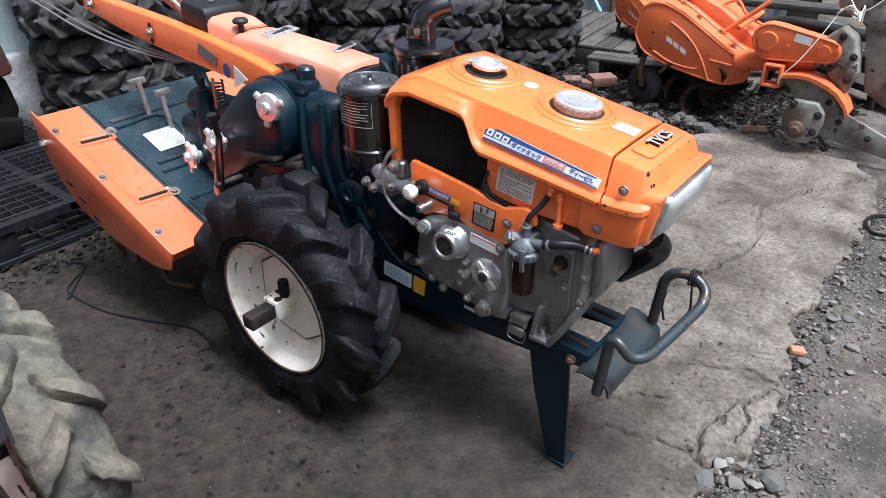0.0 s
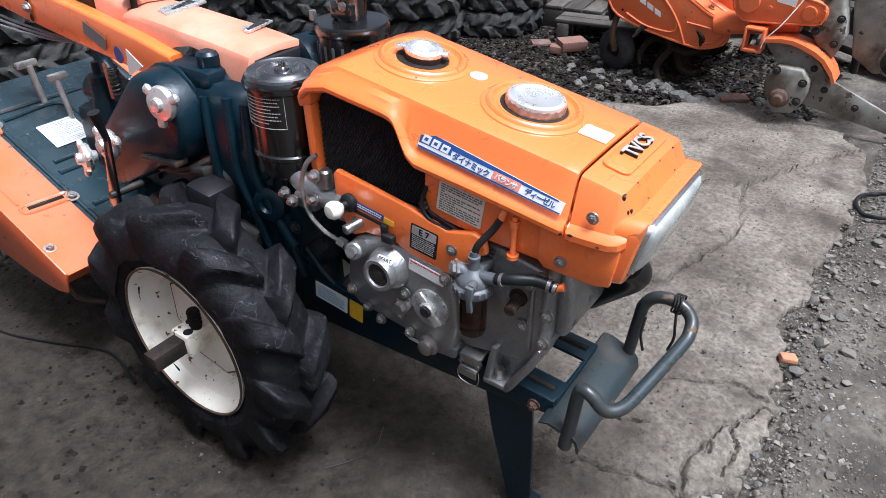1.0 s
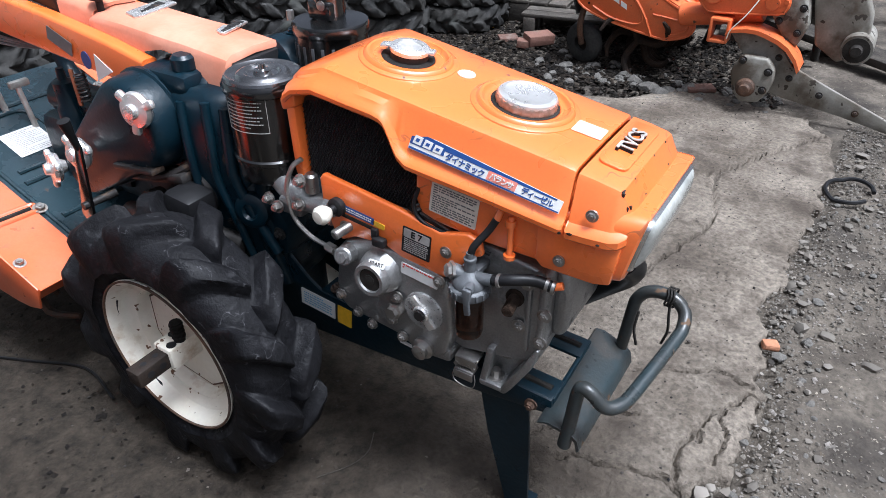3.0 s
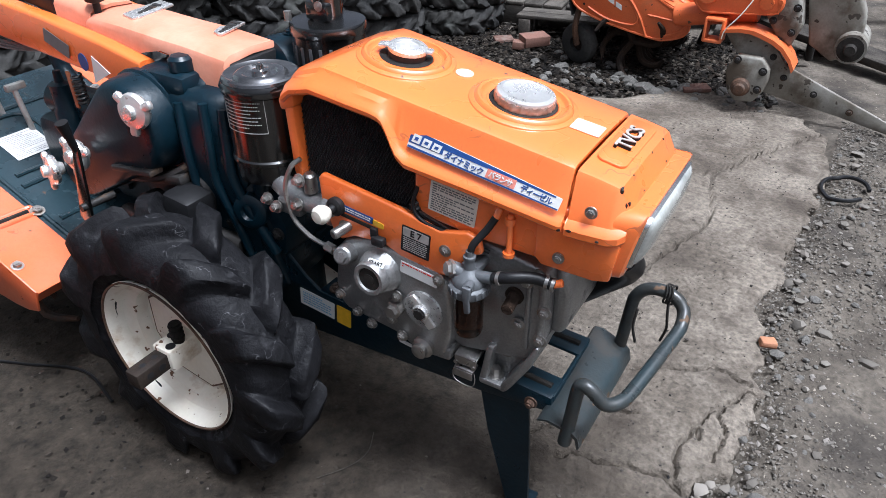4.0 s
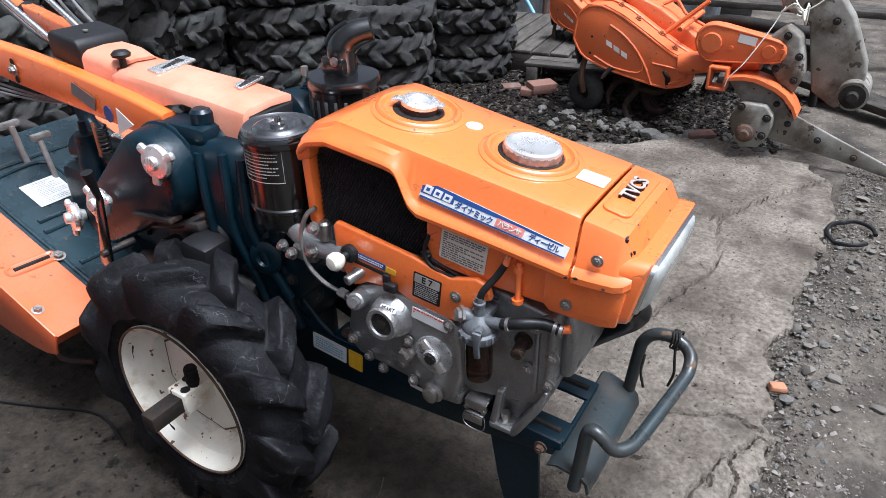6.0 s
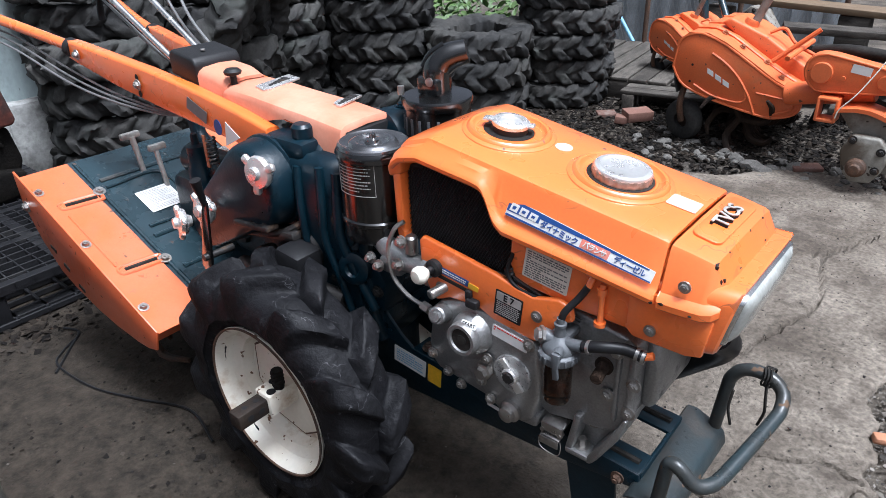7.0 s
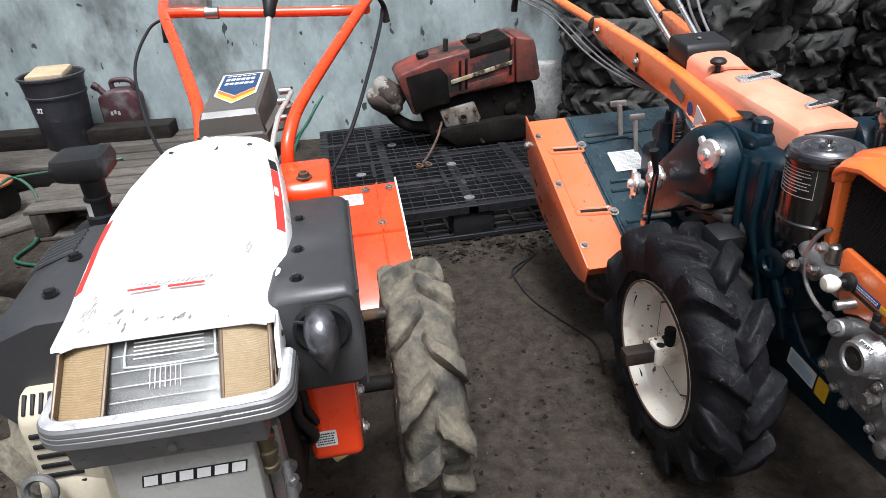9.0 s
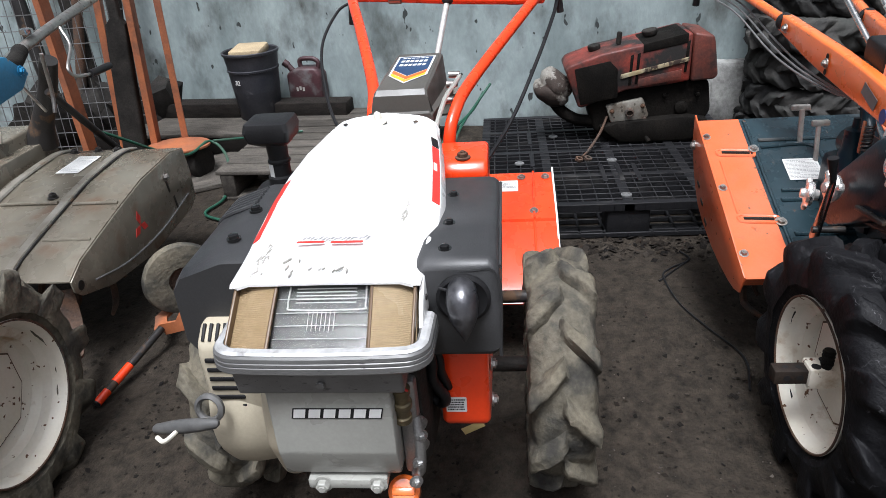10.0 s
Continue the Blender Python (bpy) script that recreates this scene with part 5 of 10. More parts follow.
    bolt(b, (ax + 0.006, ay - 0.029, 0.872), (0.1, -1, 0), 0.006, 0.003)
    rod(b, (ax - 0.05, ay - 0.05, 0.845), (ax - 0.05, ay - 0.05, 0.862), 0.007, 0.007, 6)
    part("screw", b, M_STEEL, ac)
    b = box(B(), (0.03, 0.1, 0.70), (0.12, 0.12, 0.18), 0.04)
    lathe(b, [(0.05, -0.075), (0.068, -0.066), (0.07, -0.05), (0.07, 0.01), (0.074, 0.012), (0.074, 0.02), (0.07, 0.022), (0.07, 0.05), (0.06, 0.068), (0.03, 0.075)], (0.03, 0.125, 0.738), (0.25, 1, 0), 32)
    bolt(b, (0.03, 0.1, 0.808), (0, 0, 1), 0.008, 0.008)
    part("belt_guard", b, M_GREEN, tr, "dark blue painted belt guard")
    return tr


tractor = build_tractor()



def rim_mesh(bm, R, w, c, s, hubdepth=0.055):
    """A pressed wheel with its open face towards s along y."""
    m = (0, s, 0)
    prof = [(R + 0.003, w * 0.5), (R, w * 0.5 + 0.004), (R - 0.006, w * 0.5 - 0.002), (R - 0.012, w * 0.5 - 0.012), (R - 0.016, w * 0.5 - 0.03), (R - 0.022, w * 0.5 - 0.036), (R - 0.036, w * 0.5 - 0.042), (R - 0.042, w * 0.5 - hubdepth - 0.012), (R * 0.6, w * 0.5 - hubdepth - 0.018), (R * 0.3, w * 0.5 - hubdepth - 0.016), (0.0, w * 0.5 - hubdepth - 0.016)]
    lathe(bm, prof, c, m, 56, cap=False)
    back = [(R + 0.003, w * 0.5), (R - 0.002, w * 0.5 - 0.012), (R - 0.012, w * 0.5 - 0.03), (R - 0.03, 0.0), (R - 0.012, -w * 0.5 + 0.03), (R + 0.003, -w * 0.5), (R - 0.006, -w * 0.5 + 0.002), (R - 0.038, 0)]
    lathe(bm, back, c, m, 56, cap=False)
    return bm


def build_wheel(parent, c, s, R=0.295, rimR=0.167, w=0.15, rubber=None, label=""):
    """Part: a wheel whose open face looks towards s along y."""
    c = Vector(c)
    wheel = part("wheel", rim_mesh(B(), rimR, w * 0.86, c, s), M_RIM, parent, label or "off-white pressed steel wheel with rust marks", 30)
    part("tyre", tyre_mesh(B(), R, rimR, w, 11, 0.036, 0.068, 0.6, c=c, axis=(0, s, 0), rough=0.0035, fine=26), rubber or M_RUBBER, wheel, "", 55)
    part("rim_lip", lathe(B(), [(rimR + 0.002, w * 0.43 + 0.001), (rimR + 0.003, w * 0.43 + 0.005), (rimR - 0.0005, w * 0.43 + 0.0055), (rimR - 0.002, w * 0.43 + 0.002)], c, (0, s, 0), 56, closed=True), M_RUSTY, wheel, "rusty rim edge")
    # bolted disc with a rusty edge
    pts = [(0.118 * math.cos(2 * math.pi * (i + 0.3) / 8) * (1.03 if i % 2 else 0.95), 0.116 * math.sin(2 * math.pi * (i + 0.3) / 8)) for i in range(8)]
    face_y = c.y + s * (w * 0.43 - 0.07)
    lo, hi = sorted((face_y, face_y + s * 0.006))
    part("disc_edge", prism(B(), [(c.x + 1.035 * x, c.z + 1.035 * z) for x, z in pts], "y", lo, hi - 0.001, 0.0008), M_RUSTY, wheel)
    part("disc", prism(B(), [(c.x + x, c.z + z) for x, z in pts], "y", lo - 0.001, hi + 0.001, 0.002), M_RIM, wheel)
    return wheel


def build_tractor_rear(tr):
    # wheels
    c = V(0, -0.25, 0.295)
    wh = build_wheel(tr, c, -1)
    b = box(B(), (0.0, -0.275, 0.297), (0.05, 0.09, 0.05), 0.005)
    hub = part("hub", b, M_RIM, wh, "off-white square hub sleeve")
    b = box(B(), (0, -0.324, 0.297), (0.034, 0.128, 0.034), 0.003)
    part("axle", b, M_AXLE, wh, "dark rusty square axle stub")
    b = B()
    for y in (-0.362, -0.335):
        lathe(b, [(0.0075, 0), (0.0075, 0.001)], (0.0165, y, 0.297), (1, 0, 0), 14)
        lathe(b, [(0.006, 0), (0.006, 0.001)], (0, y, 0.3135), (0, 0, 1), 14)
    part("axle_hole", b, M_INK, wh)
    b = B()
    for dx, dz in ((0.012, 0.026), (-0.012, 0.026)):
        lathe(b, [(0.0095, 0), (0.0095, 0.001)], (dx, -0.293 - dx, 0.297 + dz - 0.0005), (0, 0, 1), 14)
    part("pin_hole", b, M_INK, wh)
    b = rod(B(), (0.012, -0.285, 0.32), (0.012, -0.285, 0.365), 0.011, 0.011, 12)
    for i in range(4):
        lathe(b, [(0.013, 0), (0.013, 0.004)], (0.012, -0.285, 0.33 + i * 0.009), (0, 0, 1), 12)
    part("spring_pin", b, M_GUNGE, wh)
    build_wheel(tr, V(0, 0.25, 0.295), 1)
    b = rod(B(), (0, -0.2, 0.295), (0, 0.2, 0.295), 0.025, 0.025, 16)
    box(b, (0, 0, 0.295), (0.16, 0.16, 0.17), 0.03)
    part("final_drive", b, M_GREEN, tr, "dark green axle housing")
    # gearbox column
    bm = loft(B(), [[V(x, y, z) for x, y in rrect(w, d, 0.03, 4, (cx, 0))] for cx, w, d, z in ((-0.02, 0.18, 0.15, 0.3), (-0.02, 0.17, 0.15, 0.42), (0.0, 0.19, 0.17, 0.5), (0.01, 0.2, 0.19, 0.6), (0.0, 0.2, 0.18, 0.68), (-0.02, 0.17, 0.15, 0.745))])
    gb = part("gearbox", bm, M_GREEN, tr, "dark green cast gearbox")
    b = B()
    for z in (0.4, 0.47, 0.55, 0.63):
        tube(b, [(0.09, -0.09, z), (0.05, -0.105, z + 0.01), (-0.02, -0.1, z), (-0.09, -0.085, z - 0.01)], 0.009, 8)
    for p in ((0.085, -0.095, 0.52), (0.06, -0.1, 0.60), (0.03, -0.1, 0.45), (0.085, -0.09, 0.65), (0.05, -0.09, 0.7)):
        lathe(b, [(0.02, 0), (0.018, 0.014), (0.011, 0.018)], p, (0.3, -1, 0.1), 16)
    tube(b, [(0.095, -0.08, 0.7), (0.1, -0.09, 0.62), (0.09, -0.1, 0.52), (0.11, -0.1, 0.44), (0.12, -0.09, 0.38)], 0.014, 10)
    tube(b, [(0.05, -0.09, 0.72), (0.055, -0.105, 0.62), (0.04, -0.11, 0.5), (0.06, -0.1, 0.4)], 0.011, 10)
    prism(b, [(0.02, 0.42), (0.14, 0.45), (0.15, 0.52), (0.12, 0.57), (0.04, 0.58), (0, 0.5)], "y", -0.1, 0.09, 0.012)
    part("casting_rib", b, M_GREEN, gb)
    bm = loft(B(), [[V(x, y, z) for x, y in rrect(w, d, 0.05, 6, (cx, 0))] for cx, w, d, z in ((-0.03, 0.15, 0.2, 0.752), (-0.03, 0.18, 0.235, 0.735), (-0.028, 0.19, 0.245, 0.68), (-0.02, 0.185, 0.245, 0.62), (0.0, 0.2, 0.24, 0.56), (0.02, 0.23, 0.235, 0.5), (0.02, 0.23, 0.22, 0.42), (0.0, 0.2, 0.2, 0.36), (0.0, 0.16, 0.18, 0.33))])
    for v in bm.verts:
        v.co += V(0, (-1 if v.co.y < 0 else 1) * 0.006 * noise.noise(v.co * 13), 0)
    part("bell_housing", bm, M_GREEN, gb, "dark blue-green cast housing", 50)
    b = B()
    for pts, r in (([(0.055, -0.112, 0.735), (0.06, -0.122, 0.66), (0.062, -0.122, 0.6), (0.09, -0.115, 0.53), (0.125, -0.108, 0.46)], 0.011), ([(0.015, -0.12, 0.74), (0.02, -0.127, 0.66), (0.02, -0.127, 0.59), (0.05, -0.122, 0.5), (0.07, -0.115, 0.42)], 0.009), ([(-0.05, -0.12, 0.73), (-0.045, -0.127, 0.65), (-0.04, -0.126, 0.57), (-0.03, -0.122, 0.48)], 0.009)):
        part("casting_rib", tube(B(), pts, r, 10), M_GREEN, gb)
    part("flange_ring", lathe(B(), [(0.034, -0.004), (0.034, 0.012), (0.028, 0.017), (0.016, 0.018), (0.012, 0.012), (0, 0.012)], (0.085, -0.112, 0.545), (0.25, -1, 0.1), 28), M_GREEN, gb)
    b = box(B(), (-0.035, -0.16, 0.52), (0.075, 0.07, 0.11), 0.014, Matrix.Rotation(0.1, 4, "Y"))
    part("shaft_box", b, M_BLACKHOSE, gb, "dark rounded shaft end")
    b = box(B(), (-0.15, -0.17, 0.595), (0.12, 0.032, 0.012), 0.004, Matrix.Rotation(-0.12, 4, "Y"))
    part("linkage_bar", b, M_DARKSTEEL, gb, "oily flat bar with bolt holes")
    for x in (-0.185, -0.15, -0.112):
        part("bolt", bolt(B(), (x, -0.17, 0.6 + 0.12 * (x + 0.15)), (-0.12, 0, 1), 0.008, 0.006), M_DARKSTEEL, gb)
    b = B()
    for p in ((0.1, -0.102, 0.47), (0.13, -0.102, 0.5), (0.06, -0.102, 0.56), (0.02, -0.112, 0.5), (0.05, -0.12, 0.64)):
        bolt(b, p, (0.1, -1, 0), 0.009, 0.008)
    part("bolts", b, M_DARKSTEEL, gb)
    # side case: tapered drum lying back towards the tiller
    def lens(p0, p1, r0, r1):
        """Outline of two circles joined, in x and z."""
        d = V(p1[0] - p0[0], p1[1] - p0[1])
        a = math.atan2(d.y, d.x)
        out = [(p1[0] + r1 * math.cos(a + radians(t)), p1[1] + r1 * math.sin(a + radians(t))) for t in range(-90, 91, 15)]
        out += [(p0[0] + r0 * math.cos(a + radians(t)), p0[1] + r0 * math.sin(a + radians(t))) for t in range(90, 271, 15)]
        return out
    P0, P1 = (-0.34, 0.54), (-0.15, 0.675)
    secs = []
    for y, g in ((-0.05, 1.0), (-0.105, 1.0), (-0.108, 1.05), (-0.118, 1.05), (-0.121, 1.0), (-0.158, 0.97), (-0.171, 0.91), (-0.176, 0.83), (-0.178, 0.4)):
        secs.append([V(x, y, z) for x, z in lens(P0, P1, 0.06 * g, 0.093 * g)])
    sc = part("side_case", loft(B(), secs), M_GREEN, tr, "dark green rounded chain case")
    b = rod(B(), (-0.1, -0.05, 0.71), (-0.02, -0.05, 0.735), 0.05, 0.04, 20, 0.01)
    box(b, (-0.1, -0.07, 0.75), (0.13, 0.09, 0.05), 0.018)
    lathe(b, [(0.022, 0), (0.022, 0.02), (0.016, 0.026)], (-0.07, -0.08, 0.775), (0, 0, 1), 18)
    part("shift_housing", b, M_GREEN, tr)
    def wing(p, d):
        b = lathe(B(), [(0.012, 0), (0.016, 0.01), (0.03, 0.014), (0.033, 0.022), (0.03, 0.03), (0.014, 0.033), (0.012, 0.042), (0, 0.044)], p, d, 24)
        for a in (0.4, 2.5, 4.6):
            q = frame_to(d)
            t = box(B(), (0.033, 0, 0.024), (0.026, 0.018, 0.014), 0.0065)
            bmesh.ops.transform(t, matrix=Matrix.Translation(p) @ q @ Matrix.Rotation(a, 4, "Z"), verts=t.verts)
            merge(b, t)
        return b
    part("chrome_knob", wing((-0.085, -0.165, 0.728), (0.15, -1, 0.1)), M_LID, sc, "chrome three-lobed clamp knob")
    part("chrome_knob", wing((-0.41, -0.17, 0.53), (-0.3, -1, 0.1)), M_LID, sc, "chrome three-lobed clamp knob")
    part("chrome_knob", wing((-0.275, -0.185, 0.605), (0, -1, 0.1)), M_LID, sc, "chrome three-lobed clamp knob")
    b = prism(B(), [(-0.222, 0.65), (-0.204, 0.652), (-0.232, 0.5), (-0.262, 0.48), (-0.272, 0.49)], "y", -0.24, -0.234, 0.001)
    lev = part("gear_lever", b, M_BLACK, tr, "flat lever with black rubber grip")
    part("grip", tube(B(), [(-0.213, -0.237, 0.645), (-0.211, -0.243, 0.67), (-0.209, -0.25, 0.705)], [0.0065, 0.0075, 0.0115], 14), M_BLACKHOSE, lev)
    part("pin", rod(B(), (-0.235, -0.18, 0.52), (-0.24, -0.25, 0.52), 0.008, 0.008, 10), M_DARKSTEEL, lev)
    # salmon cover over the gear column
    def cov(x, zb, zt, w, r=0.016):
        out = [(-w, zb), (-w + 0.001, zt - r), (-w + 0.006, zt - r * 0.4), (-w + 0.018, zt), (0, zt + 0.003), (w - 0.018, zt), (w - 0.006, zt - r * 0.4), (w - 0.001, zt - r), (w, zb)]
        inn = [(y * 0.94, z - (0.006 if abs(y) < w - 0.01 else 0)) for y, z in out[::-1]]
        return [V(x, y, z) for y, z in out + inn]
    bm = loft(B(), [cov(0.032, 0.748, 0.801, 0.067), cov(0.028, 0.738, 0.807, 0.0715), cov(-0.02, 0.735, 0.812, 0.0715), cov(-0.05, 0.758, 0.815, 0.071), cov(-0.09, 0.79, 0.818, 0.07), cov(-0.135, 0.795, 0.82, 0.069), cov(-0.18, 0.785, 0.823, 0.068), cov(-0.25, 0.765, 0.828, 0.067), cov(-0.33, 0.765, 0.83, 0.065), cov(-0.36, 0.772, 0.826, 0.06), cov(-0.368, 0.78, 0.815, 0.055)])
    pc = part("column_cover", bm, M_PINK, tr, "salmon plastic cover with metal badges", 34)
    box_b = box(B(), (-0.03, 0, 0.765), (0.14, 0.125, 0.06), 0.01)
    part("column_top", box_b, M_BLACKPLASTIC, tr)
    for x, w, L in ((-0.265, 0.1, 0.075), (-0.06, 0.068, 0.07)):
        zt = 0.829 if x < -0.2 else 0.8185
        fm = face((x, 0.035 if x > -0.2 else 0.022, zt), (0.04, 0, 1), (1, 0.2, 0))
        q = prism(B(), [(-w / 2 - 0.012, -0.021), (w / 2 - 0.004, -0.024), (w / 2 + 0.012, 0.012), (w / 2 - 0.006, 0.021), (-w / 2, 0.021)] if x < -0.2 else [(-0.04, -0.008), (-0.006, -0.009), (0.004, -0.018), (0.03, -0.012), (0.04, 0.004), (0.038, 0.012), (-0.04, 0.01)], "z", 0, 0.005, 0.0015)
        bmesh.ops.transform(q, matrix=fm, verts=q.verts)
        bd = part("badge", q, M_LID, pc, "worn chrome badge")
        q = B()
        for k in range(5):
            merge(q, prism(B(), [(-0.035 + k * 0.014, -0.012 + 0.003 * k), (-0.024 + k * 0.014, -0.012 + 0.003 * k), (-0.02 + k * 0.014, 0.008), (-0.031 + k * 0.014, 0.008)], "z", 0.004, 0.0062))
        bmesh.ops.transform(q, matrix=fm, verts=q.verts)
        part("mark_block", q, M_DARKSTEEL, bd)
    b = lathe(B(), [(0.007, 0), (0.007, 0.022), (0.018, 0.026), (0.02, 0.032), (0.014, 0.038), (0, 0.039)], (-0.345, -0.035, 0.826), (0, 0, 1), 22)
    part("push_knob", b, M_BLACKPLASTIC, pc, "small black push knob")
    # rear cover: salmon, and black box between the arms
    bm = loft(B(), [cov(-0.35, 0.79, 0.836, 0.056), cov(-0.4, 0.79, 0.851, 0.06), cov(-0.45, 0.79, 0.855, 0.06)])
    part("rear_cover", bm, M_PINK, tr)
    bm = prism(B(), [(-0.45, 0.815), (-0.448, 0.862), (-0.458, 0.876), (-0.545, 0.888), (-0.556, 0.878), (-0.556, 0.83)], "y", -0.062, 0.062, 0.007, 3)
    bc = part("switch_box", bm, M_BLACKPLASTIC, tr, "black plastic box at the foot of the handles")
    part("screw", lathe(B(), [(0.006, 0), (0.006, 0.003), (0.004, 0.004)], (-0.49, -0.01, 0.8825), (0.1, 0, 1), 12), M_STEEL, bc)
    # handle arms: pressed channels, then tubes
    for s in (-1, 1):
        def arm(x, y, zt, h, w=0.034):
            return [V(x, y + u, zt + v) for u, v in rrect(w, h, 0.008, 3, (0, -h / 2))]
        y0 = s * 0.078
        bm = loft(B(), [arm(-0.17, y0, 0.775, 0.03), arm(-0.27, y0, 0.795, 0.075), arm(-0.45, s * 0.079, 0.822, 0.085), arm(-0.6, s * 0.085, 0.842, 0.085), arm(-0.75, s * 0.097, 0.86, 0.075), arm(-0.9, s * 0.112, 0.88, 0.055), arm(-0.93, s * 0.115, 0.882, 0.048)])
        am = part("handle_arm", bm, M_ORANGE, tr, "orange pressed-steel handle arm")
        b = tube(B(), [(-0.88, s * 0.11, 0.855), (-1.05, s * 0.135, 0.882), (-1.25, s * 0.175, 0.92), (-1.4, s * 0.21, 0.945), (-1.5, s * 0.235, 0.955)], 0.0145, 14)
        part("handle_tube", b, M_ORANGE, am)
        b = lathe(B(), [(0.024, 0), (0.025, 0.003), (0.025, 0.02), (0.023, 0.022)], (-0.92, s * 0.114, 0.858), (-0.95, s * 0.14, 0.15), 20)
        part("clamp_band", b, M_BLACKPLASTIC, am)
        b = tube(B(), [(-1.49, s * 0.232, 0.955), (-1.55, s * 0.248, 0.945), (-1.64, s * 0.27, 0.915)], [0.02, 0.021, 0.02], 16)
        part("grip", b, M_BLACKHOSE, am, "black rubber hand grip")
        b = B()
        for x, dz in ((-0.64, -0.045), (-0.88, -0.028)):
            yy = s * (0.088 + 0.105 * (-x - 0.6) * 0.9) + s * 0.017
            bolt(b, (x, yy, 0.845 + 0.13 * (-x - 0.62) + dz), (0, s, 0), 0.009, 0.009)
        part("bolts", b, M_STEEL, am)
        b = B()
        for dz in (-0.025, -0.065):
            lathe(b, [(0.008, 0), (0.0075, 0.0006)], (-0.64, s * 0.1075, 0.845 + dz), (0, s, 0.02), 12)
        part("hole", b, M_GUNGE, am)
        # clutch lever and cables
        b = tube(B(), [(-1.42, s * 0.215, 0.935), (-1.46, s * 0.225, 0.905), (-1.52, s * 0.235, 0.885)], 0.008, 8)
        tube(b, [(-1.44, s * 0.22, 0.92), (-1.475, s * 0.23, 0.87), (-1.485, s * 0.232, 0.835)], [0.007, 0.012, 0.013], 10)
        part("clutch_lever", b, M_BLACKPLASTIC, am, "black clutch lever under the grip")
        b = B()
        for k in range(3):
            o = k * 0.011
            tube(b, [(-1.42, s * (0.215 + o), 0.91 - o), (-1.2, s * (0.16 + o), 0.875 - o), (-0.95, s * (0.125 + o), 0.80 - o), (-0.78, s * (0.11 + o * 0.6), 0.765 - o * 0.8), (-0.62, s * 0.09, 0.745 - o * 0.6), (-0.5, s * 0.06, 0.735)], 0.003, 7)
        part("control_cables", b, M_CABLE, am, "bundle of grey control cables")
    fm = face((-0.414, -0.0985, 0.775), (0, -1, 0), (0.38, 0, 1))
    decal("name_plate", 0.075, 0.03, fm, M_CABLE, tr, "blue-grey riveted plate on the handle arm")
    fm = face((-0.385, -0.0955, 0.757), (0, -1, 0), (0.13, 0, 1))
    part("round_sticker", prism(B(), [(-0.345 + 0.014 * math.cos(a), 0.747 + 0.018 * math.sin(a)) for a in np.linspace(0, 6.0, 18)], "y", -0.0965, -0.095), M_BLUE, tr, "oval blue sticker")
    part("triangle_sticker", prism(B(), [(-0.313, 0.765), (-0.324, 0.708), (-0.267, 0.737)], "y", -0.0965, -0.095), M_PAPER, tr, "white three-cornered warning sticker")
    # shift rods between the arms
    b = rod(B(), (-0.54, -0.025, 0.82), (-0.90, -0.045, 1.03), 0.0075, 0.0075, 12)
    rod(b, (-0.55, 0.03, 0.855), (-0.92, 0.035, 1.07), 0.0075, 0.0075, 12)
    part("shift_rod", b, M_CHROME, tr, "bright steel shift rods")
    b = tube(B(), [(-0.55, 0.055, 0.84), (-0.7, 0.08, 0.9), (-0.78, 0.085, 0.98), (-0.85, 0.09, 1.06)], 0.004, 8)
    tube(b, [(-0.53, 0.06, 0.85), (-0.66, 0.075, 0.93), (-0.74, 0.09, 1.03)], 0.004, 8)
    part("wire", b, M_CABLE, tr)
    # tiller unit: sloping cover with side wings
    N = V(0.4, 0, 1).normalized()
    def on(x, y, up=0.0):
        return V(x, y, 0.352 - 0.4 * (x + 0.438)) + N * up
    def sheet(bm, x0, x1, y0, y1, t=0.004, up=0.0):
        p = [on(x0, y0, up), on(x1, y0, up), on(x1, y1, up), on(x0, y1, up)]
        loft(bm, [p, [v - N * t for v in p]])
        return bm
    til = part("tiller_cover", sheet(B(), -0.96, -0.36, -0.21, 0.21), M_STEEL_PLATE, tr, "blue-grey pressed tiller cover with ribs")
    b = B()
    for y in (-0.19, 0.19):
        tube(b, [on(-0.95, y, 0.001), on(-0.37, y, 0.001)], 0.006, 8, smooth=False)
    for x in (-0.86, -0.62, -0.5):
        tube(b, [on(x, -0.17, 0.001), on(x, 0.1, 0.001)], 0.007, 8, smooth=False)
    tube(b, [on(-0.83, -0.17, 0.002), on(-0.83, -0.02, 0.002), on(-0.72, -0.01, 0.002), on(-0.66, -0.03, 0.002), on(-0.655, -0.16, 0.002)], 0.006, 8)
    part("rib", b, M_STEEL_PLATE, til)
    lm = face(on(-0.735, -0.075, 0.002), N, (1, 0, -0.4), 180)
    wl = decal("label_plate", 0.098, 0.09, lm, M_PAPER, til, "white paper label of small print")
    part("small_print", print_lines(B(), lm, 0.088, 0.08, 14, 21, fill=0.4), M_FADEDPRINT, wl)
    for s in (-1, 1):
        b = B()
        y0, y1 = (s * 0.206, s * 0.335)
        sheet(b, -0.955, -0.36, min(y0, y1), max(y0, y1), 0.004, 0.004)
        # upright outer flange
        p = [on(-0.965, 0, 0.02), on(-0.36, 0, 0.008), V(-0.378, 0, 0.27), V(-0.42, 0, 0.258), V(-0.469, 0, 0.255), V(-0.568, 0, 0.261), V(-0.647, 0, 0.272), V(-0.76, 0, 0.3), V(-0.83, 0, 0.33), V(-0.9, 0, 0.4), V(-0.955, 0, 0.49)]
        ya, yb = sorted((s * 0.335, s * 0.34))
        prism(b, [(v.x, v.z) for v in p], "y", ya, yb, 0.001)
        # front edge
        fl = [on(-0.36, min(y0, y1), 0.004), on(-0.36, max(y0, y1), 0.004)]
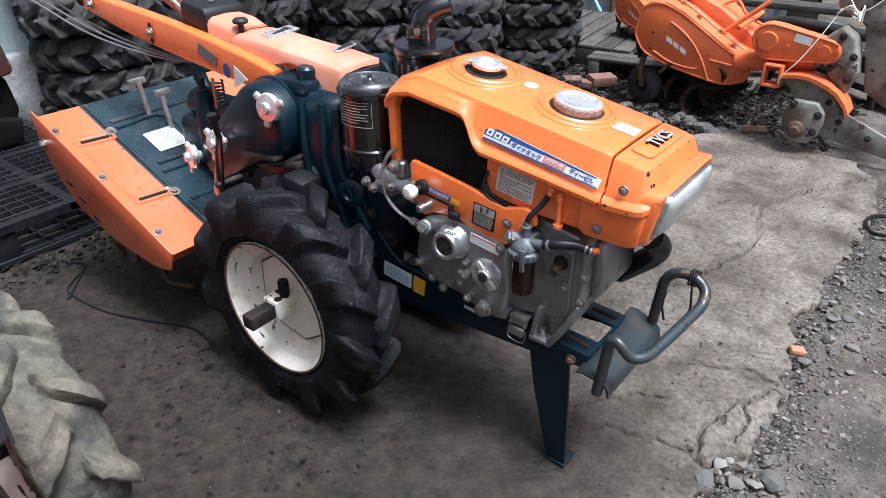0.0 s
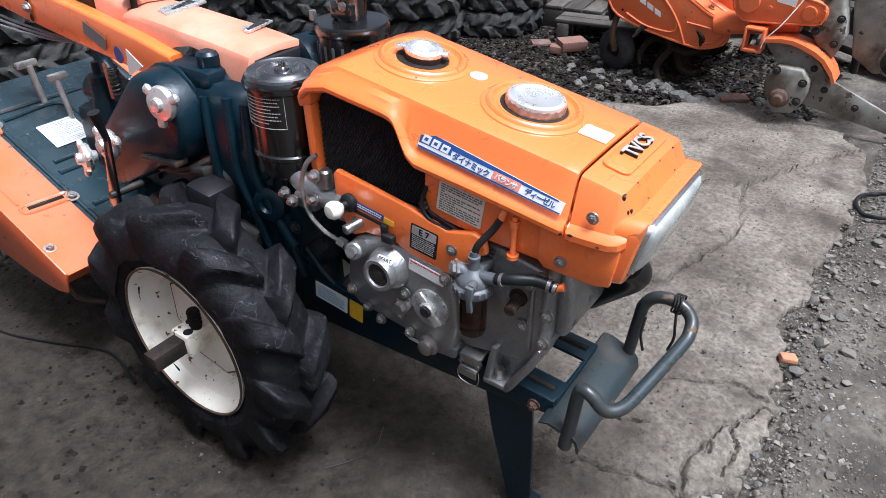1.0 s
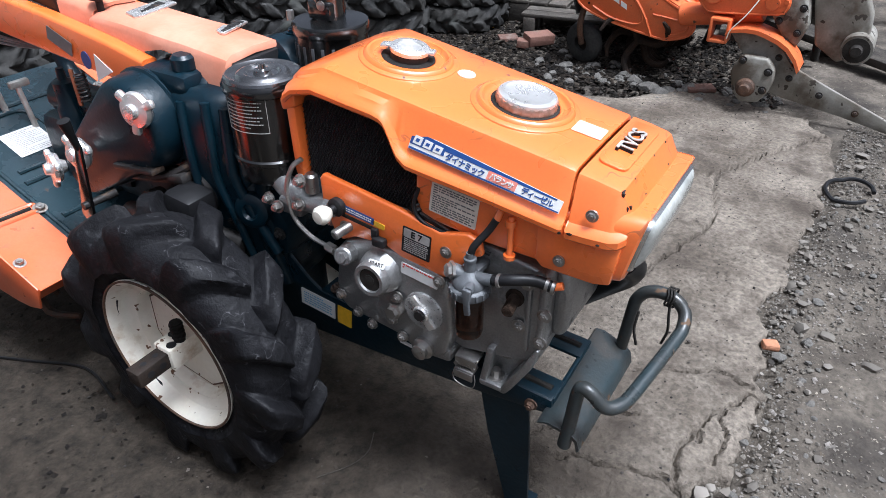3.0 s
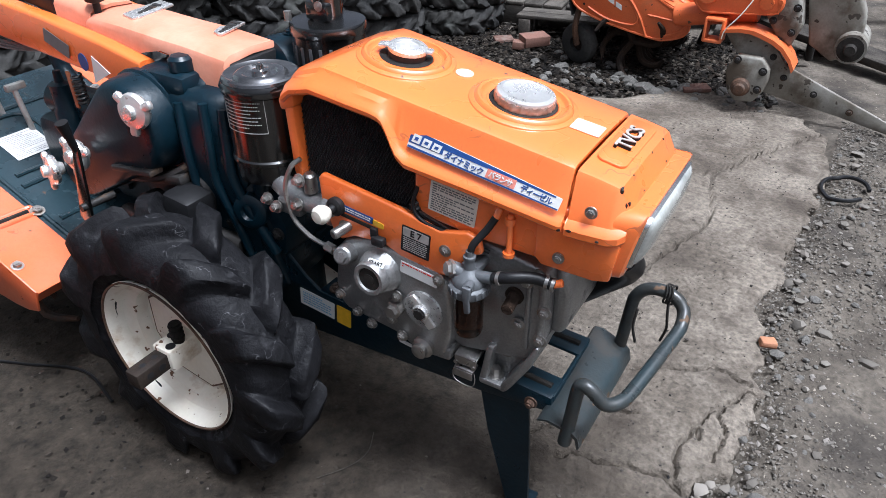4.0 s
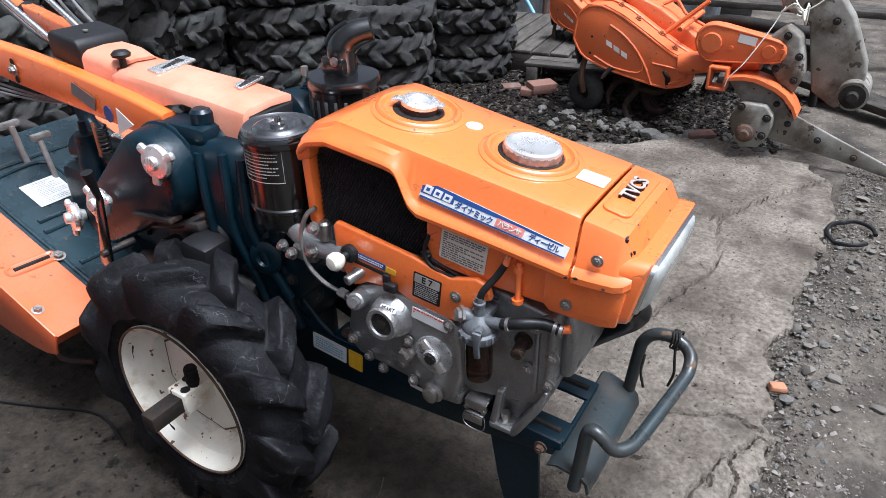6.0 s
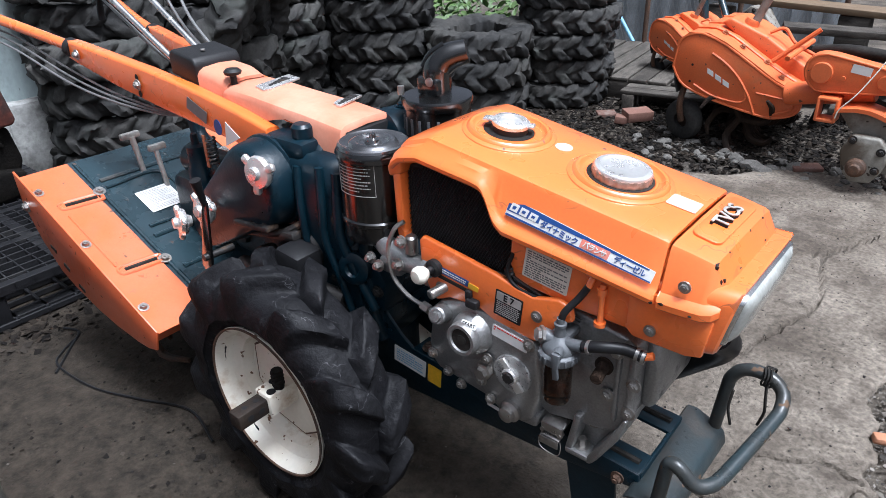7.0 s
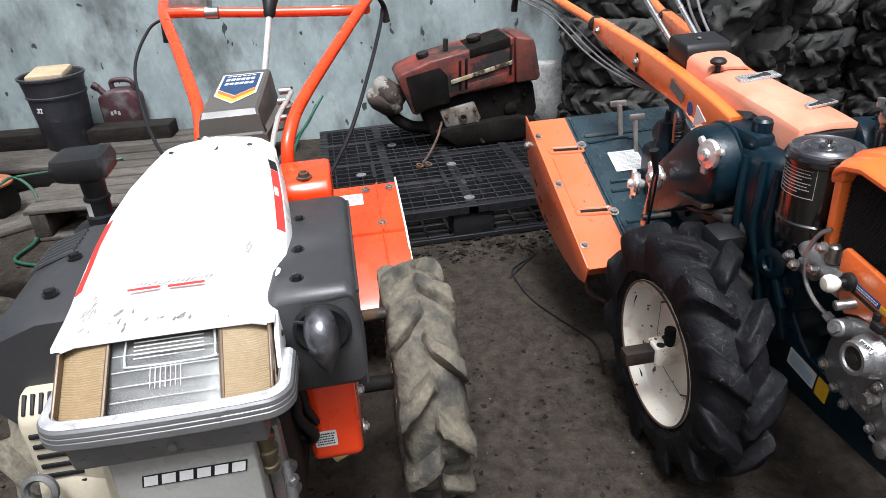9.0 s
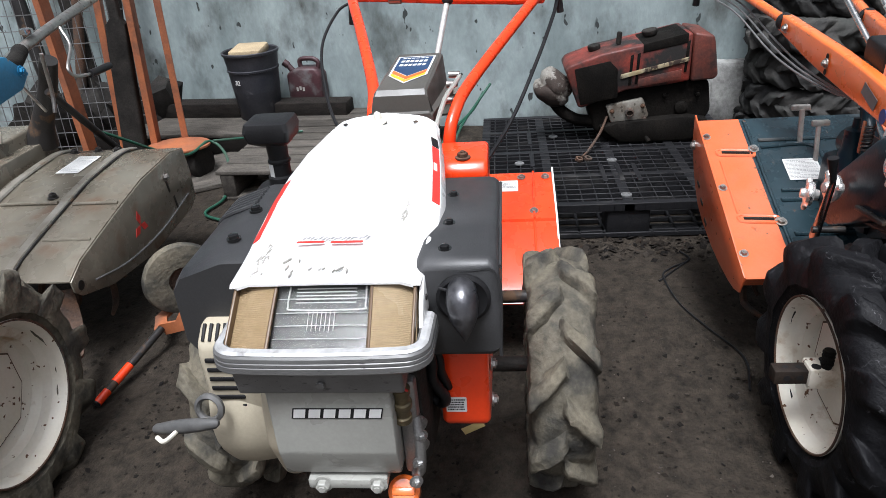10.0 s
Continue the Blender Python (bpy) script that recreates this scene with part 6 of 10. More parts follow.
        loft(b, [[fl[0], fl[1], fl[1] - V(0.02, 0, 0.03), fl[0] - V(0.02, 0, 0.03)], [v + V(0.004, 0, 0) for v in (fl[0], fl[1], fl[1] - V(0.02, 0, 0.03), fl[0] - V(0.02, 0, 0.03))]])
        wing_p = part("side_wing", b, M_WING, tr, "orange side wing of the tiller cover with bolts and slots")
        b = B()
        for x in (-0.88, -0.67, -0.438):
            bolt(b, on(x, s * 0.32, 0.004), N, 0.009, 0.01)
        for x in (-0.82, -0.54):
            bolt(b, on(x, s * 0.195, 0.006), N, 0.011, 0.01)
        bolt(b, (-0.93, s * 0.34, 0.49), (0, s, 0), 0.011, 0.01)
        part("bolts", b, M_STEEL, wing_p)
        b, r = B(), B()
        for x in (-0.8, -0.545):
            q = [on(x - 0.012, s * 0.29, 0.005), on(x - 0.006, s * 0.21, 0.005)]
            e = V(0.0135, 0, -0.0135 * 0.3)
            w_ = (q[1] - q[0]).normalized() * 0.013
            low = N * -0.003
            tube(r, [q[0] - e + low, q[0] - w_ - e * 0.5 + low, q[0] - w_ + e * 0.5 + low, q[0] + e + low, q[1] + e + low, q[1] + w_ + e * 0.5 + low, q[1] + w_ - e * 0.5 + low, q[1] - e + low, q[0] - e + low], 0.0055, 8, 3)
            tube(b, [q[0] + low * 0.4, q[1] + low * 0.4], 0.0052, 6, smooth=False)
        tube(r, [on(-0.775, s * 0.302, 0.003), on(-0.575, s * 0.302, 0.003)], 0.004, 6, smooth=False)
        part("slot_rim", r, M_WING, wing_p)
        for x, z in ((-0.837, 0.393), (-0.784, 0.355), (-0.725, 0.313)):
            box(b, (x, s * 0.3405, z), (0.03, 0.002, 0.012), 0.0008, Matrix.Rotation(0.38, 4, "Y"))
        part("slot", b, M_GUNGE, wing_p)
    # tines and rotor under the cover
    part("rotor_shaft", rod(B(), (-0.66, -0.3, 0.2), (-0.66, 0.3, 0.2), 0.025, 0.025, 14), M_RUSTY, tr, "rusty tiller shaft")
    b = B()
    for i in range(12):
        y = -0.28 + i * 0.051
        a = i * 1.9
        for k in range(2):
            q = a + k * math.pi
            tube(b, [(-0.66 + 0.02 * math.cos(q), y, 0.2 + 0.02 * math.sin(q)), (-0.66 + 0.12 * math.cos(q), y, 0.2 + 0.12 * math.sin(q)), (-0.66 + 0.17 * math.cos(q + 0.5), y + 0.03, 0.2 + 0.17 * math.sin(q + 0.5))], [0.012, 0.012, 0.007], 6, 3)
    part("tiller_rotor", b, M_RUSTY, tr, "rusty curved tine")
    # posts and linkage on the cover
    b = rod(B(), (-0.845, -0.05, 0.5), (-0.865, -0.052, 0.612), 0.008, 0.008, 12)
    box(b, (-0.87, -0.055, 0.617), (0.016, 0.055, 0.018), 0.004)
    part("adjusting_post", b, M_POST, tr, "steel adjusting post with cranked top")
    b = rod(B(), (-0.765, -0.03, 0.47), (-0.79, -0.03, 0.585), 0.007, 0.007, 12)
    box(b, (-0.79, -0.025, 0.592), (0.016, 0.05, 0.018), 0.004)
    part("adjusting_post", b, M_POST, tr, "steel adjusting posts with cranked tops")
    b = lathe(B(), [(0.03, 0.5), (0.03, 0.6), (0.024, 0.61), (0.024, 0.66), (0.01, 0.665), (0.008, 0.69)], (-0.52, -0.06, 0), (0, 0, 1), 20)
    rod(b, (-0.62, -0.02, 0.6), (-0.42, -0.02, 0.6), 0.04, 0.04, 18, 0.01)
    box(b, (-0.5, 0, 0.5), (0.3, 0.16, 0.14), 0.03)
    box(b, (-0.28, 0, 0.5), (0.34, 0.12, 0.2), 0.03)
    tube(b, [(-0.6, 0.05, 0.55), (-0.7, 0.06, 0.62), (-0.72, 0.06, 0.7)], 0.02, 10)
    part("hitch", b, M_GREEN, tr, "dark green hitch between gearbox and tiller")
    b = B()
    pts = [(-0.396 + 0.01 * math.cos(k * 0.9), -0.09 + 0.01 * math.sin(k * 0.9), 0.645 + k * 0.0013) for k in range(52)]
    tube(b, pts, 0.0026, 6, 2)
    part("return_spring", b, M_DARKSTEEL, tr, "dark coil spring")
    part("spring_plate", box(B(), (-0.418, -0.093, 0.675), (0.012, 0.005, 0.08), 0.002), M_RUSTORANGE, tr)
    # clutter of the drive side behind the wheel
    b = B()
    tube(b, [(-0.3, -0.12, 0.43), (-0.2, -0.15, 0.46), (-0.05, -0.14, 0.47), (0.05, -0.12, 0.46)], 0.02, 12)
    lathe(b, [(0.05, 0), (0.055, 0.02), (0.045, 0.03)], (-0.06, -0.1, 0.54), (0, -1, 0.1), 24)
    lathe(b, [(0.03, 0), (0.03, 0.03), (0.015, 0.035)], (-0.16, -0.13, 0.5), (0, -1, 0.1), 18)
    lathe(b, [(0.035, 0), (0.03, 0.04)], (-0.08, -0.08, 0.41), (0, -1, 0.3), 18)
    box(b, (-0.1, -0.13, 0.575), (0.1, 0.05, 0.02), 0.006, Matrix.Rotation(-0.2, 4, "Y"))
    tube(b, [(-0.03, -0.11, 0.62), (-0.1, -0.15, 0.58), (-0.2, -0.16, 0.56)], 0.008, 8)
    part("side_shafts", b, M_DARKSTEEL, tr, "oily shafts and bosses beside the gearbox")
    # chassis rails, bumper and stand
    for s in (-1, 1):
        b = prism(B(), [(0.05, 0.475), (0.075, 0.478), (0.12, 0.455), (0.17, 0.405), (0.2, 0.385), (0.42, 0.366), (0.69, 0.35), (0.692, 0.318), (0.55, 0.3), (0.3, 0.285), (0.13, 0.275), (0.06, 0.3), (0.04, 0.4)], "y", *sorted((s * 0.088, s * 0.08)), 0.002)
        prism(b, [(0.2, 0.386), (0.42, 0.367), (0.69, 0.351), (0.69, 0.344), (0.42, 0.36), (0.2, 0.379)], "y", *sorted((s * 0.086, s * 0.035)), 0.002)
        rl = part("chassis_rail", b, M_GREEN, tr, "dark green pressed chassis rail")
        b = B()
        for x0, x1 in ((0.625, 0.68), (0.47, 0.53)):
            z0 = 0.3665 - 0.0585 * (x0 - 0.42) + 0.0008
            tube(b, [(x0, s * 0.062, z0), (x1, s * 0.062, z0 - 0.0033)], 0.006, 8, smooth=False)
        part("slot", b, M_GUNGE, rl)
        b = B()
        bolt(b, (0.09, s * 0.088, 0.44), (0, s, 0), 0.01, 0.008)
        bolt(b, (0.23, s * 0.07, 0.39), (0, 0, 1), 0.01, 0.01)
        bolt(b, (0.655, s * 0.089, 0.325), (0, s, 0), 0.008, 0.01)
        part("bolts", b, M_RUSTY, rl)
        if s < 0:
            lm = face((0.215, -0.0885, 0.352), (0, -1, 0), (0.05, 0, 1))
            wl = decal("label_plate", 0.085, 0.04, face((0.192, -0.0885, 0.352), (0, -1, 0), (0.1, 0, 1)), M_PAPER, rl, "scuffed white label")
            part("small_print", print_lines(B(), face((0.192, -0.0885, 0.352), (0, -1, 0), (0.1, 0, 1)), 0.07, 0.03, 5, 31), M_LIGHTBLUE, wl)
            decal("yellow_label", 0.034, 0.044, face((0.257, -0.0885, 0.345), (0, -1, 0), (0.1, 0, 1)), M_YELLOW, rl, "yellow warning label")
            decal("sticker", 0.03, 0.008, face((0.402, -0.089, 0.343), (0, -1, 0), (0.1, 0, 1)), M_PAPER, rl)
    b = box(B(), (0.545, -0.108, 0.40), (0.042, 0.026, 0.006), 0.0015, Matrix.Rotation(0.25, 4, "X"))
    box(b, (0.545, -0.12, 0.391), (0.042, 0.005, 0.018), 0.0015)
    box(b, (0.543, -0.118, 0.374), (0.036, 0.012, 0.005), 0.0015, Matrix.Rotation(0.3, 4, "X"))
    box(b, (0.543, -0.126, 0.366), (0.036, 0.004, 0.016), 0.0015)
    for x in (0.527, 0.561):
        rod(b, (x, -0.112, 0.384), (x, -0.124, 0.384), 0.004, 0.004, 8)
    tube(b, [(0.525, -0.12, 0.375), (0.523, -0.126, 0.36), (0.532, -0.128, 0.348), (0.56, -0.128, 0.346), (0.566, -0.126, 0.36), (0.562, -0.122, 0.372)], 0.0009, 6, 4)
    part("latch", b, M_STEEL, tr, "spring wire latch on the rail")
    b = B()
    box(b, (0.688, 0, 0.332), (0.007, 0.16, 0.034), 0.002)
    box(b, (0.5, 0, 0.33), (0.03, 0.16, 0.02), 0.003)
    box(b, (0.3, 0, 0.33), (0.05, 0.16, 0.03), 0.003)
    part("cross_member", b, M_GREEN, tr)
    # bumper: a bent plate across both rails and a tube loop standing on it
    near = [V(0.684, -0.122, 0.331), V(0.70, -0.122, 0.337), V(0.742, -0.122, 0.33), V(0.752, -0.122, 0.322), V(0.757, -0.122, 0.302)]
    far = [V(0.684, 0.13, 0.347), V(0.70, 0.13, 0.348), V(0.745, 0.13, 0.33), V(0.754, 0.13, 0.32), V(0.759, 0.13, 0.298)]
    secs = []
    for k in (0.0, 0.33, 0.66, 1.0):
        line = [a.lerp(b, k) for a, b in zip(near, far)]
        secs.append(line + [v - V(0.004, 0, 0.005) for v in line[::-1]])
    part("bumper_plate", loft(B(), secs), M_BUMPER, tr, "bent painted bumper plate with rusty edges")
    b = tube(B(), [(0.729, -0.115, 0.296), (0.735, -0.115, 0.36), (0.740, -0.115, 0.418), (0.747, -0.115, 0.434), (0.762, -0.116, 0.43), (0.783, -0.113, 0.411), (0.8, -0.096, 0.407), (0.811, -0.06, 0.41), (0.834, 0.07, 0.43), (0.837, 0.1, 0.44), (0.831, 0.12, 0.454), (0.812, 0.127, 0.468),
                   (0.785, 0.127, 0.473), (0.762, 0.126, 0.465), (0.748, 0.125, 0.445), (0.744, 0.125, 0.42), (0.735, 0.125, 0.315)], 0.0112, 18, 6)
    bmp = part("bumper", b, M_BUMPER, tr, "dark grey-green bent tube front bumper, rubbed brown")
    b = B()
    for k in range(3):
        x = 0.799 + 0.005 * k
        tube(b, [(x + 0.002 * math.sin(3 * t), 0.1265 + 0.0165 * math.cos(t), 0.4705 + 0.0165 * math.sin(t)) for t in np.linspace(0, 6.2, 12)], 0.002, 5, 2)
    tube(b, [(0.806, 0.112, 0.468), (0.809, 0.11, 0.44), (0.812, 0.11, 0.41), (0.806, 0.11, 0.38)], 0.0026, 5)
    tube(b, [(0.758, 0.112, 0.43), (0.757, 0.106, 0.395), (0.765, 0.108, 0.36)], 0.0026, 5)
    part("wire_wrap", b, M_GUNGE, bmp, "black wire wound round the tube")
    bm = loft(B(), [[V(x, y + cy, z) for x, y in ((cx - w, -d), (cx + w, -d), (cx + w, -d + 0.006), (cx - w + 0.006, -d + 0.006), (cx - w + 0.006, d), (cx - w, d))] for cx, cy, w, d, z in ((0.6, -0.005, 0.048, 0.075, 0.31), (0.612, -0.018, 0.042, 0.06, 0.2), (0.634, -0.044, 0.024, 0.026, 0.02), (0.636, -0.046, 0.022, 0.022, 0.0))])
    st = part("stand", bm, M_GREEN, tr, "tapered dark green prop stand")
    b = box(B(), (0.636, -0.046, 0.005), (0.05, 0.054, 0.008), 0.003)
    part("foot", b, M_GREEN, st)


build_tractor_rear(tractor)


# ---- the white and red walking tractor ----
def build_second():
    tr = thing("walking_tractor", "walking tractor with white hood, big amber-edged headlamp and red tiller cover", "walking tractor")
    def sec(x, zb, zt, w, ch=0.03):
        half = [(w, zb), (w + 0.001, zt - ch * 1.3), (w - 0.006, zt - ch * 0.75), (w - ch, zt - 0.006), (w - ch - 0.02, zt), (0, zt + float(np.interp(x, [0.33, 0.42], [0.008, 0.001])))]
        out = [(-y, z) for y, z in half] + [(y, z) for y, z in half[-2::-1]]
        inn = [(y * 0.97, z - (0.004 if abs(y) < w - 0.002 else 0)) for y, z in out[::-1]]
        return [V(x, y, z) for y, z in out + inn]
    ls = [sec(-0.152, 0.77, 0.822, 0.098, 0.02), sec(-0.145, 0.765, 0.834, 0.108, 0.022)]
    for k in range(3):  # louvre steps at the back
        x = -0.132 + k * 0.03
        ls += [sec(x, 0.77, 0.843 + 0.001 * k, 0.112 + 0.003 * k, 0.024), sec(x + 0.02, 0.77, 0.844 + 0.001 * k, 0.114 + 0.003 * k, 0.024), sec(x + 0.024, 0.77, 0.848 + 0.001 * k, 0.115 + 0.003 * k, 0.024)]
    ls += [sec(-0.02, 0.76, 0.852, 0.126), sec(0.05, 0.745, 0.85, 0.136), sec(0.15, 0.725, 0.841, 0.146), sec(0.25, 0.71, 0.825, 0.153), sec(0.33, 0.705, 0.806, 0.155), sec(0.36, 0.705, 0.798, 0.153), sec(0.40, 0.735, 0.787, 0.146, 0.016), sec(0.452, 0.767, 0.777, 0.142, 0.007), sec(0.458, 0.764, 0.771, 0.141, 0.005)]
    hood = part("hood", loft(B(), ls), M_WHITE, tr, "white engine hood with scuffed front edge", 26)
    b = lathe(B(), [(0.014, 0), (0.014, 0.0015)], (-0.03, 0.005, 0.859), (0, 0, 1), 20)
    part("hole", b, M_INK, hood)
    b = B()
    lathe(b, [(0.013, 0), (0.016, 0.004), (0.014, 0.008), (0.009, 0.012), (0.007, 0.022), (0.003, 0.026)], (-0.03, 0.005, 0.859), (0.25, -0.2, 1), 16)
    part("plug", b, M_IVORY, hood, "yellowed plastic plug standing in the hood's hole")
    b = B()
    for x, y in ((-0.045, -0.07), (-0.045, 0.075), (0.44, 0.095)):
        lathe(b, [(0.005, 0), (0.005, 0.002), (0.003, 0.003)], (x, y, 0.8535 if x < 0 else 0.7755), (0.05, 0, 1), 10)
    part("screw", b, M_DARKSTEEL, hood)
    # stripes down both flanks
    for s in (-1, 1):
        def strip(name, x0, x1, v0, v1, material):
            q = []
            for x in np.linspace(x0, x1, 7):
                w = np.interp(x, [-0.02, 0.05, 0.15, 0.25, 0.33, 0.36], [0.126, 0.136, 0.146, 0.153, 0.155, 0.153])
                zt = np.interp(x, [-0.02, 0.05, 0.15, 0.25, 0.33, 0.36], [0.852, 0.85, 0.841, 0.825, 0.806, 0.798])
                a, e = V(x, s * (w - 0.006), zt - 0.0225), V(x, s * (w - 0.03), zt - 0.006)
                n = V(0, s * 0.57, 0.82) * 0.0016
                q.append([a.lerp(e, v0) + n, a.lerp(e, v1) + n, a.lerp(e, v1) - n, a.lerp(e, v0) - n])
            part(name, loft(B(), q), material, hood)
        strip("red_stripe", 0.06 if s > 0 else 0.18, 0.26 if s > 0 else 0.345, 0.1, 0.6, M_REDINK)
        if s > 0:
            strip("white_gap", 0.13, 0.16, 0.3, 0.55, M_PAPER)
            strip("black_stripe", 0.01, 0.055, 0.1, 0.6, M_INK)
    dm = face((0.378, -0.004, 0.8022), (0.22, 0, 1), (-1, 0, 0.22)) @ Matrix.Diagonal((0.84, 0.8, 0.7, 1))
    dc = decal("decal_strip", 0.052, 0.006, dm @ Matrix.Translation((-0.036, -0.007, 0)), M_REDINK, hood, "worn red underline of the model decal")
    decal("decal_strip", 0.06, 0.006, dm @ Matrix.Translation((0.032, -0.009, 0)), M_REDINK, hood, "worn red underline of the model decal")
    q, rn = B(), random.Random(5)
    for k in range(17):
        x0 = -0.064 + k * 0.0075
        h = rn.uniform(0.003, 0.009)
        z0 = rn.uniform(-0.002, 0.002)
        merge(q, prism(B(), [(x0, z0), (x0 + 0.0045, z0), (x0 + 0.0045 + h * 0.7, z0 + h), (x0 + h * 0.7, z0 + h)], "z", 0, 0.0012))
    bmesh.ops.transform(q, matrix=dm, verts=q.verts)
    tagged(part("worn_print", q, M_FADEDGREY, dc), kind="stuff")
    # big lamp: a sloping lens in three fields
    def lp(u, v, d=0.0):
        """u across from -1 to 1, v from the top 0 to the bottom 1, d out from the lens."""
        w = 0.135 + 0.004 * v
        bow = 0.012 * (1 - abs(u) ** 3)
        n = V(0.62, 0, 0.78)
        return V(0.455 + 0.092 * v - (0.05 * max(0, abs(u) - 0.8)), u * w, 0.772 - 0.062 * v) + n * (d + bow - 0.012)
    def panel(u0, u1, v0, v1, d0, d1, nu=6, nv=2):
        q = B()
        top = [[q.verts.new(lp(u0 + (u1 - u0) * i / nu, v0 + (v1 - v0) * j / nv, d1)) for i in range(nu + 1)] for j in range(nv + 1)]
        bot = [[q.verts.new(lp(u0 + (u1 - u0) * i / nu, v0 + (v1 - v0) * j / nv, d0)) for i in range(nu + 1)] for j in range(nv + 1)]
        for j in range(nv):
            for i in range(nu):
                q.faces.new((top[j][i], top[j][i + 1], top[j + 1][i + 1], top[j + 1][i]))
                q.faces.new((bot[j + 1][i], bot[j + 1][i + 1], bot[j][i + 1], bot[j][i]))
        for j in range(nv):
            q.faces.new((top[j][0], top[j + 1][0], bot[j + 1][0], bot[j][0]))
            q.faces.new((top[j + 1][nu], top[j][nu], bot[j][nu], bot[j + 1][nu]))
        for i in range(nu):
            q.faces.new((top[0][i + 1], top[0][i], bot[0][i], bot[0][i + 1]))
            q.faces.new((top[nv][i], top[nv][i + 1], bot[nv][i + 1], bot[nv][i]))
        return q
    lamp = part("headlamp", panel(-1.0, 1.0, -0.1, 1.1, -0.05, -0.026, 12, 3), M_SILVERPL, tr, "wide sloping headlamp with clear middle and yellowed ribbed ends")
    part("reflector", panel(-0.52, 0.5, -0.08, 1.08, -0.025, -0.018, 10, 4), M_LAMPGREY, lamp)
    b = B()
    for v in (0.2, 0.4, 0.58, 0.76, 0.9):
        tube(b, [lp(u, v, -0.013) for u in np.linspace(-0.5, 0.48, 9)], 0.0008, 5, 2)
    for u in np.linspace(-0.14, 0.14, 7):
        tube(b, [lp(u, v, -0.012) for v in np.linspace(0.36, 0.66, 4)], 0.0007, 5, 2)
    for v in (0.06, 0.11, 0.16, 0.21, 0.26):
        tube(b, [lp(u, v, -0.012) for u in np.linspace(-0.3, 0.36, 7)], 0.0009, 5, 2)
    tube(b, [lp(-0.38, 0.03, -0.012), lp(-0.38, 0.3, -0.012), lp(-0.3, 0.36, -0.012), lp(0.4, 0.36, -0.012), lp(0.46, 0.3, -0.012), lp(0.46, 0.03, -0.012)], 0.0014, 5, 5)
    part("lens_rib", b, M_PAPER, lamp)
    part("lens", panel(-0.52, 0.5, -0.1, 1.1, -0.01, -0.006, 10, 4), M_LENS, lamp, "clear plastic lens")
    def fluted(u0, u1, n=40, nu=8):
        q = B()
        rows = [[lp(u0 + (u1 - u0) * i / nu, -0.1 + 1.2 * j / (2 * n), -0.0055 - 0.0007 * (j % 2)) for i in range(nu + 1)] for j in range(2 * n + 1)]
        return loft(q, [r + [lp(u1, -0.1 + 1.2 * j / (2 * n), -0.02), lp(u0, -0.1 + 1.2 * j / (2 * n), -0.02)] for j, r in enumerate(rows)])
    for u0, u1 in ((-1.0, -0.54), (0.53, 1.0)):
        part("side_lens", fluted(u0, u1), M_TANLENS, lamp, "yellowed ribbed plastic end of the lamp", 5)
    for u in (-0.535, 0.525):
        part("divider", tube(B(), [lp(u, v, -0.007) for v in np.linspace(0, 1, 5)], 0.003, 8, 3), M_AMBERRIM, lamp, "brown seam between the lens fields")
    for y in (-0.137, 0.1315):
        part("cheek", prism(B(), [(0.43, 0.762), (0.455, 0.762), (0.543, 0.704), (0.43, 0.704)], "y", y, y + 0.005, 0.002), M_AMBERRIM, lamp, "brown yellowed side of the lamp")
    # moulded band round the lamp's foot, with a pale top ledge and two grooves
    def band(prof, zc):
        R, hw, c = 0.032, 0.149, 0.003
        plan = [(0.452, -hw - 0.006)] + [(0.52 + R * math.sin(a) * 1.02, -hw + R - R * math.cos(a) - 0.004 * math.cos(a)) for a in np.linspace(0.0, math.pi / 2, 8)]
        plan += [(0.5535 + 0.003 * math.cos(t * math.pi / 2), t * (hw - R)) for t in np.linspace(-0.8, 0.8, 7)]
        plan += [(x, -y) for x, y in plan[8::-1]]
        n = len(plan)
        rings = []
        for i, (x, y) in enumerate(plan):
            a, e = plan[max(0, i - 1)], plan[min(n - 1, i + 1)]
            d = V(e[1] - a[1], a[0] - e[0], 0).normalized()
            rings.append([V(x, y + c, zc) + d * o + V(0, 0, z) for o, z in prof])
        return loft(B(), rings)
    part("bumper_band", band([(-0.016, 0.0), (0.001, -0.001), (0.004, -0.004), (0.0045, -0.0095), (0.0032, -0.0105), (0.005, -0.0118), (0.0052, -0.0165), (0.0038, -0.0175), (0.0055, -0.0188), (0.0055, -0.028), (0.002, -0.032), (-0.016, -0.032)], 0.7135), M_SILVERPL, tr, "scratched silver-grey plastic bumper band", 30)
    part("band_ledge", band([(-0.012, 0.0035), (-0.003, 0.003), (0.0008, 0.0), (0.0008, -0.0005), (-0.012, -0.0005)], 0.7136), M_SILVERTOP, tr, "pale ledge along the top of the bumper band", 30)
    sp = part("side_panel", prism(B(), [(0.2, 0.76), (0.36, 0.79), (0.42, 0.775), (0.47, 0.742), (0.492, 0.712), (0.2, 0.7)], "y", 0.139, 0.146, 0.002), M_WHITE, tr, "white side panel behind the lamp")
    part("screw", lathe(B(), [(0.005, 0), (0.005, 0.002), (0.003, 0.003)], (0.445, 0.1462, 0.737), (0, 1, 0), 10), M_DARKSTEEL, sp)
    # paint rubbed off at the hood's front corners
    rn = random.Random(77)
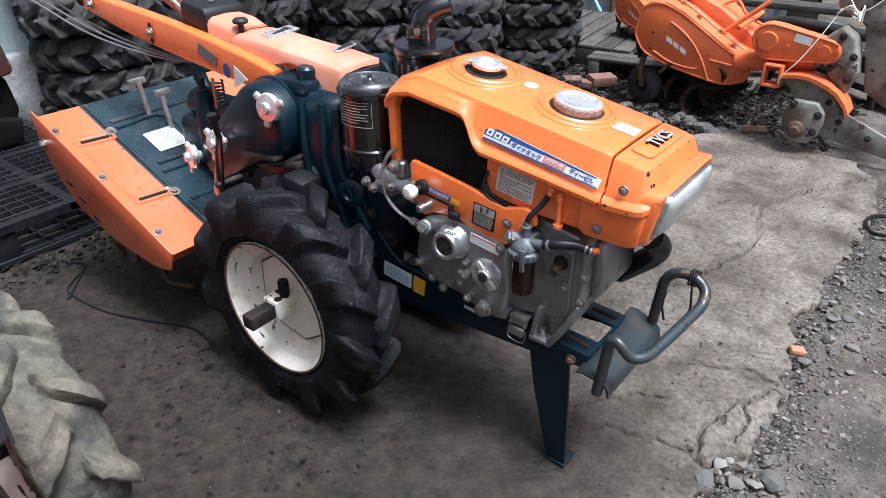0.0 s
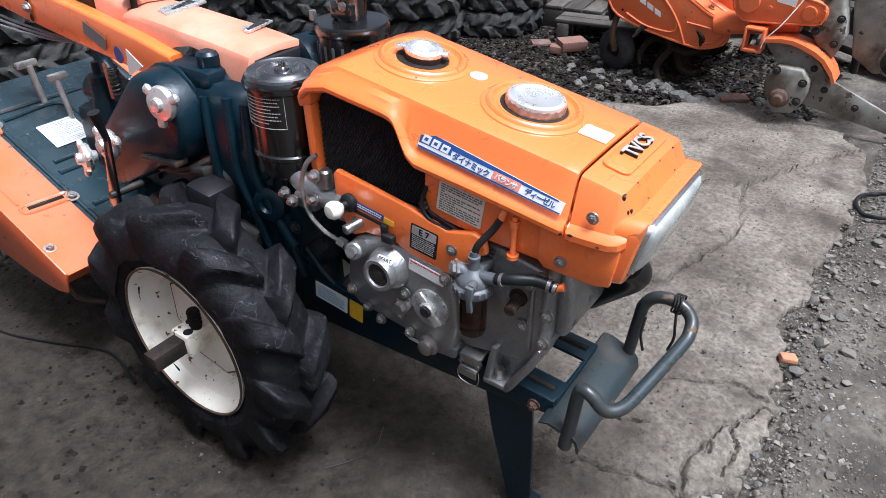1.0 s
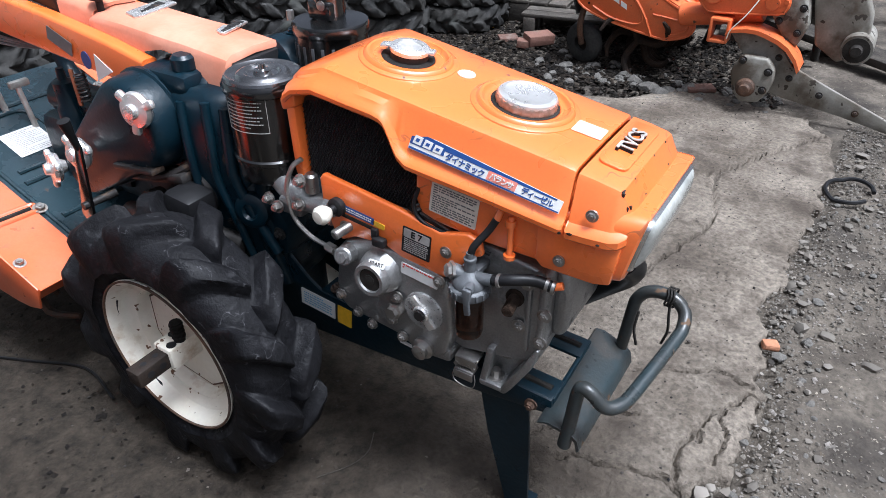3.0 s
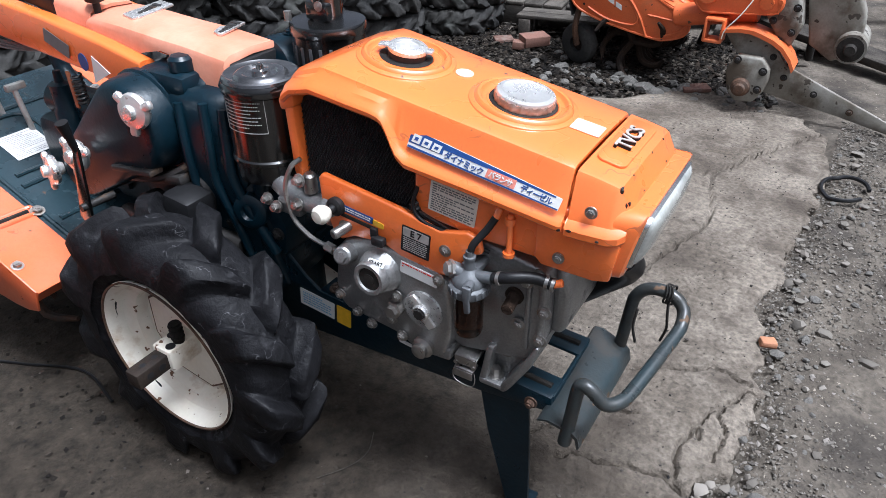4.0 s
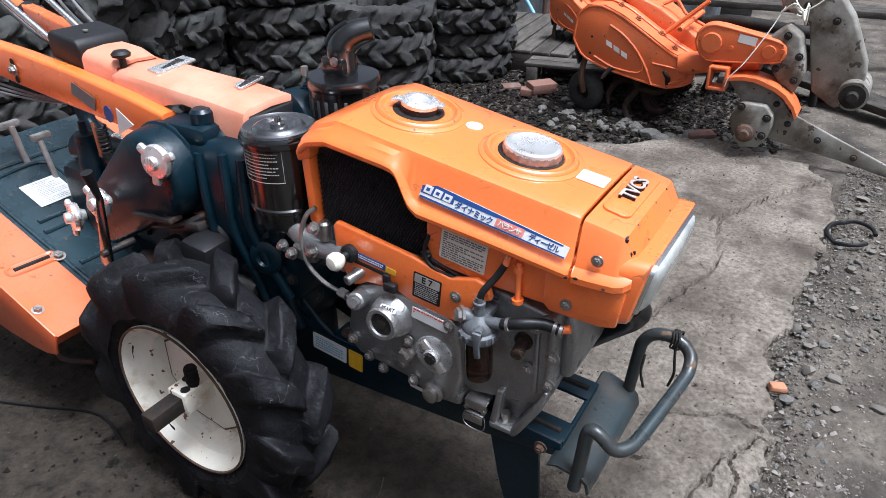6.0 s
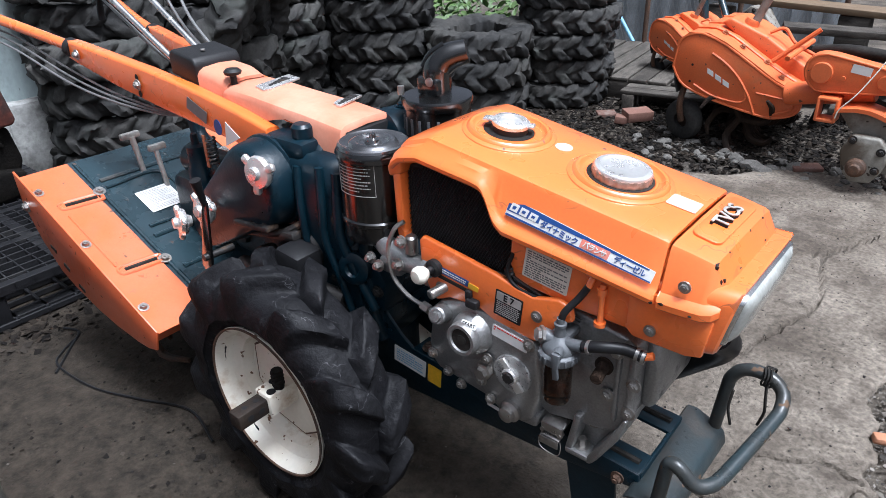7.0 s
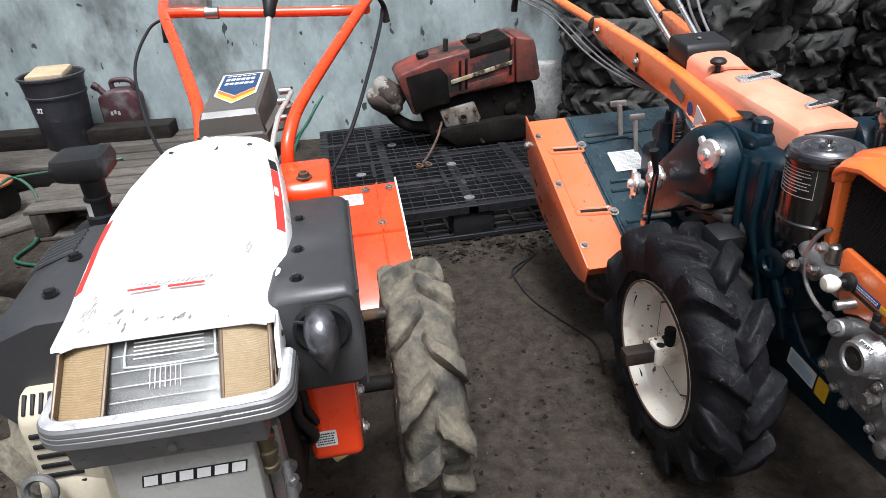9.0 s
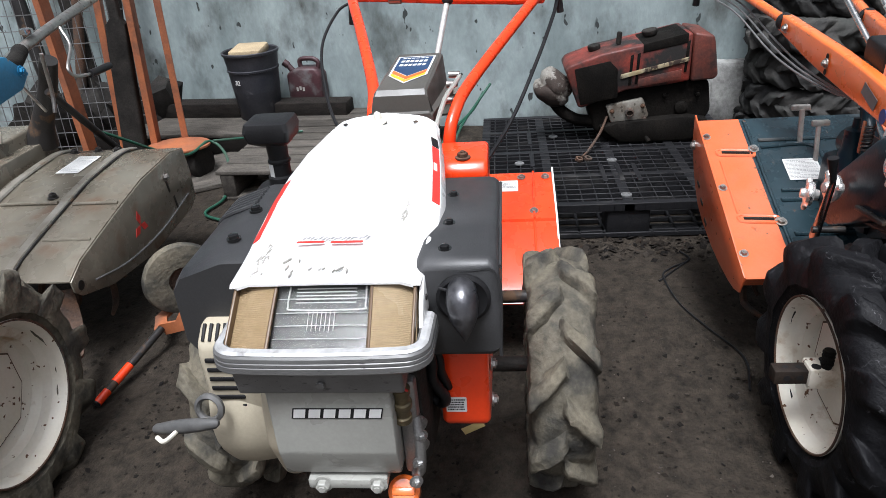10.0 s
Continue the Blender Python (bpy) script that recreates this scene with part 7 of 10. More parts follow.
    for cx, cy, rx, ry, n in ((0.405, -0.115, 0.035, 0.02, 26), (0.43, -0.06, 0.02, 0.03, 6), (0.31, 0.135, 0.025, 0.012, 16), (0.445, 0.03, 0.006, 0.09, 8)):
        for k in range(n):
            x, y, r = cx + rn.gauss(0, rx * 0.5), cy + rn.gauss(0, ry * 0.5), rn.uniform(0.001, 0.003)
            x = min(x, 0.45)
            zt = float(np.interp(x, [0.15, 0.25, 0.33, 0.36, 0.40, 0.452], [0.841, 0.825, 0.806, 0.798, 0.787, 0.777]))
            w = float(np.interp(x, [0.25, 0.33, 0.36, 0.40, 0.452], [0.153, 0.155, 0.153, 0.146, 0.142])) - float(np.interp(x, [0.36, 0.40, 0.452], [0.052, 0.037, 0.028]))
            if abs(y) > w:
                y = math.copysign(w - rn.uniform(0, 0.01), y)
            zt += 0.008 * (1 - abs(y) / w)
            sl = rn.uniform(-0.9, 0.2)
            L = r * rn.uniform(1.0, 3.5)
            pts = [(x + math.cos(a) * L * math.cos(sl) - math.sin(a) * r * 0.5 * math.sin(sl), y + math.cos(a) * L * math.sin(sl) + math.sin(a) * r * 0.5 * math.cos(sl)) for a in (0.2, 1.1, 2.3, 3.0, 4.2, 5.3)]
            q = B()
            top = [q.verts.new((px, py, zt + 0.0011 - 0.22 * (px - x))) for px, py in pts]
            low = [q.verts.new((px, py, zt - 0.002 - 0.22 * (px - x))) for px, py in pts]
            q.faces.new(top)
            for i in range(6):
                q.faces.new((top[i], low[i], low[(i + 1) % 6], top[(i + 1) % 6]))
            part("paint_scuff", q, M_SCUFF, hood)
    b = prism(B(), [(0.38, 0.682), (0.547, 0.684), (0.538, 0.632), (0.38, 0.63)], "y", -0.128, 0.118, 0.006, 3)
    lathe(b, [(0.006, 0), (0.006, 0.004)], (0.545, 0.0, 0.656), (1, 0, -0.2), 12)
    part("lower_apron", b, M_SILVERPL, tr, "scratched silver-grey plastic apron")
    for ob in [o for o in bpy.data.objects if o.type == "MESH" and (o.parent == tr or (o.parent and o.parent.parent == tr))]:
        for v in ob.data.vertices:  # the hood's front sits a little off centre
            v.co.y -= 0.011 * min(1.0, max(0.0, (v.co.x - 0.3) / 0.1))
    # engine with front plate
    b = prism(B(), [(0.42, 0.645), (0.505, 0.645), (0.518, 0.633), (0.518, 0.5), (0.502, 0.442), (0.42, 0.43)], "y", -0.11, 0.08, 0.005, 2)
    pl = part("front_plate", b, M_GREYPAINT, tr, "light grey engine front cover with the maker's mark")
    q = B()
    fm = face((0.5188, -0.008, 0.581), (1, 0, 0))
    for k in range(6):  # maker's mark as plain blocks
        x0 = -0.064 + k * 0.0232
        merge(q, prism(B(), [(x0, -0.008), (x0 + 0.018, -0.008), (x0 + 0.0215, 0.008), (x0 + 0.0035, 0.008)], "z", 0.0006, 0.0014))
    bmesh.ops.transform(q, matrix=fm, verts=q.verts)
    part("mark_block", q, M_PAPER, pl)
    q = prism(B(), [(-0.067, -0.0098), (0.0715, -0.0098), (0.076, 0.0098), (-0.0625, 0.0098)], "z", 0, 0.0008)
    bmesh.ops.transform(q, matrix=fm, verts=q.verts)
    part("mark_edge", q, M_INK, pl)
    b = prism(B(), [(0.2, 0.7), (0.44, 0.68), (0.46, 0.6), (0.45, 0.4), (0.3, 0.36), (0.2, 0.38)], "y", -0.11, 0.12, 0.02)
    part("engine_block", b, M_GUNGE, tr)
    b = B()
    for z, r in ((0.51, 0.018), (0.465, 0.018)):
        lathe(b, [(r, 0), (r, 0.02), (r * 0.7, 0.028), (r * 0.6, 0.04)], (0.44, 0.083, z), (0.6, 0.8, 0), 18)
    box(b, (0.45, 0.095, 0.51), (0.05, 0.03, 0.19), 0.008)
    tube(b, [(0.475, 0.098, 0.415), (0.487, 0.108, 0.44), (0.48, 0.11, 0.49), (0.465, 0.105, 0.53)], 0.009, 10)
    for p in ((0.497, 0.1, 0.42), (0.49, 0.107, 0.455), (0.478, 0.112, 0.5)):
        bolt(b, p, (1, 0.4, 0), 0.008, 0.009)
    part("engine_fittings", b, M_ALLOY, tr, "alloy fittings beside the front cover")
    b = lathe(B(), [(0.01, -0.036), (0.014, -0.034), (0.014, -0.024), (0.0115, -0.022), (0.0115, -0.006), (0.015, -0.004), (0.015, 0.006), (0.0115, 0.008), (0.0115, 0.024), (0.0135, 0.026), (0.0135, 0.034), (0.008, 0.037)], (0.485, 0.09, 0.57), (0.1, 0.05, 1), 24)
    part("lift_pump", b, M_BRASS, tr, "yellow-plated pump body with a bright rim")
    part("wire", tube(B(), [(0.5, 0.09, 0.632), (0.51, 0.096, 0.622), (0.5, 0.103, 0.608)], 0.0022, 6), M_REDINK, tr)
    b = box(B(), (0.46, -0.01, 0.425), (0.1, 0.13, 0.02), 0.004)
    for y in (-0.05, 0.04):
        bolt(b, (0.508, y, 0.425), (1, 0, 0), 0.011, 0.012)
    part("engine_mount", b, M_GREYPAINT, tr, "grey painted engine mount")
    b = lathe(B(), [(0.02, 0), (0.027, 0.004), (0.027, 0.02), (0.02, 0.026), (0, 0.027)], (0.47, 0.075, 0.37), (0.7, 0, 0.7), 20)
    box(b, (0.488, 0.075, 0.388), (0.012, 0.04, 0.014), 0.004, Matrix.Rotation(-0.78, 4, "Y"))
    part("oil_cap", b, M_ORANGE, tr, "orange oil filler cap")
    b = tube(B(), [(0.42, 0.112, 0.66), (0.412, 0.13, 0.6), (0.40, 0.128, 0.55), (0.385, 0.145, 0.5), (0.37, 0.135, 0.475), (0.36, 0.115, 0.48)], 0.009, 10)
    tube(b, [(0.40, 0.112, 0.65), (0.40, 0.14, 0.6), (0.392, 0.142, 0.56), (0.37, 0.15, 0.51)], 0.007, 10)
    part("black_hose", b, M_BLACKHOSE, tr)
    # cream recoil housing with louvres
    def rec(y, r, k=1.0):
        return [V(0.32 + k * r * math.cos(a), y, 0.47 + r * math.sin(a) * 1.08) for a in np.linspace(0, 2 * math.pi, 25)[:-1]]
    bm = loft(B(), [rec(-0.13, 0.115), rec(-0.2, 0.125), rec(-0.235, 0.124), rec(-0.256, 0.112), rec(-0.26, 0.06)])
    rc = part("recoil_housing", bm, M_CREAM, tr, "cream plastic starter housing with louvres")
    b = prism(B(), [(0.31, 0.63), (0.335, 0.665), (0.395, 0.665), (0.425, 0.642), (0.43, 0.62), (0.43, 0.44), (0.40, 0.40), (0.31, 0.40)], "y", -0.25, -0.14, 0.012, 3)
    part("louvre_box", b, M_CREAM, rc)
    for k in range(8):
        part("louvre", box(B(), (0.4295, -0.211, 0.614 - k * 0.0185), (0.006, 0.054, 0.0085), 0.0025), M_INK, rc)
    for k in range(6):
        part("louvre", box(B(), (0.4095, -0.238 + k * 0.0115, 0.655), (0.03, 0.005, 0.006), 0.001, Matrix.Rotation(0.75, 4, "Y")), M_INK, rc)
    b = prism(B(), [(0.36, 0.64), (0.43, 0.63), (0.47, 0.56), (0.48, 0.47), (0.44, 0.37), (0.36, 0.36)], "y", -0.148, -0.098, 0.02, 3)
    part("fan_cowl", b, M_CREAM, tr, "cream plastic fan cowl")
    b = loft(B(), [[V(0.485 + 0.02 * t + w * 0.36 * math.cos(a), -0.325 + 0.125 * t, 0.519 + 0.03 * t + w * 0.42 * math.sin(a)) for a in np.linspace(0, 2 * math.pi, 13)[:-1]] for t, w in ((0, 0.012), (0.04, 0.02), (0.3, 0.028), (0.5, 0.03), (0.7, 0.028), (0.96, 0.02), (1, 0.01))])
    ph = part("pull_handle", b, M_DUSTY, tr, "dusty grey plastic rope-pull handle")
    part("rope", tube(B(), [(0.498, -0.315, 0.513), (0.507, -0.3, 0.512), (0.506, -0.285, 0.522), (0.5, -0.275, 0.53)], 0.0038, 8), M_IVORY, ph, "frayed white rope knot")
    part("eye", lathe(B(), [(0.026, 0), (0.026, 0.006), (0.02, 0.01), (0.016, 0.006), (0.016, 0)], (0.455, -0.236, 0.538), (1, -0.1, 0.3), 22, cap=False), M_DUSTY, ph, "dusty grey guide ring")
    # dark side boxes
    b = loft(B(), [[V(x, y, z) for y, z in rrect(0.125, h, 0.018, 3, (0.182, zc))] for x, h, zc in ((0.095, 0.15, 0.708), (0.105, 0.166, 0.706), (0.41, 0.172, 0.702), (0.425, 0.164, 0.701), (0.432, 0.146, 0.701))])
    ab = part("side_box", b, M_DARKGREY, tr, "charcoal plastic silencer box with bolts along its top")
    b = B()
    for x in (0.185, 0.30, 0.39):
        lathe(b, [(0.0105, 0), (0.0105, 0.003), (0.008, 0.003)], (x, 0.163, 0.786), (0, 0, 1), 16)
        lathe(b, [(0.007, 0.002), (0.007, 0.008), (0.005, 0.009)], (x, 0.163, 0.786), (0, 0, 1), 6)
    part("bolts", b, M_BLACK, ab)
    tube_b = tube(B(), [(0.1, 0.245, 0.774), (0.42, 0.245, 0.772)], 0.003, 6, smooth=False)
    tube(tube_b, [(0.428, 0.13, 0.768), (0.43, 0.2, 0.772), (0.43, 0.242, 0.76), (0.43, 0.243, 0.62)], 0.003, 6, 5)
    part("seam", tube_b, M_DARKGREY, ab)
    b = lathe(B(), [(0.041, 0), (0.041, 0.006), (0.036, 0.009), (0.03, 0.006)], (0.431, 0.19, 0.727), (1, 0, 0), 26)
    part("outlet_ring", b, M_INK, ab)
    b = tube(B(), [(0.42, 0.189, 0.745), (0.446, 0.189, 0.744), (0.46, 0.19, 0.736), (0.469, 0.191, 0.716), (0.473, 0.192, 0.698), (0.475, 0.193, 0.678)], [0.019, 0.0225, 0.024, 0.021, 0.0125, 0.001], 22, 6)
    part("exhaust_spout", b, M_SPOUT, tr, "dark steel exhaust spout drooping to a point")
    b = tube(B(), [(0.44, 0.155, 0.748), (0.445, 0.175, 0.747), (0.44, 0.2, 0.75)], 0.0025, 6)
    lathe(b, [(0.006, 0), (0.006, 0.01)], (0.446, 0.19, 0.745), (0, 0.2, 1), 6)
    part("clamp", b, M_BLACKPLASTIC, tr)
    b = loft(B(), [[V(x, y, z) for y, z in ((-0.12, zt), (-0.2, zt - 0.002), (-0.272, zt - 0.028), (-0.288, zt - 0.05), (-0.288, 0.62), (-0.275, 0.6), (-0.12, 0.59))] for x, zt in ((0.06, 0.765), (0.075, 0.778), (0.36, 0.775), (0.378, 0.765))])
    lb = part("side_box", b, M_DARKGREY, tr, "charcoal plastic air box with ribbed shoulder")
    b = B()
    for x in (0.2, 0.315):
        lathe(b, [(0.012, 0), (0.012, 0.004), (0.0085, 0.004), (0.0085, 0.01), (0.006, 0.011)], (x, -0.195, 0.775), (0, 0, 1), 12)
    part("bolts", b, M_BLACK, lb)
    b = B()
    for k in range(6):
        tube(b, [(0.09 + k * 0.016, -0.205, 0.775), (0.09 + k * 0.016, -0.27, 0.752), (0.09 + k * 0.016, -0.287, 0.73)], 0.004, 6, 3)
    part("rib", b, M_DARKGREY, lb)
    # snorkel
    sx, sy = -0.03, -0.218
    b = lathe(B(), [(0.055, 0.64), (0.058, 0.65), (0.058, 0.728), (0.048, 0.737), (0.028, 0.74), (0.028, 0.756), (0.021, 0.759), (0.021, 0.785), (0.024, 0.787), (0.024, 0.792), (0.021, 0.795), (0.023, 0.838)], (sx, sy, 0), (0, 0, 1), 26)
    sn = part("snorkel", b, M_BLACKPLASTIC, tr, "black plastic air intake snorkel")
    b = loft(B(), [[V(x, y, z) for x, y in rrect(w, d, 0.01, 3, (sx + dx, sy))] for dx, w, d, z in ((0.0, 0.05, 0.06, 0.828), (0.008, 0.085, 0.088, 0.842), (0.012, 0.094, 0.096, 0.865), (0.012, 0.086, 0.088, 0.881), (0.012, 0.06, 0.066, 0.885))])
    part("cap", b, M_BLACKPLASTIC, sn)
    decal("sticker", 0.014, 0.036, face((sx + 0.0165, sy - 0.0135, 0.772), (0.8, -0.6, 0)), M_PAPER, sn)
    # red casings
    b = prism(B(), [(0.13, 0.625), (0.355, 0.62), (0.372, 0.605), (0.372, 0.43), (0.35, 0.412), (0.13, 0.4)], "y", 0.134, 0.219, 0.012, 3)
    rcx = part("belt_case", b, M_RED, tr, "glossy red belt case")
    lm = face((0.3725, 0.161, 0.474), (1, 0, 0))
    wl = decal("label_plate", 0.036, 0.032, lm, M_PAPER, rcx, "small white warning label")
    part("small_print", print_lines(B(), lm, 0.03, 0.026, 5, 41), M_INK, wl)
    b = B()
    for z in (0.45, 0.53):
        bolt(b, (0.33, 0.223, z), (0, 1, 0), 0.009, 0.008)
    part("bolts", b, M_STEEL, rcx)
    b = prism(B(), [(-0.24, 0.745), (-0.12, 0.74), (-0.10, 0.72), (-0.1, 0.6), (-0.24, 0.6)], "y", 0.1, 0.215, 0.01, 3)
    gc = part("gear_cover", b, M_RED, tr, "glossy red gear cover")
    part("bolts", bolt(B(), (-0.135, 0.16, 0.742), (0, 0, 1), 0.012, 0.012), M_RUSTY, gc)
    b = box(B(), (-0.1, 0.0, 0.5), (0.3, 0.16, 0.4), 0.03)
    box(b, (0.1, 0.0, 0.5), (0.3, 0.12, 0.15), 0.02)
    box(b, (0.0, 0, 0.29), (0.14, 0.14, 0.16), 0.03)
    part("gearbox", b, M_RED, tr, "red gearbox")
    part("axle", rod(B(), (0, -0.33, 0.28), (0, 0.33, 0.28), 0.018, 0.018, 14), M_GUNGE, tr, "dark oily axle")
    part("half_shaft", rod(B(), (0.02, 0.22, 0.475), (0.02, 0.3, 0.475), 0.014, 0.014, 12), M_DARKSTEEL, tr)
    # wheels
    for s in (-1, 1):
        c = V(0, s * 0.36, 0.275)
        wl = part("wheel", rim_mesh(B(), 0.158, 0.12, c, -s), M_RIM, tr, "off-white steel wheel", 30)
        part("tyre", tyre_mesh(B(), 0.277, 0.158, 0.14, 10, 0.032, 0.05, 0.6, rough=0.006, c=c, axis=(0, s, 0), fine=24, seed=s), M_RUBBER_MUD, wl, "mud-caked chevron tyre", 60)
    # red tiller cover
    N = V(0.24, 0, 1).normalized()
    def on(x, y, up=0.0):
        return V(x, y, 0.385 - 0.24 * (x + 0.88)) + N * up
    b = loft(B(), [[on(x, y0, u), on(x, y1, u), on(x, y1, u - 0.004), on(x, y0, u - 0.004)] for x, y0, y1, u in ((-0.92, -0.3, 0.4, 0), (-0.72, -0.3, 0.405, 0.01), (-0.66, -0.3, 0.405, 0.012), (-0.655, -0.3, 0.405, 0.004), (-0.42, -0.3, 0.405, -0.02), (-0.36, -0.3, 0.405, -0.05))])
    tl = part("tiller_cover", b, M_RED, tr, "glossy red tiller cover with white edging")
    b = prism(B(), [(-0.93, 0.41), (-0.66, 0.345), (-0.36, 0.21), (-0.36, 0.12), (-0.6, 0.2), (-0.93, 0.28)], "y", 0.402, 0.408, 0.0015)
    part("side_plate", b, M_WHITE, tl)
    tube_b = tube(B(), [on(-0.92, 0.34, 0.004), on(-0.66, 0.335, 0.014)], 0.004, 6, smooth=False)
    tube(tube_b, [on(-0.655, 0.335, 0.005), on(-0.42, 0.335, -0.018)], 0.004, 6, smooth=False)
    part("rib", tube_b, M_RED, tl)
    b = B()
    for x, y in ((-0.89, 0.3), (-0.7, 0.335), (-0.89, 0.38)):
        bolt(b, on(x, y, 0.011 if x > -0.8 else 0.004), N, 0.01, 0.009)
    part("bolts", b, M_STEEL, tl)
    lm = face(on(-0.84, 0.25, 0.006), N, (1, 0, -0.24), 180)
    wl = decal("label_plate", 0.075, 0.06, lm, M_PAPER, tl, "white paper label")
    part("small_print", print_lines(B(), lm, 0.065, 0.05, 8, 43), M_CABLE, wl)
    part("rotor_shaft", rod(B(), (-0.68, -0.28, 0.18), (-0.68, 0.28, 0.18), 0.02, 0.02, 12), M_RUSTY, tr)
    b = B()
    for i in range(10):
        y = -0.26 + i * 0.058
        for k in range(2):
            q = i * 1.7 + k * math.pi
            tube(b, [(-0.68, y, 0.18), (-0.68 + 0.11 * math.cos(q), y, 0.18 + 0.11 * math.sin(q)), (-0.68 + 0.16 * math.cos(q + 0.5), y + 0.03, 0.18 + 0.16 * math.sin(q + 0.5))], [0.01, 0.01, 0.006], 6, 3)
    part("tiller_rotor", b, M_RUSTY, tr)
    before = set(bpy.data.objects)
    # lever box with sticker
    def boxsec(x, zt, wt, wb=0.083):
        half = [(wb, 0.775), (wb, 0.8), (wt + 0.004, min(0.806, zt)), (wt, zt - 0.005), (wt - 0.006, zt)]
        return [V(x, -y - 0.01, z) for y, z in half] + [V(x, y - 0.01, z) for y, z in half[::-1]]
    bm = loft(B(), [boxsec(-0.282, 0.802, 0.075, 0.078), boxsec(-0.29, 0.806, 0.073, 0.078), boxsec(-0.292, 0.845, 0.066, 0.078), boxsec(-0.302, 0.857, 0.063, 0.078), boxsec(-0.42, 0.875, 0.062, 0.078), boxsec(-0.53, 0.892, 0.06, 0.078), boxsec(-0.545, 0.887, 0.058, 0.078), boxsec(-0.56, 0.84, 0.058, 0.078)])
    lv = part("lever_box", bm, M_OLIVEGREY, tr, "olive-grey plastic lever box with a coloured sticker", 25)
    fm = face((-0.424, -0.01, 0.8767), V(0.154, 0, 1).normalized(), (-1, 0, 0.154)) @ Matrix.Diagonal((0.83, 0.98, 1, 1))
    def field(name, pts, material, h):
        q = prism(B(), pts, "z", 0, h)
        bmesh.ops.transform(q, matrix=fm, verts=q.verts)
        return part(name, q, material, lv)
    field("sticker", [(-0.058, 0.085), (-0.058, -0.04), (0, -0.092), (0.058, -0.04), (0.058, 0.085)], M_PAPER, 0.001)
    field("sticker_blue", [(-0.052, 0.08), (-0.052, -0.005), (0, -0.048), (0.052, -0.005), (0.052, 0.08)], M_NAVY, 0.0016)
    field("sticker_red", [(-0.052, -0.008), (-0.052, -0.026), (0, -0.068), (0.052, -0.026), (0.052, -0.008), (0, -0.051)], M_REDORANGE, 0.0016)
    field("sticker_yellow", [(-0.052, -0.028), (-0.052, -0.042), (0, -0.085), (0.052, -0.042), (0.052, -0.028), (0, -0.07)], M_YELLOW, 0.0016)
    q = B()
    for k, (y, h) in enumerate(((0.068, 0.004), (0.043, 0.013), (0.018, 0.012))):
        for j in range(6):
            merge(q, prism(B(), [(-0.042 + j * 0.014, y), (-0.032 + j * 0.014, y), (-0.030 + j * 0.014, y + h), (-0.040 + j * 0.014, y + h)], "z", 0.001, 0.0022))
    bmesh.ops.transform(q, matrix=fm, verts=q.verts)
    part("mark_block", q, M_PAPER, lv)
    b = B()
    for x, y, z in ((-0.46, 0.09, 0.825), (-0.5, 0.09, 0.84), (-0.4, 0.09, 0.8)):
        rod(b, (x, y - 0.02, z), (x, y + 0.008, z), 0.009, 0.008, 10)
    part("side_knob", b, M_STEEL, lv)
    tube_b = tube(B(), [(-0.2, 0.08, 0.76), (-0.27, 0.085, 0.8), (-0.34, 0.09, 0.825), (-0.4, 0.1, 0.838), (-0.46, 0.105, 0.845)], 0.006, 8)
    part("link_rod", tube_b, M_GREYPAINT, tr)
    # handles
    for s in (-1, 1):
        k = 0.03 if s < 0 else 0.0  # the far bar is set closer in
        b = tube(B(), [(-0.28, s * 0.1 + k, 0.64), (-0.27, s * 0.105 + k, 0.74), (-0.31, s * 0.115 + k, 0.795), (-0.42, s * 0.14 + k, 0.84), (-0.72, s * 0.235 + k * 0.5, 0.935), (-0.95, s * 0.305, 1.0), (-1.15, s * 0.335, 1.02), (-1.4, s * 0.345, 1.0)], 0.015, 16, 6)
        hd = part("handle_bar", b, M_RED, tr, "red bent tube handlebar")
        part("grip", tube(B(), [(-1.38, s * 0.345, 1.0), (-1.52, s * 0.347, 0.97)], 0.021, 14, smooth=False), M_BLACKHOSE, hd)
        b = tube(B(), [(-0.98, s * 0.32, 0.985), (-1.02, s * 0.335, 0.95), (-1.03, s * 0.34, 0.9)], [0.006, 0.009, 0.012], 8)
        part("hand_lever", b, M_BLACKPLASTIC, hd, "black hand lever")
    b = tube(B(), [(-0.9, 0.29, 0.962), (-0.94, 0.22, 0.957), (-0.96, 0.0, 0.968), (-0.96, -0.2, 0.985), (-0.93, -0.3, 0.995)], 0.0145, 14, 6)
    part("cross_tube", b, M_RED, tr, "red cross tube between the handlebars")
    part("switch_bracket", box(B(), (-0.99, -0.235, 1.005), (0.06, 0.11, 0.06), 0.008), M_STEEL, tr, "bright steel bracket on the cross tube")
    for y, z in ((-0.17, 0.982), (0.2, 0.958)):
        part("tube_clamp", lathe(B(), [(0.016, -0.02), (0.018, -0.018), (0.018, 0.018), (0.016, 0.02)], (-0.955, y, z), (0, 1, -0.05), 16), M_STEEL, tr)
    b = rod(B(), (-0.69, -0.01, 0.8), (-0.812, 0.02, 0.985), 0.0085, 0.0085, 12)
    sr = part("shift_rod", b, M_BRIGHT, tr, "bright steel shift rod with a black knob")
    part("knob", lathe(B(), [(0.01, -0.012), (0.016, -0.004), (0.018, 0.02), (0.023, 0.045), (0.018, 0.06), (0, 0.064)], (-0.812, 0.02, 0.985), (-0.55, 0.1, 0.83), 20), M_BLACKPLASTIC, sr, "black plastic knob")
    b = tube(B(), [(-1.0, -0.32, 0.975), (-0.95, -0.36, 0.95), (-0.8, -0.37, 0.87), (-0.6, -0.3, 0.76), (-0.45, -0.22, 0.7), (-0.3, -0.15, 0.66)], 0.0045, 8)
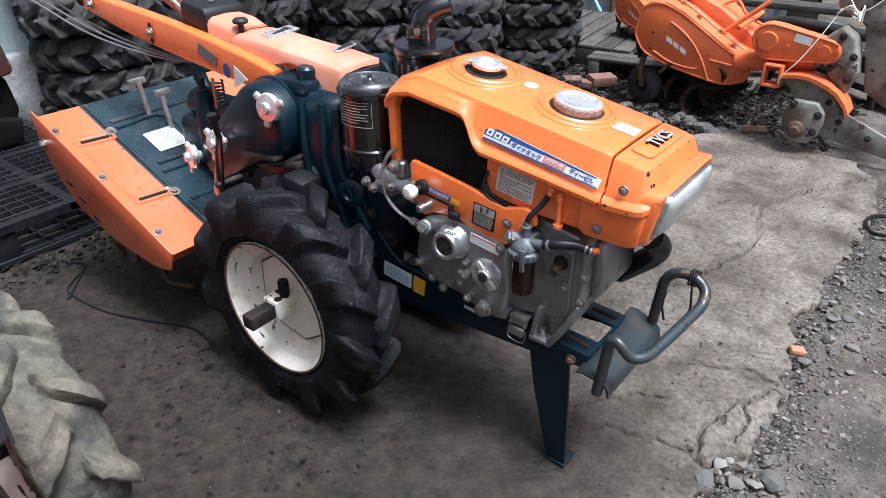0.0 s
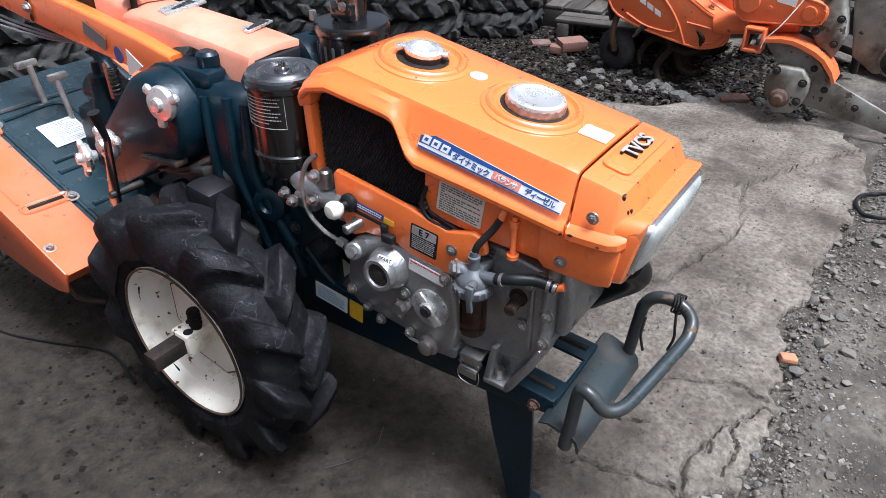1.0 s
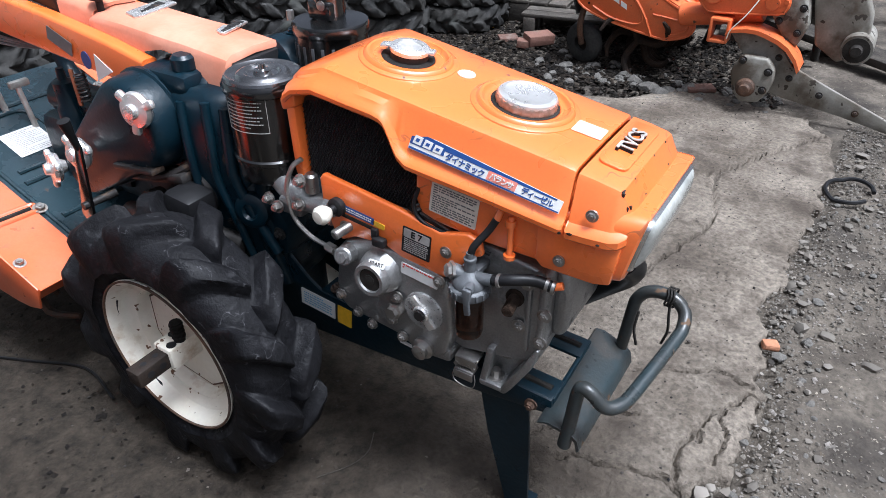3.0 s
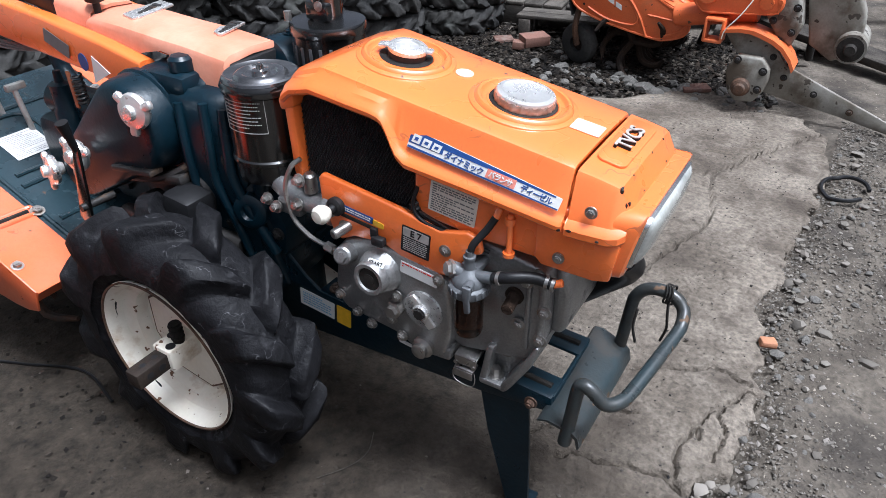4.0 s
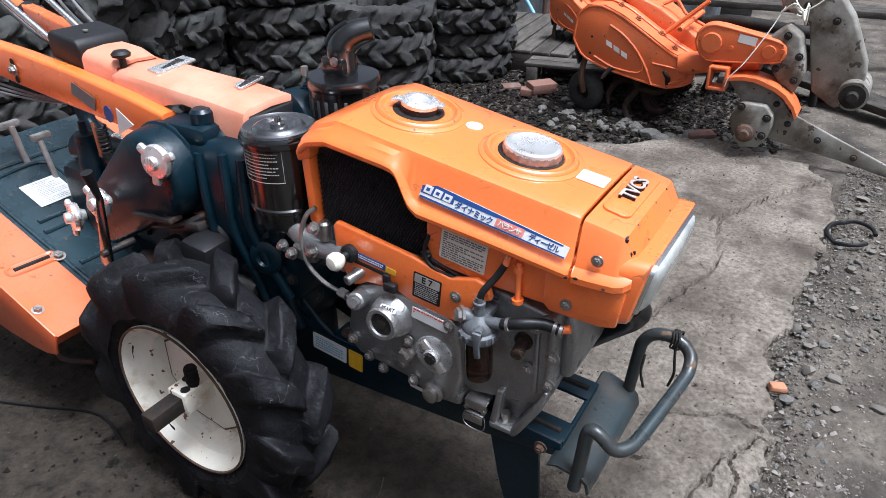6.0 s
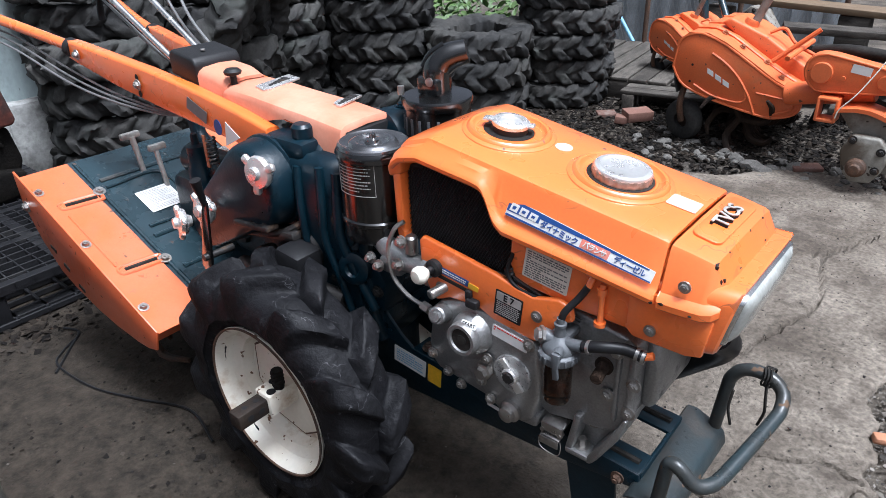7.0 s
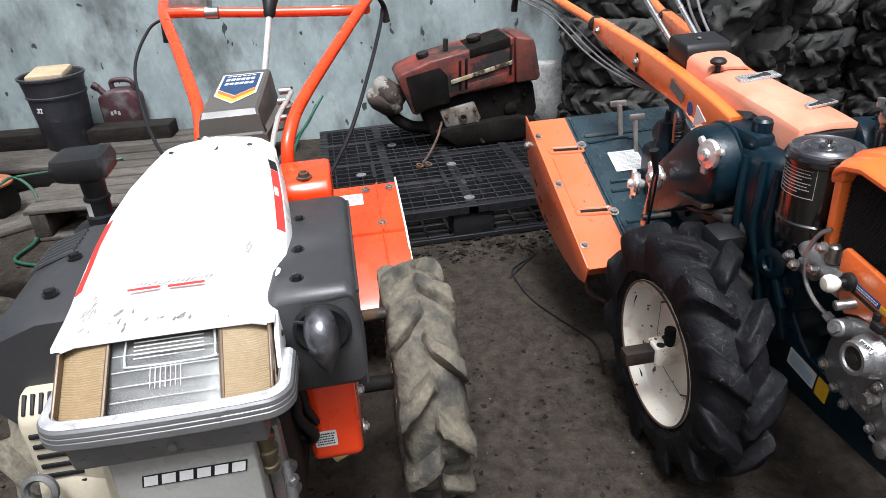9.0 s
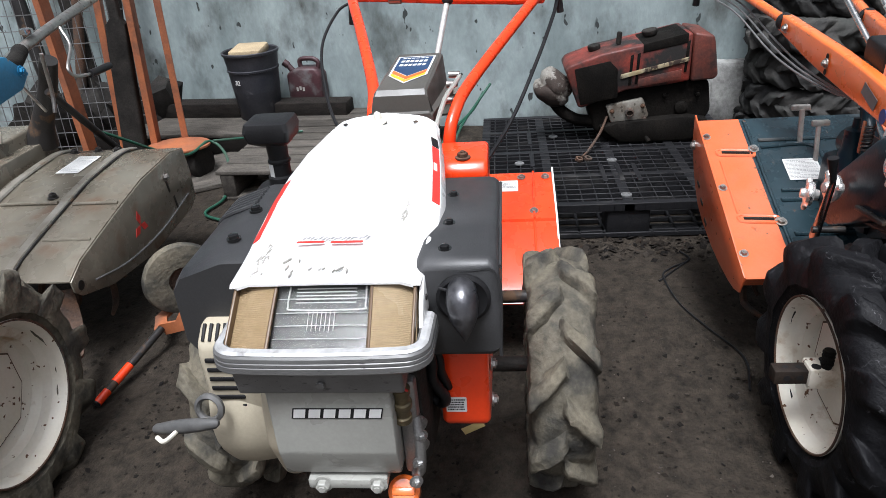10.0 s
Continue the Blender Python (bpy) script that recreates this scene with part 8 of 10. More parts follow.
    tube(b, [(-1.02, 0.33, 0.94), (-0.95, 0.32, 0.9), (-0.8, 0.28, 0.8), (-0.6, 0.22, 0.68), (-0.4, 0.15, 0.6)], 0.006, 8)
    part("control_cables", b, M_BLACKHOSE, tr, "black control cables")
    swing = [o for o in bpy.data.objects if o not in before and o.type == 'MESH']
    for ob in swing:  # the handles stand a little askew
        for v in ob.data.vertices:
            v.co.y += 0.105 * max(0.0, -v.co.x - 0.12)
    tr.matrix_basis = pose(-0.07, -1.2, 0, 0, 0, -0.4)
    return tr


M_BRIGHT = mat("satin_zinc_plating", (0.62, 0.62, 0.6), 0.4, 0.3, c2=(0.5, 0.5, 0.48), n=14, bump=0.03)
M_SPOUT = mat("scorched_dark_steel", (0.16, 0.16, 0.17), 0.34, 0.8, c2=(0.05, 0.05, 0.055), n=16, gk=0.2, bump=0.1, dirt=(0.02, 0.019, 0.018), dirt_n=20, dirt_at=0.56)
M_LAMPGREY = mat("bright_lamp_bowl", (0.14, 0.14, 0.137), 0.4, 0.3, c2=(0.08, 0.08, 0.08), n=20, gk=0.05, bump=0.05)
M_TANLENS = mat("yellowed_lens_plastic", (0.24, 0.165, 0.085), 0.25, c2=(0.3, 0.23, 0.14), n=6, grain=90, gk=0.06, bump=0.02, coat=0.0, spec=0.4)
M_AMBERRIM = mat("brown_lens_edge", (0.13, 0.08, 0.04), 0.35, c2=(0.09, 0.055, 0.03), n=20, bump=0.03)
M_SILVERTOP = mat("pale_grey_plastic", (0.5, 0.5, 0.5), 0.4, 0.2, c2=(0.36, 0.36, 0.36), n=25, bump=0.03, dirt=(0.12, 0.115, 0.11), dirt_n=16, dirt_at=0.58)
M_FADEDGREY = mat("faded_grey_print", (0.16, 0.16, 0.165), 0.5, c2=(0.35, 0.35, 0.35), n=60, bump=0.0)
M_SCUFF = mat("bare_metal_scuff", (0.42, 0.41, 0.38), 0.6, c2=(0.24, 0.23, 0.2), n=60, bump=0.1)
M_BRASS = mat("yellow_plated_steel", (0.22, 0.18, 0.1), 0.4, 0.6, c2=(0.12, 0.1, 0.065), n=30, bump=0.05, dirt=(0.06, 0.05, 0.04), dirt_n=25, dirt_at=0.6)
M_DUSTY = mat("dusty_grey_plastic", (0.1, 0.098, 0.095), 0.6, c2=(0.05, 0.05, 0.05), n=14, bump=0.1, dirt=(0.2, 0.19, 0.17), dirt_n=20, dirt_at=0.6)
M_DARKGREY = mat("charcoal_moulded_plastic", (0.035, 0.0355, 0.037), 0.42, grain=300, gk=0.15, bump=0.08, dirt=(0.075, 0.075, 0.078), dirt_at=0.6, dirt_soft=0.25)
M_OLIVEGREY = mat("olive_grey_plastic", (0.09, 0.085, 0.075), 0.4, grain=200, gk=0.08, bump=0.05)
M_NAVY = mat("navy_print", (0.02, 0.05, 0.12), 0.4, bump=0.0)
M_REDORANGE = mat("orange_red_print", (0.75, 0.16, 0.03), 0.4, bump=0.0)
second = build_second()


# ---- black plastic pallet with the old engine ----
def build_plastic_pallet(x0, x1, y0, y1, h=0.15):
    pal = thing("plastic_pallet", "dirty black plastic pallet with an open grid deck", "pallet")
    L, W = x1 - x0, y1 - y0
    for k in range(24):
        x = x0 + 0.006 + (L - 0.012) * k / 23
        wd_ = 0.034 if k in (0, 5, 11, 17, 23) else 0.0065
        part("deck_bar", box(B(), (min(max(x, x0 + wd_ / 2), x1 - wd_ / 2), (y0 + y1) / 2, h - 0.016), (wd_, W, 0.032), 0.0015, seg=1), M_PALLET, pal)
    for k in range(21):
        y = y0 + 0.006 + (W - 0.012) * k / 20
        wd_ = 0.04 if k in (0, 5, 10, 15, 20) else 0.006
        part("deck_bar", box(B(), ((x0 + x1) / 2, min(max(y, y0 + wd_ / 2), y1 - wd_ / 2), h - 0.0175), (L, wd_, 0.029), 0.0015, seg=1), M_PALLET, pal)
    for fx, fy in ((0.72, 0.45), (0.72, 0.51), (0.72, 0.57), (0.3, 0.2), (0.55, 0.2)):
        part("slat", box(B(), (x0 + L * fx, y0 + W * fy, h - 0.008), (0.2, 0.02, 0.02), 0.002, seg=1), M_PALLET, pal)
    for fx in (0.07, 0.5, 0.93):
        for fy in (0.08, 0.5, 0.92):
            b = box(B(), (x0 + L * fx, y0 + W * fy, 0.066), (0.15, 0.17, 0.118), 0.012)
            part("block", b, M_PALLET, pal)
    for k in range(19):
        x = x0 + 0.006 + (L - 0.012) * k / 18
        part("bottom_bar", box(B(), (x, (y0 + y1) / 2, 0.014), (0.01, W, 0.02), 0.002, seg=1), M_PALLET, pal)
    for fy in (0.02, 0.1, 0.18, 0.26, 0.34, 0.42, 0.5, 0.58, 0.66, 0.74, 0.82, 0.9, 0.98):
        part("bottom_bar", box(B(), ((x0 + x1) / 2, y0 + W * fy, 0.0155), (L, 0.012, 0.017), 0.002, seg=1), M_PALLET, pal)
    for fx in (0.0, 0.5, 1.0):
        part("bottom_bar", box(B(), (x0 + 0.045 + (L - 0.09) * fx, (y0 + y1) / 2, 0.016), (0.04, W, 0.016), 0.002, seg=1), M_PALLET, pal)
    for fx, fy in ((0.93, 0.12), (0.93, 0.5), (0.6, 0.5), (0.93, 0.8), (0.3, 0.3), (0.6, 0.15)):
        part("stud", lathe(B(), [(0.022, h - 0.002), (0.022, h + 0.003), (0.012, h + 0.004), (0.01, h + 0.001)], (x0 + L * fx, y0 + W * fy, 0), (0, 0, 1), 18), M_CABLE, pal)
    return settle(pal, ((x0 + x1) / 2, (y0 + y1) / 2, 0))


build_plastic_pallet(-2.46, -1.25, -1.06, 0.12)


M_OLDREDB = mat("rusted_red_end_paint", (0.15, 0.035, 0.022), 0.6, c2=(0.07, 0.024, 0.018), n=6, grain=90, gk=0.3, bump=0.2, dirt=(0.03, 0.022, 0.02), dirt_n=6, dirt_at=0.55)
M_DENTED = mat("flaking_white_paint_on_rust", (0.27, 0.26, 0.24), 0.7, c2=(0.16, 0.145, 0.12), n=14, grain=90, gk=0.15, bump=0.3, dirt=(0.03, 0.02, 0.015), dirt_n=8, dirt_at=0.46, dirt_soft=0.06)
M_PEEL = mat("peeling_yellowed_decal", (0.4, 0.36, 0.25), 0.7, c2=(0.3, 0.22, 0.1), n=16, gk=0.2, bump=0.2, dirt=(0.04, 0.025, 0.018), dirt_n=18, dirt_at=0.5, dirt_soft=0.08)
M_SOOT = mat("sooty_oil_crust", (0.005, 0.0045, 0.004), 0.75, c2=(0.011, 0.0095, 0.008), n=9, grain=120, gk=0.4, bump=0.4, spec=0.08, dirt=(0.022, 0.018, 0.015), dirt_n=14, dirt_at=0.62)


def build_old_engine():
    """Side view lies in y and z, the front towards +x; it sits canted on the pallet."""
    en = thing("old_engine", "derelict red diesel engine, rusted and oil-blackened, lying on the plastic pallet", "engine")
    X0, X1 = -2.24, -1.97
    b = prism(B(), [(-0.66, 0.5), (-0.64, 0.525), (-0.5, 0.57), (-0.32, 0.602), (-0.12, 0.643), (-0.1, 0.642), (-0.1, 0.43), (-0.2, 0.415), (-0.38, 0.4), (-0.58, 0.325), (-0.6, 0.33)], "x", X0, X1, 0.018, 3)
    hd = part("hood", b, M_OLDRED, en, "faded red hood streaked with soot")
    b = prism(B(), [(-0.095, 0.645), (-0.01, 0.628), (0.0, 0.6), (0.025, 0.45), (0.01, 0.432), (-0.095, 0.425)], "x", X0 + 0.005, X1 + 0.004, 0.012, 3)
    part("nose_cover", b, M_OLDREDB, en, "reddish end cover of the hood")
    b = prism(B(), [(-0.62, 0.508), (-0.46, 0.538), (-0.425, 0.5), (-0.42, 0.37), (-0.59, 0.34)], "x", X1 - 0.005, X1 + 0.005, 0.003)
    part("radiator_screen", b, M_SOOT, en)
    b = prism(B(), [(-0.315, 0.604), (-0.125, 0.644), (-0.12, 0.638), (-0.12, 0.58), (-0.125, 0.6), (-0.315, 0.565)], "x", X0 + 0.03, X1 + 0.002, 0.004)
    part("tank_top", b, M_SOOT, hd, "soot-blackened tank top")
    for y0 in (-0.375, -0.345, -0.13):
        part("strap", prism(B(), [(y0, 0.42 + 0.2 * (y0 + 0.38)), (y0 + 0.012, 0.42 + 0.2 * (y0 + 0.39)), (y0 + 0.02, 0.56 + 0.2 * (y0 + 0.39)), (y0 + 0.006, 0.556 + 0.2 * (y0 + 0.38))], "x", X1 + 0.0005, X1 + 0.002, 0.0004), M_SOOT, hd)
    b = prism(B(), [(-0.41, 0.475), (-0.11, 0.54), (-0.11, 0.522), (-0.41, 0.455)], "x", X1 + 0.002, X1 + 0.006, 0.001)
    part("decal_strip", b, M_PEEL, hd, "peeling pale decal strip")
    b = prism(B(), [(-0.33, 0.45), (-0.14, 0.485), (-0.14, 0.44), (-0.33, 0.415)], "x", X1 + 0.001, X1 + 0.005, 0.001)
    part("tank_patch", b, M_OLDREDB, hd)
    for y, z, r in ((-0.266, 0.628, 0.036), (-0.517, 0.572, 0.03)):
        part("filler_cap", lathe(B(), [(r * 0.8, -0.01), (r, 0.0), (r, 0.014), (r * 0.85, 0.019), (0, 0.02)], (-2.1, y, z), (0, -0.18, 1), 22), M_GUNGE, en)
    part("stub", rod(B(), (-2.08, -0.41, 0.59), (-2.08, -0.405, 0.645), 0.013, 0.012, 12, 0.003), M_GUNGE, en)
    b = prism(B(), [(-0.56, 0.34), (-0.38, 0.4), (-0.1, 0.43), (0.0, 0.42), (0.02, 0.28), (-0.03, 0.17), (-0.12, 0.15), (-0.46, 0.15), (-0.52, 0.2)], "x", X0 + 0.03, X1 - 0.035, 0.02, 3)
    merge(b, prism(B(), [(-0.5, 0.23), (-0.42, 0.25), (-0.1, 0.27), (0.0, 0.25), (-0.02, 0.16), (-0.12, 0.15), (-0.4, 0.15)], "x", X1 - 0.06, X1 + 0.015, 0.012, 2))
    bk = part("engine_block", b, M_SOOT, en, "oil-blackened engine block")
    b = prism(B(), [(-0.47, 0.328), (-0.3, 0.357), (-0.268, 0.27), (-0.31, 0.24), (-0.445, 0.245)], "x", X1 - 0.04, X1 - 0.012, 0.008)
    part("side_plate", b, M_GREYCAST, bk, "dirty pale alloy side plate")
    b = lathe(B(), [(0.022, 0), (0.02, 0.02), (0.014, 0.022), (0.012, 0.005)], (X1 - 0.014, -0.36, 0.292), (1, 0, 0), 18)
    for y, z in ((-0.44, 0.3), (-0.3, 0.32), (-0.29, 0.26)):
        bolt(b, (X1 - 0.013, y, z), (1, 0, 0), 0.008, 0.01)
    part("fittings", b, M_RUSTY, bk)
    b = lathe(B(), [(0.03, 0), (0.03, 0.012), (0.018, 0.018)], (X1 - 0.035, -0.12, 0.3), (1, 0, 0), 18)
    for y, z in ((-0.2, 0.36), (-0.05, 0.36), (-0.05, 0.24), (-0.2, 0.22)):
        bolt(b, (X1 - 0.034, y, z), (1, 0, 0), 0.01, 0.012)
    rod(b, (X1 - 0.04, -0.3, 0.2), (X1 + 0.04, -0.27, 0.16), 0.01, 0.01, 8)
    part("bosses", b, M_SOOT, bk)
    b = lathe(B(), [(0.04, -0.02), (0.07, -0.01), (0.086, 0.012), (0.09, 0.035), (0.082, 0.047), (0.078, 0.052), (0.083, 0.06), (0.085, 0.085), (0.07, 0.11), (0.045, 0.122), (0.0, 0.126)], (-2.08, -0.735, 0.36), (0.15, 0.6, 1), 40)
    for v in b.verts:
        v.co += V(noise.noise(v.co * 14), noise.noise(v.co * 14 + V(5, 2, 1)), noise.noise(v.co * 14 + V(1, 7, 3))) * 0.018
    part("air_cleaner", b, M_DENTED, en, "dented air cleaner with flaking white paint", 70)
    b = tube(B(), [(-2.08, -0.71, 0.36), (-2.07, -0.68, 0.3), (-2.05, -0.6, 0.25), (-2.04, -0.5, 0.24)], 0.028, 14)
    part("intake_pipe", b, M_SOOT, en)
    b = tube(B(), [(X1 - 0.03, -0.46, 0.27), (X1 + 0.05, -0.5, 0.22), (X1 + 0.14, -0.56, 0.17), (X1 + 0.22, -0.6, 0.165)], 0.006, 7)
    lathe(b, [(0.018, -0.006), (0.018, 0.006), (0.009, 0.006), (0.009, -0.006)], (X1 + 0.235, -0.615, 0.16), (0.2, 0.3, 1), 16, closed=True)
    lathe(b, [(0.018, -0.006), (0.018, 0.006), (0.009, 0.006), (0.009, -0.006)], (X1 + 0.23, -0.575, 0.16), (0.2, 0.3, 1), 16, closed=True)
    part("loose_pipe", b, M_RUSTY, en, "loose fuel pipe with two ring eyes")
    return settle(en, (-2.1, -0.3, 0.15))


build_old_engine()


# ---- stacked tyres ----
def build_tyres():
    meshes = []
    for R, w, lugs, lh in ((0.31, 0.135, 13, 0.024), (0.335, 0.155, 13, 0.027), (0.36, 0.175, 11, 0.032)):
        bm = tyre_mesh(B(), R, R * 0.56, w, lugs, lh, 0.078, 1.3, sweep=0.42, axis=(0, 0, 1), rough=0.013, fine=14, seed=R * 40)
        ob = part("worn_tyre", bm, M_RUBBER_OLD, None, "", 55)
        meshes.append((ob.data, w * 1.07))
        bpy.data.objects.remove(ob)
    rn = random.Random(4)
    stacks = [(-1.22, 2.88, 0, 5), (-1.52, 2.4, 1, 3), (-2.02, 2.12, 1, 7), (-2.42, 1.62, 1, 6), (-2.05, 2.72, 1, 2), (-2.3, 1.12, 2, 6), (-2.34, 0.6, 1, 6), (-2.75, 2.2, 2, 7), (-2.62, 1.15, 1, 5)]
    for x, y, kind, n in stacks:
        me, w = meshes[kind]
        for k in range(n):
            ob = new("worn_tyre", me)
            ob.matrix_basis = Matrix.Translation((x + rn.uniform(-0.025, 0.025), y + rn.uniform(-0.025, 0.025), w * (k + 0.5) - 0.01)) @ Euler((rn.uniform(-0.035, 0.035), rn.uniform(-0.035, 0.035), rn.uniform(0, 6.28))).to_matrix().to_4x4()
            tagged(ob, "worn black chevron farm tyre lying in a stack", "tyre", "stacked tyres")
    # tyres standing or leaning against the heap
    for p, r, lab, kind in (((-2.0, 1.16, 0.62), (68, 0, -62), "large brownish farm tyre leaning upright on the heap", 2), ((-2.12, 1.4, 0.9), (75, 0, -50), "large brownish farm tyre leaning upright on the heap", 2)):
        ob = new("worn_tyre", meshes[kind][0])
        ob.matrix_basis = pose(*p, *r)
        tagged(ob, lab, "tyre", "leaning tyres")


build_tyres()


# ---- wooden pallets ----
def build_wood_pallet(name, label, m, L, W, n, h=0.14, along="x", gap=0.012):
    """Boards across runners; L runs along x, W along y."""
    pal = thing(name, label, "pallet")
    rn = random.Random(int(L * 1000) + n)
    bw = (L - gap * (n - 1)) / n
    for k in range(n):
        b = box(B(), (-L / 2 + bw / 2 + k * (bw + gap), rn.uniform(-0.01, 0.01), h - 0.011), (bw, W + rn.uniform(-0.03, 0.02), 0.02), 0.004, Matrix.Rotation(rn.uniform(-0.012, 0.012), 4, "Z"))
        for v in b.verts:
            v.co.z += 0.003 * noise.noise(v.co * 6 + V(k, 0, 0))
        part("board", b, M_WOODX, pal)
    for f in (-1, 0, 1):
        b = box(B(), (0, f * (W / 2 - 0.05), (h - 0.022) / 2 + 0.008), (L, 0.07, h - 0.04), 0.004)
        part("runner", b, M_WOOD, pal)
    for k in (0, n // 2, n - 1):
        b = box(B(), (-L / 2 + bw / 2 + k * (bw + gap), 0, 0.0095), (bw, W, 0.018), 0.003)
        part("bottom_board", b, M_WOODX, pal)
    pal.matrix_basis = m
    return pal


build_wood_pallet("wooden_pallet", "weathered grey wooden pallet by the tyre stacks", pose(-0.98, 3.55, -0.02, 0, 0, 8), 1.1, 1.1, 9, 0.15)
build_wood_pallet("wooden_pallet", "short weathered wooden pallet with wide boards", pose(-0.42, 3.14, -0.03, 0, 0, 100), 0.5, 0.85, 5, 0.14)
build_wood_pallet("wooden_pallet", "weathered grey wooden pallet by the wall", pose(-2.28, -1.83, 0, 0, 0, -4), 1.05, 0.95, 9, 0.15)
M_TIMBER = mat("blackened_timber", (0.018, 0.015, 0.013), 0.85, c2=(0.009, 0.008, 0.007), n=6, spec=0.12, grain=60, gk=0.4, bump=0.5, spread=0.3, stretch=(6, 1.5, 6))
b = box(B(), (0, 0, 0.06), (0.14, 1.5, 0.11), 0.01)
timber = tagged(part("timber_beam", b, M_TIMBER), "dark weathered timber baulk lying by the wall", "timber", "timbers")
timber.matrix_basis = pose(-2.92, -2.75, 0, 0, 0, -6)
for k, (x, y, z, a) in enumerate(((-2.7, -2.62, 0.0, -5), (-2.55, -2.72, 0.0, -8), (-2.82, -2.6, 0.11, -7))):
    copy_thing(timber, pose(x, y, z, 0, 0, a))
b = box(B(), (0, 0, 0.012), (0.5, 0.9, 0.024), 0.004)
brd = tagged(part("loose_board", b, M_WOODX), "dark loose board on the ground", "board", "loose boards")
brd.matrix_basis = pose(-2.1, -2.65, 0.0, 0, 0, 30)
copy_thing(brd, pose(-2.72, -2.72, 0.115, 0, 2, -5))


# ---- bucket, jerrycan, pan, hose ----
def build_bucket():
    bk = thing("oil_drum", "black tapered plastic drum with a foam pad on it", "drum")
    b = lathe(B(), [(0, 0.004), (0.118, 0.004), (0.124, 0.012), (0.145, 0.29), (0.152, 0.292), (0.153, 0.302), (0.147, 0.305), (0.158, 0.385), (0.166, 0.388), (0.167, 0.4), (0.16, 0.404), (0.154, 0.398), (0.14, 0.2), (0.115, 0.02), (0, 0.02)], (0, 0, 0), (0, 0, 1), 40)
    part("drum", b, M_DRUM, bk)
    b = box(B(), (-0.01, -0.01, 0.395), (0.2, 0.19, 0.05), 0.015, Matrix.Rotation(0.08, 4, "Y"))
    part("foam_pad", b, M_FOAM, bk, "yellowed foam pad")
    lettering("lettering", "32", 0.035, face((0.1385, -0.058, 0.24), (0.9, -0.4, 0.05), (0, 0, 1)), M_PAPER, bk, 0.001)
    bk.matrix_basis = pose(-2.78, -2.42, 0.13)


M_DRUM = mat("scuffed_dark_blue_black_plastic", (0.02, 0.022, 0.03), 0.5, c2=(0.045, 0.045, 0.05), n=6, grain=90, gk=0.2, bump=0.1, dirt=(0.12, 0.12, 0.12), dirt_n=9, dirt_at=0.62, dirt_soft=0.1)
M_FOAM = mat("yellowed_foam", (0.42, 0.33, 0.2), 0.95, c2=(0.32, 0.25, 0.16), n=9, grain=150, gk=0.2, bump=0.4)
M_MAROON = mat("dark_maroon_plastic", (0.06, 0.022, 0.026), 0.5, c2=(0.035, 0.02, 0.022), n=6, grain=90, gk=0.2, bump=0.1, dirt=(0.1, 0.09, 0.09), dirt_n=8, dirt_at=0.6)
build_bucket()


def build_jerrycan():
    jc = thing("jerrycan", "dark maroon plastic jerrycan on the pallet", "jerrycan")
    b = prism(B(), [(-0.11, 0.0), (0.11, 0.0), (0.112, 0.2), (0.08, 0.245), (-0.04, 0.245), (-0.108, 0.21)], "x", -0.06, 0.06, 0.018, 3)
    part("can", b, M_MAROON, jc)
    b = tube(B(), [(0, -0.03, 0.24), (0, -0.025, 0.285), (0, 0.05, 0.29), (0, 0.085, 0.27), (0, 0.085, 0.235)], 0.014, 10)
    part("handle", b, M_MAROON, jc)
    b = rod(B(), (0, -0.085, 0.22), (0, -0.115, 0.26), 0.02, 0.016, 14)
    rod(b, (0, -0.11, 0.252), (0, -0.135, 0.272), 0.022, 0.022, 14)
    part("spout", b, M_MAROON, jc)
    b = B()
    for k in range(3):
        box(b, (0.0605, -0.045 + 0.02 * k, 0.12 + 0.006 * (k % 2)), (0.001, 0.013, 0.022), 0)
    part("mark_block", b, M_GREYPAINT, jc)
    jc.matrix_basis = pose(-2.9, -2.14, 0.15, 0, 0, -8)


build_jerrycan()
pan = thing("metal_pan", "dull grey enamel pan standing by the wall", "pan")
part("pan", lathe(B(), [(0, 0.003), (0.08, 0.003), (0.1, 0.02), (0.11, 0.12), (0.116, 0.125), (0.112, 0.13), (0.105, 0.12), (0.095, 0.02), (0, 0.012)], (0, 0, 0), (0, 0, 1), 32), M_GREYCAST, pan)
pan.matrix_basis = pose(-2.62, -1.3, 0.15)
b = tube(B(), [(-2.62, -1.02, 0.3), (-2.5, -1.1, 0.22), (-2.3, -1.17, 0.17), (-2.0, -1.2, 0.16), (-1.7, -1.24, 0.13), (-1.5, -1.3, 0.03)], 0.0075, 10)
tube(b, [(-2.6, -1.06, 0.26), (-2.45, -1.12, 0.2), (-2.2, -1.22, 0.17), (-1.9, -1.27, 0.16), (-1.65, -1.3, 0.1)], 0.0075, 10)
tagged(part("garden_hose", b, M_HOSE), "green garden hose trailing off the pallet", "hose")
b = tube(B(), [(-1.55, -2.7, 0.44), (-1.9, -2.55, 0.2), (-2.15, -2.5, 0.19), (-2.05, -2.38, 0.12), (-1.8, -2.32, 0.02), (-1.6, -2.35, 0.015), (-1.5, -2.2, 0.012)], 0.0075, 10)
tube(b, [(-2.15, -2.48, 0.19), (-2.3, -2.3, 0.155), (-2.35, -2.05, 0.16)], 0.007, 10)
tagged(part("garden_hose", b, M_HOSE), "green garden hose draped over scrap and boards", "hose")


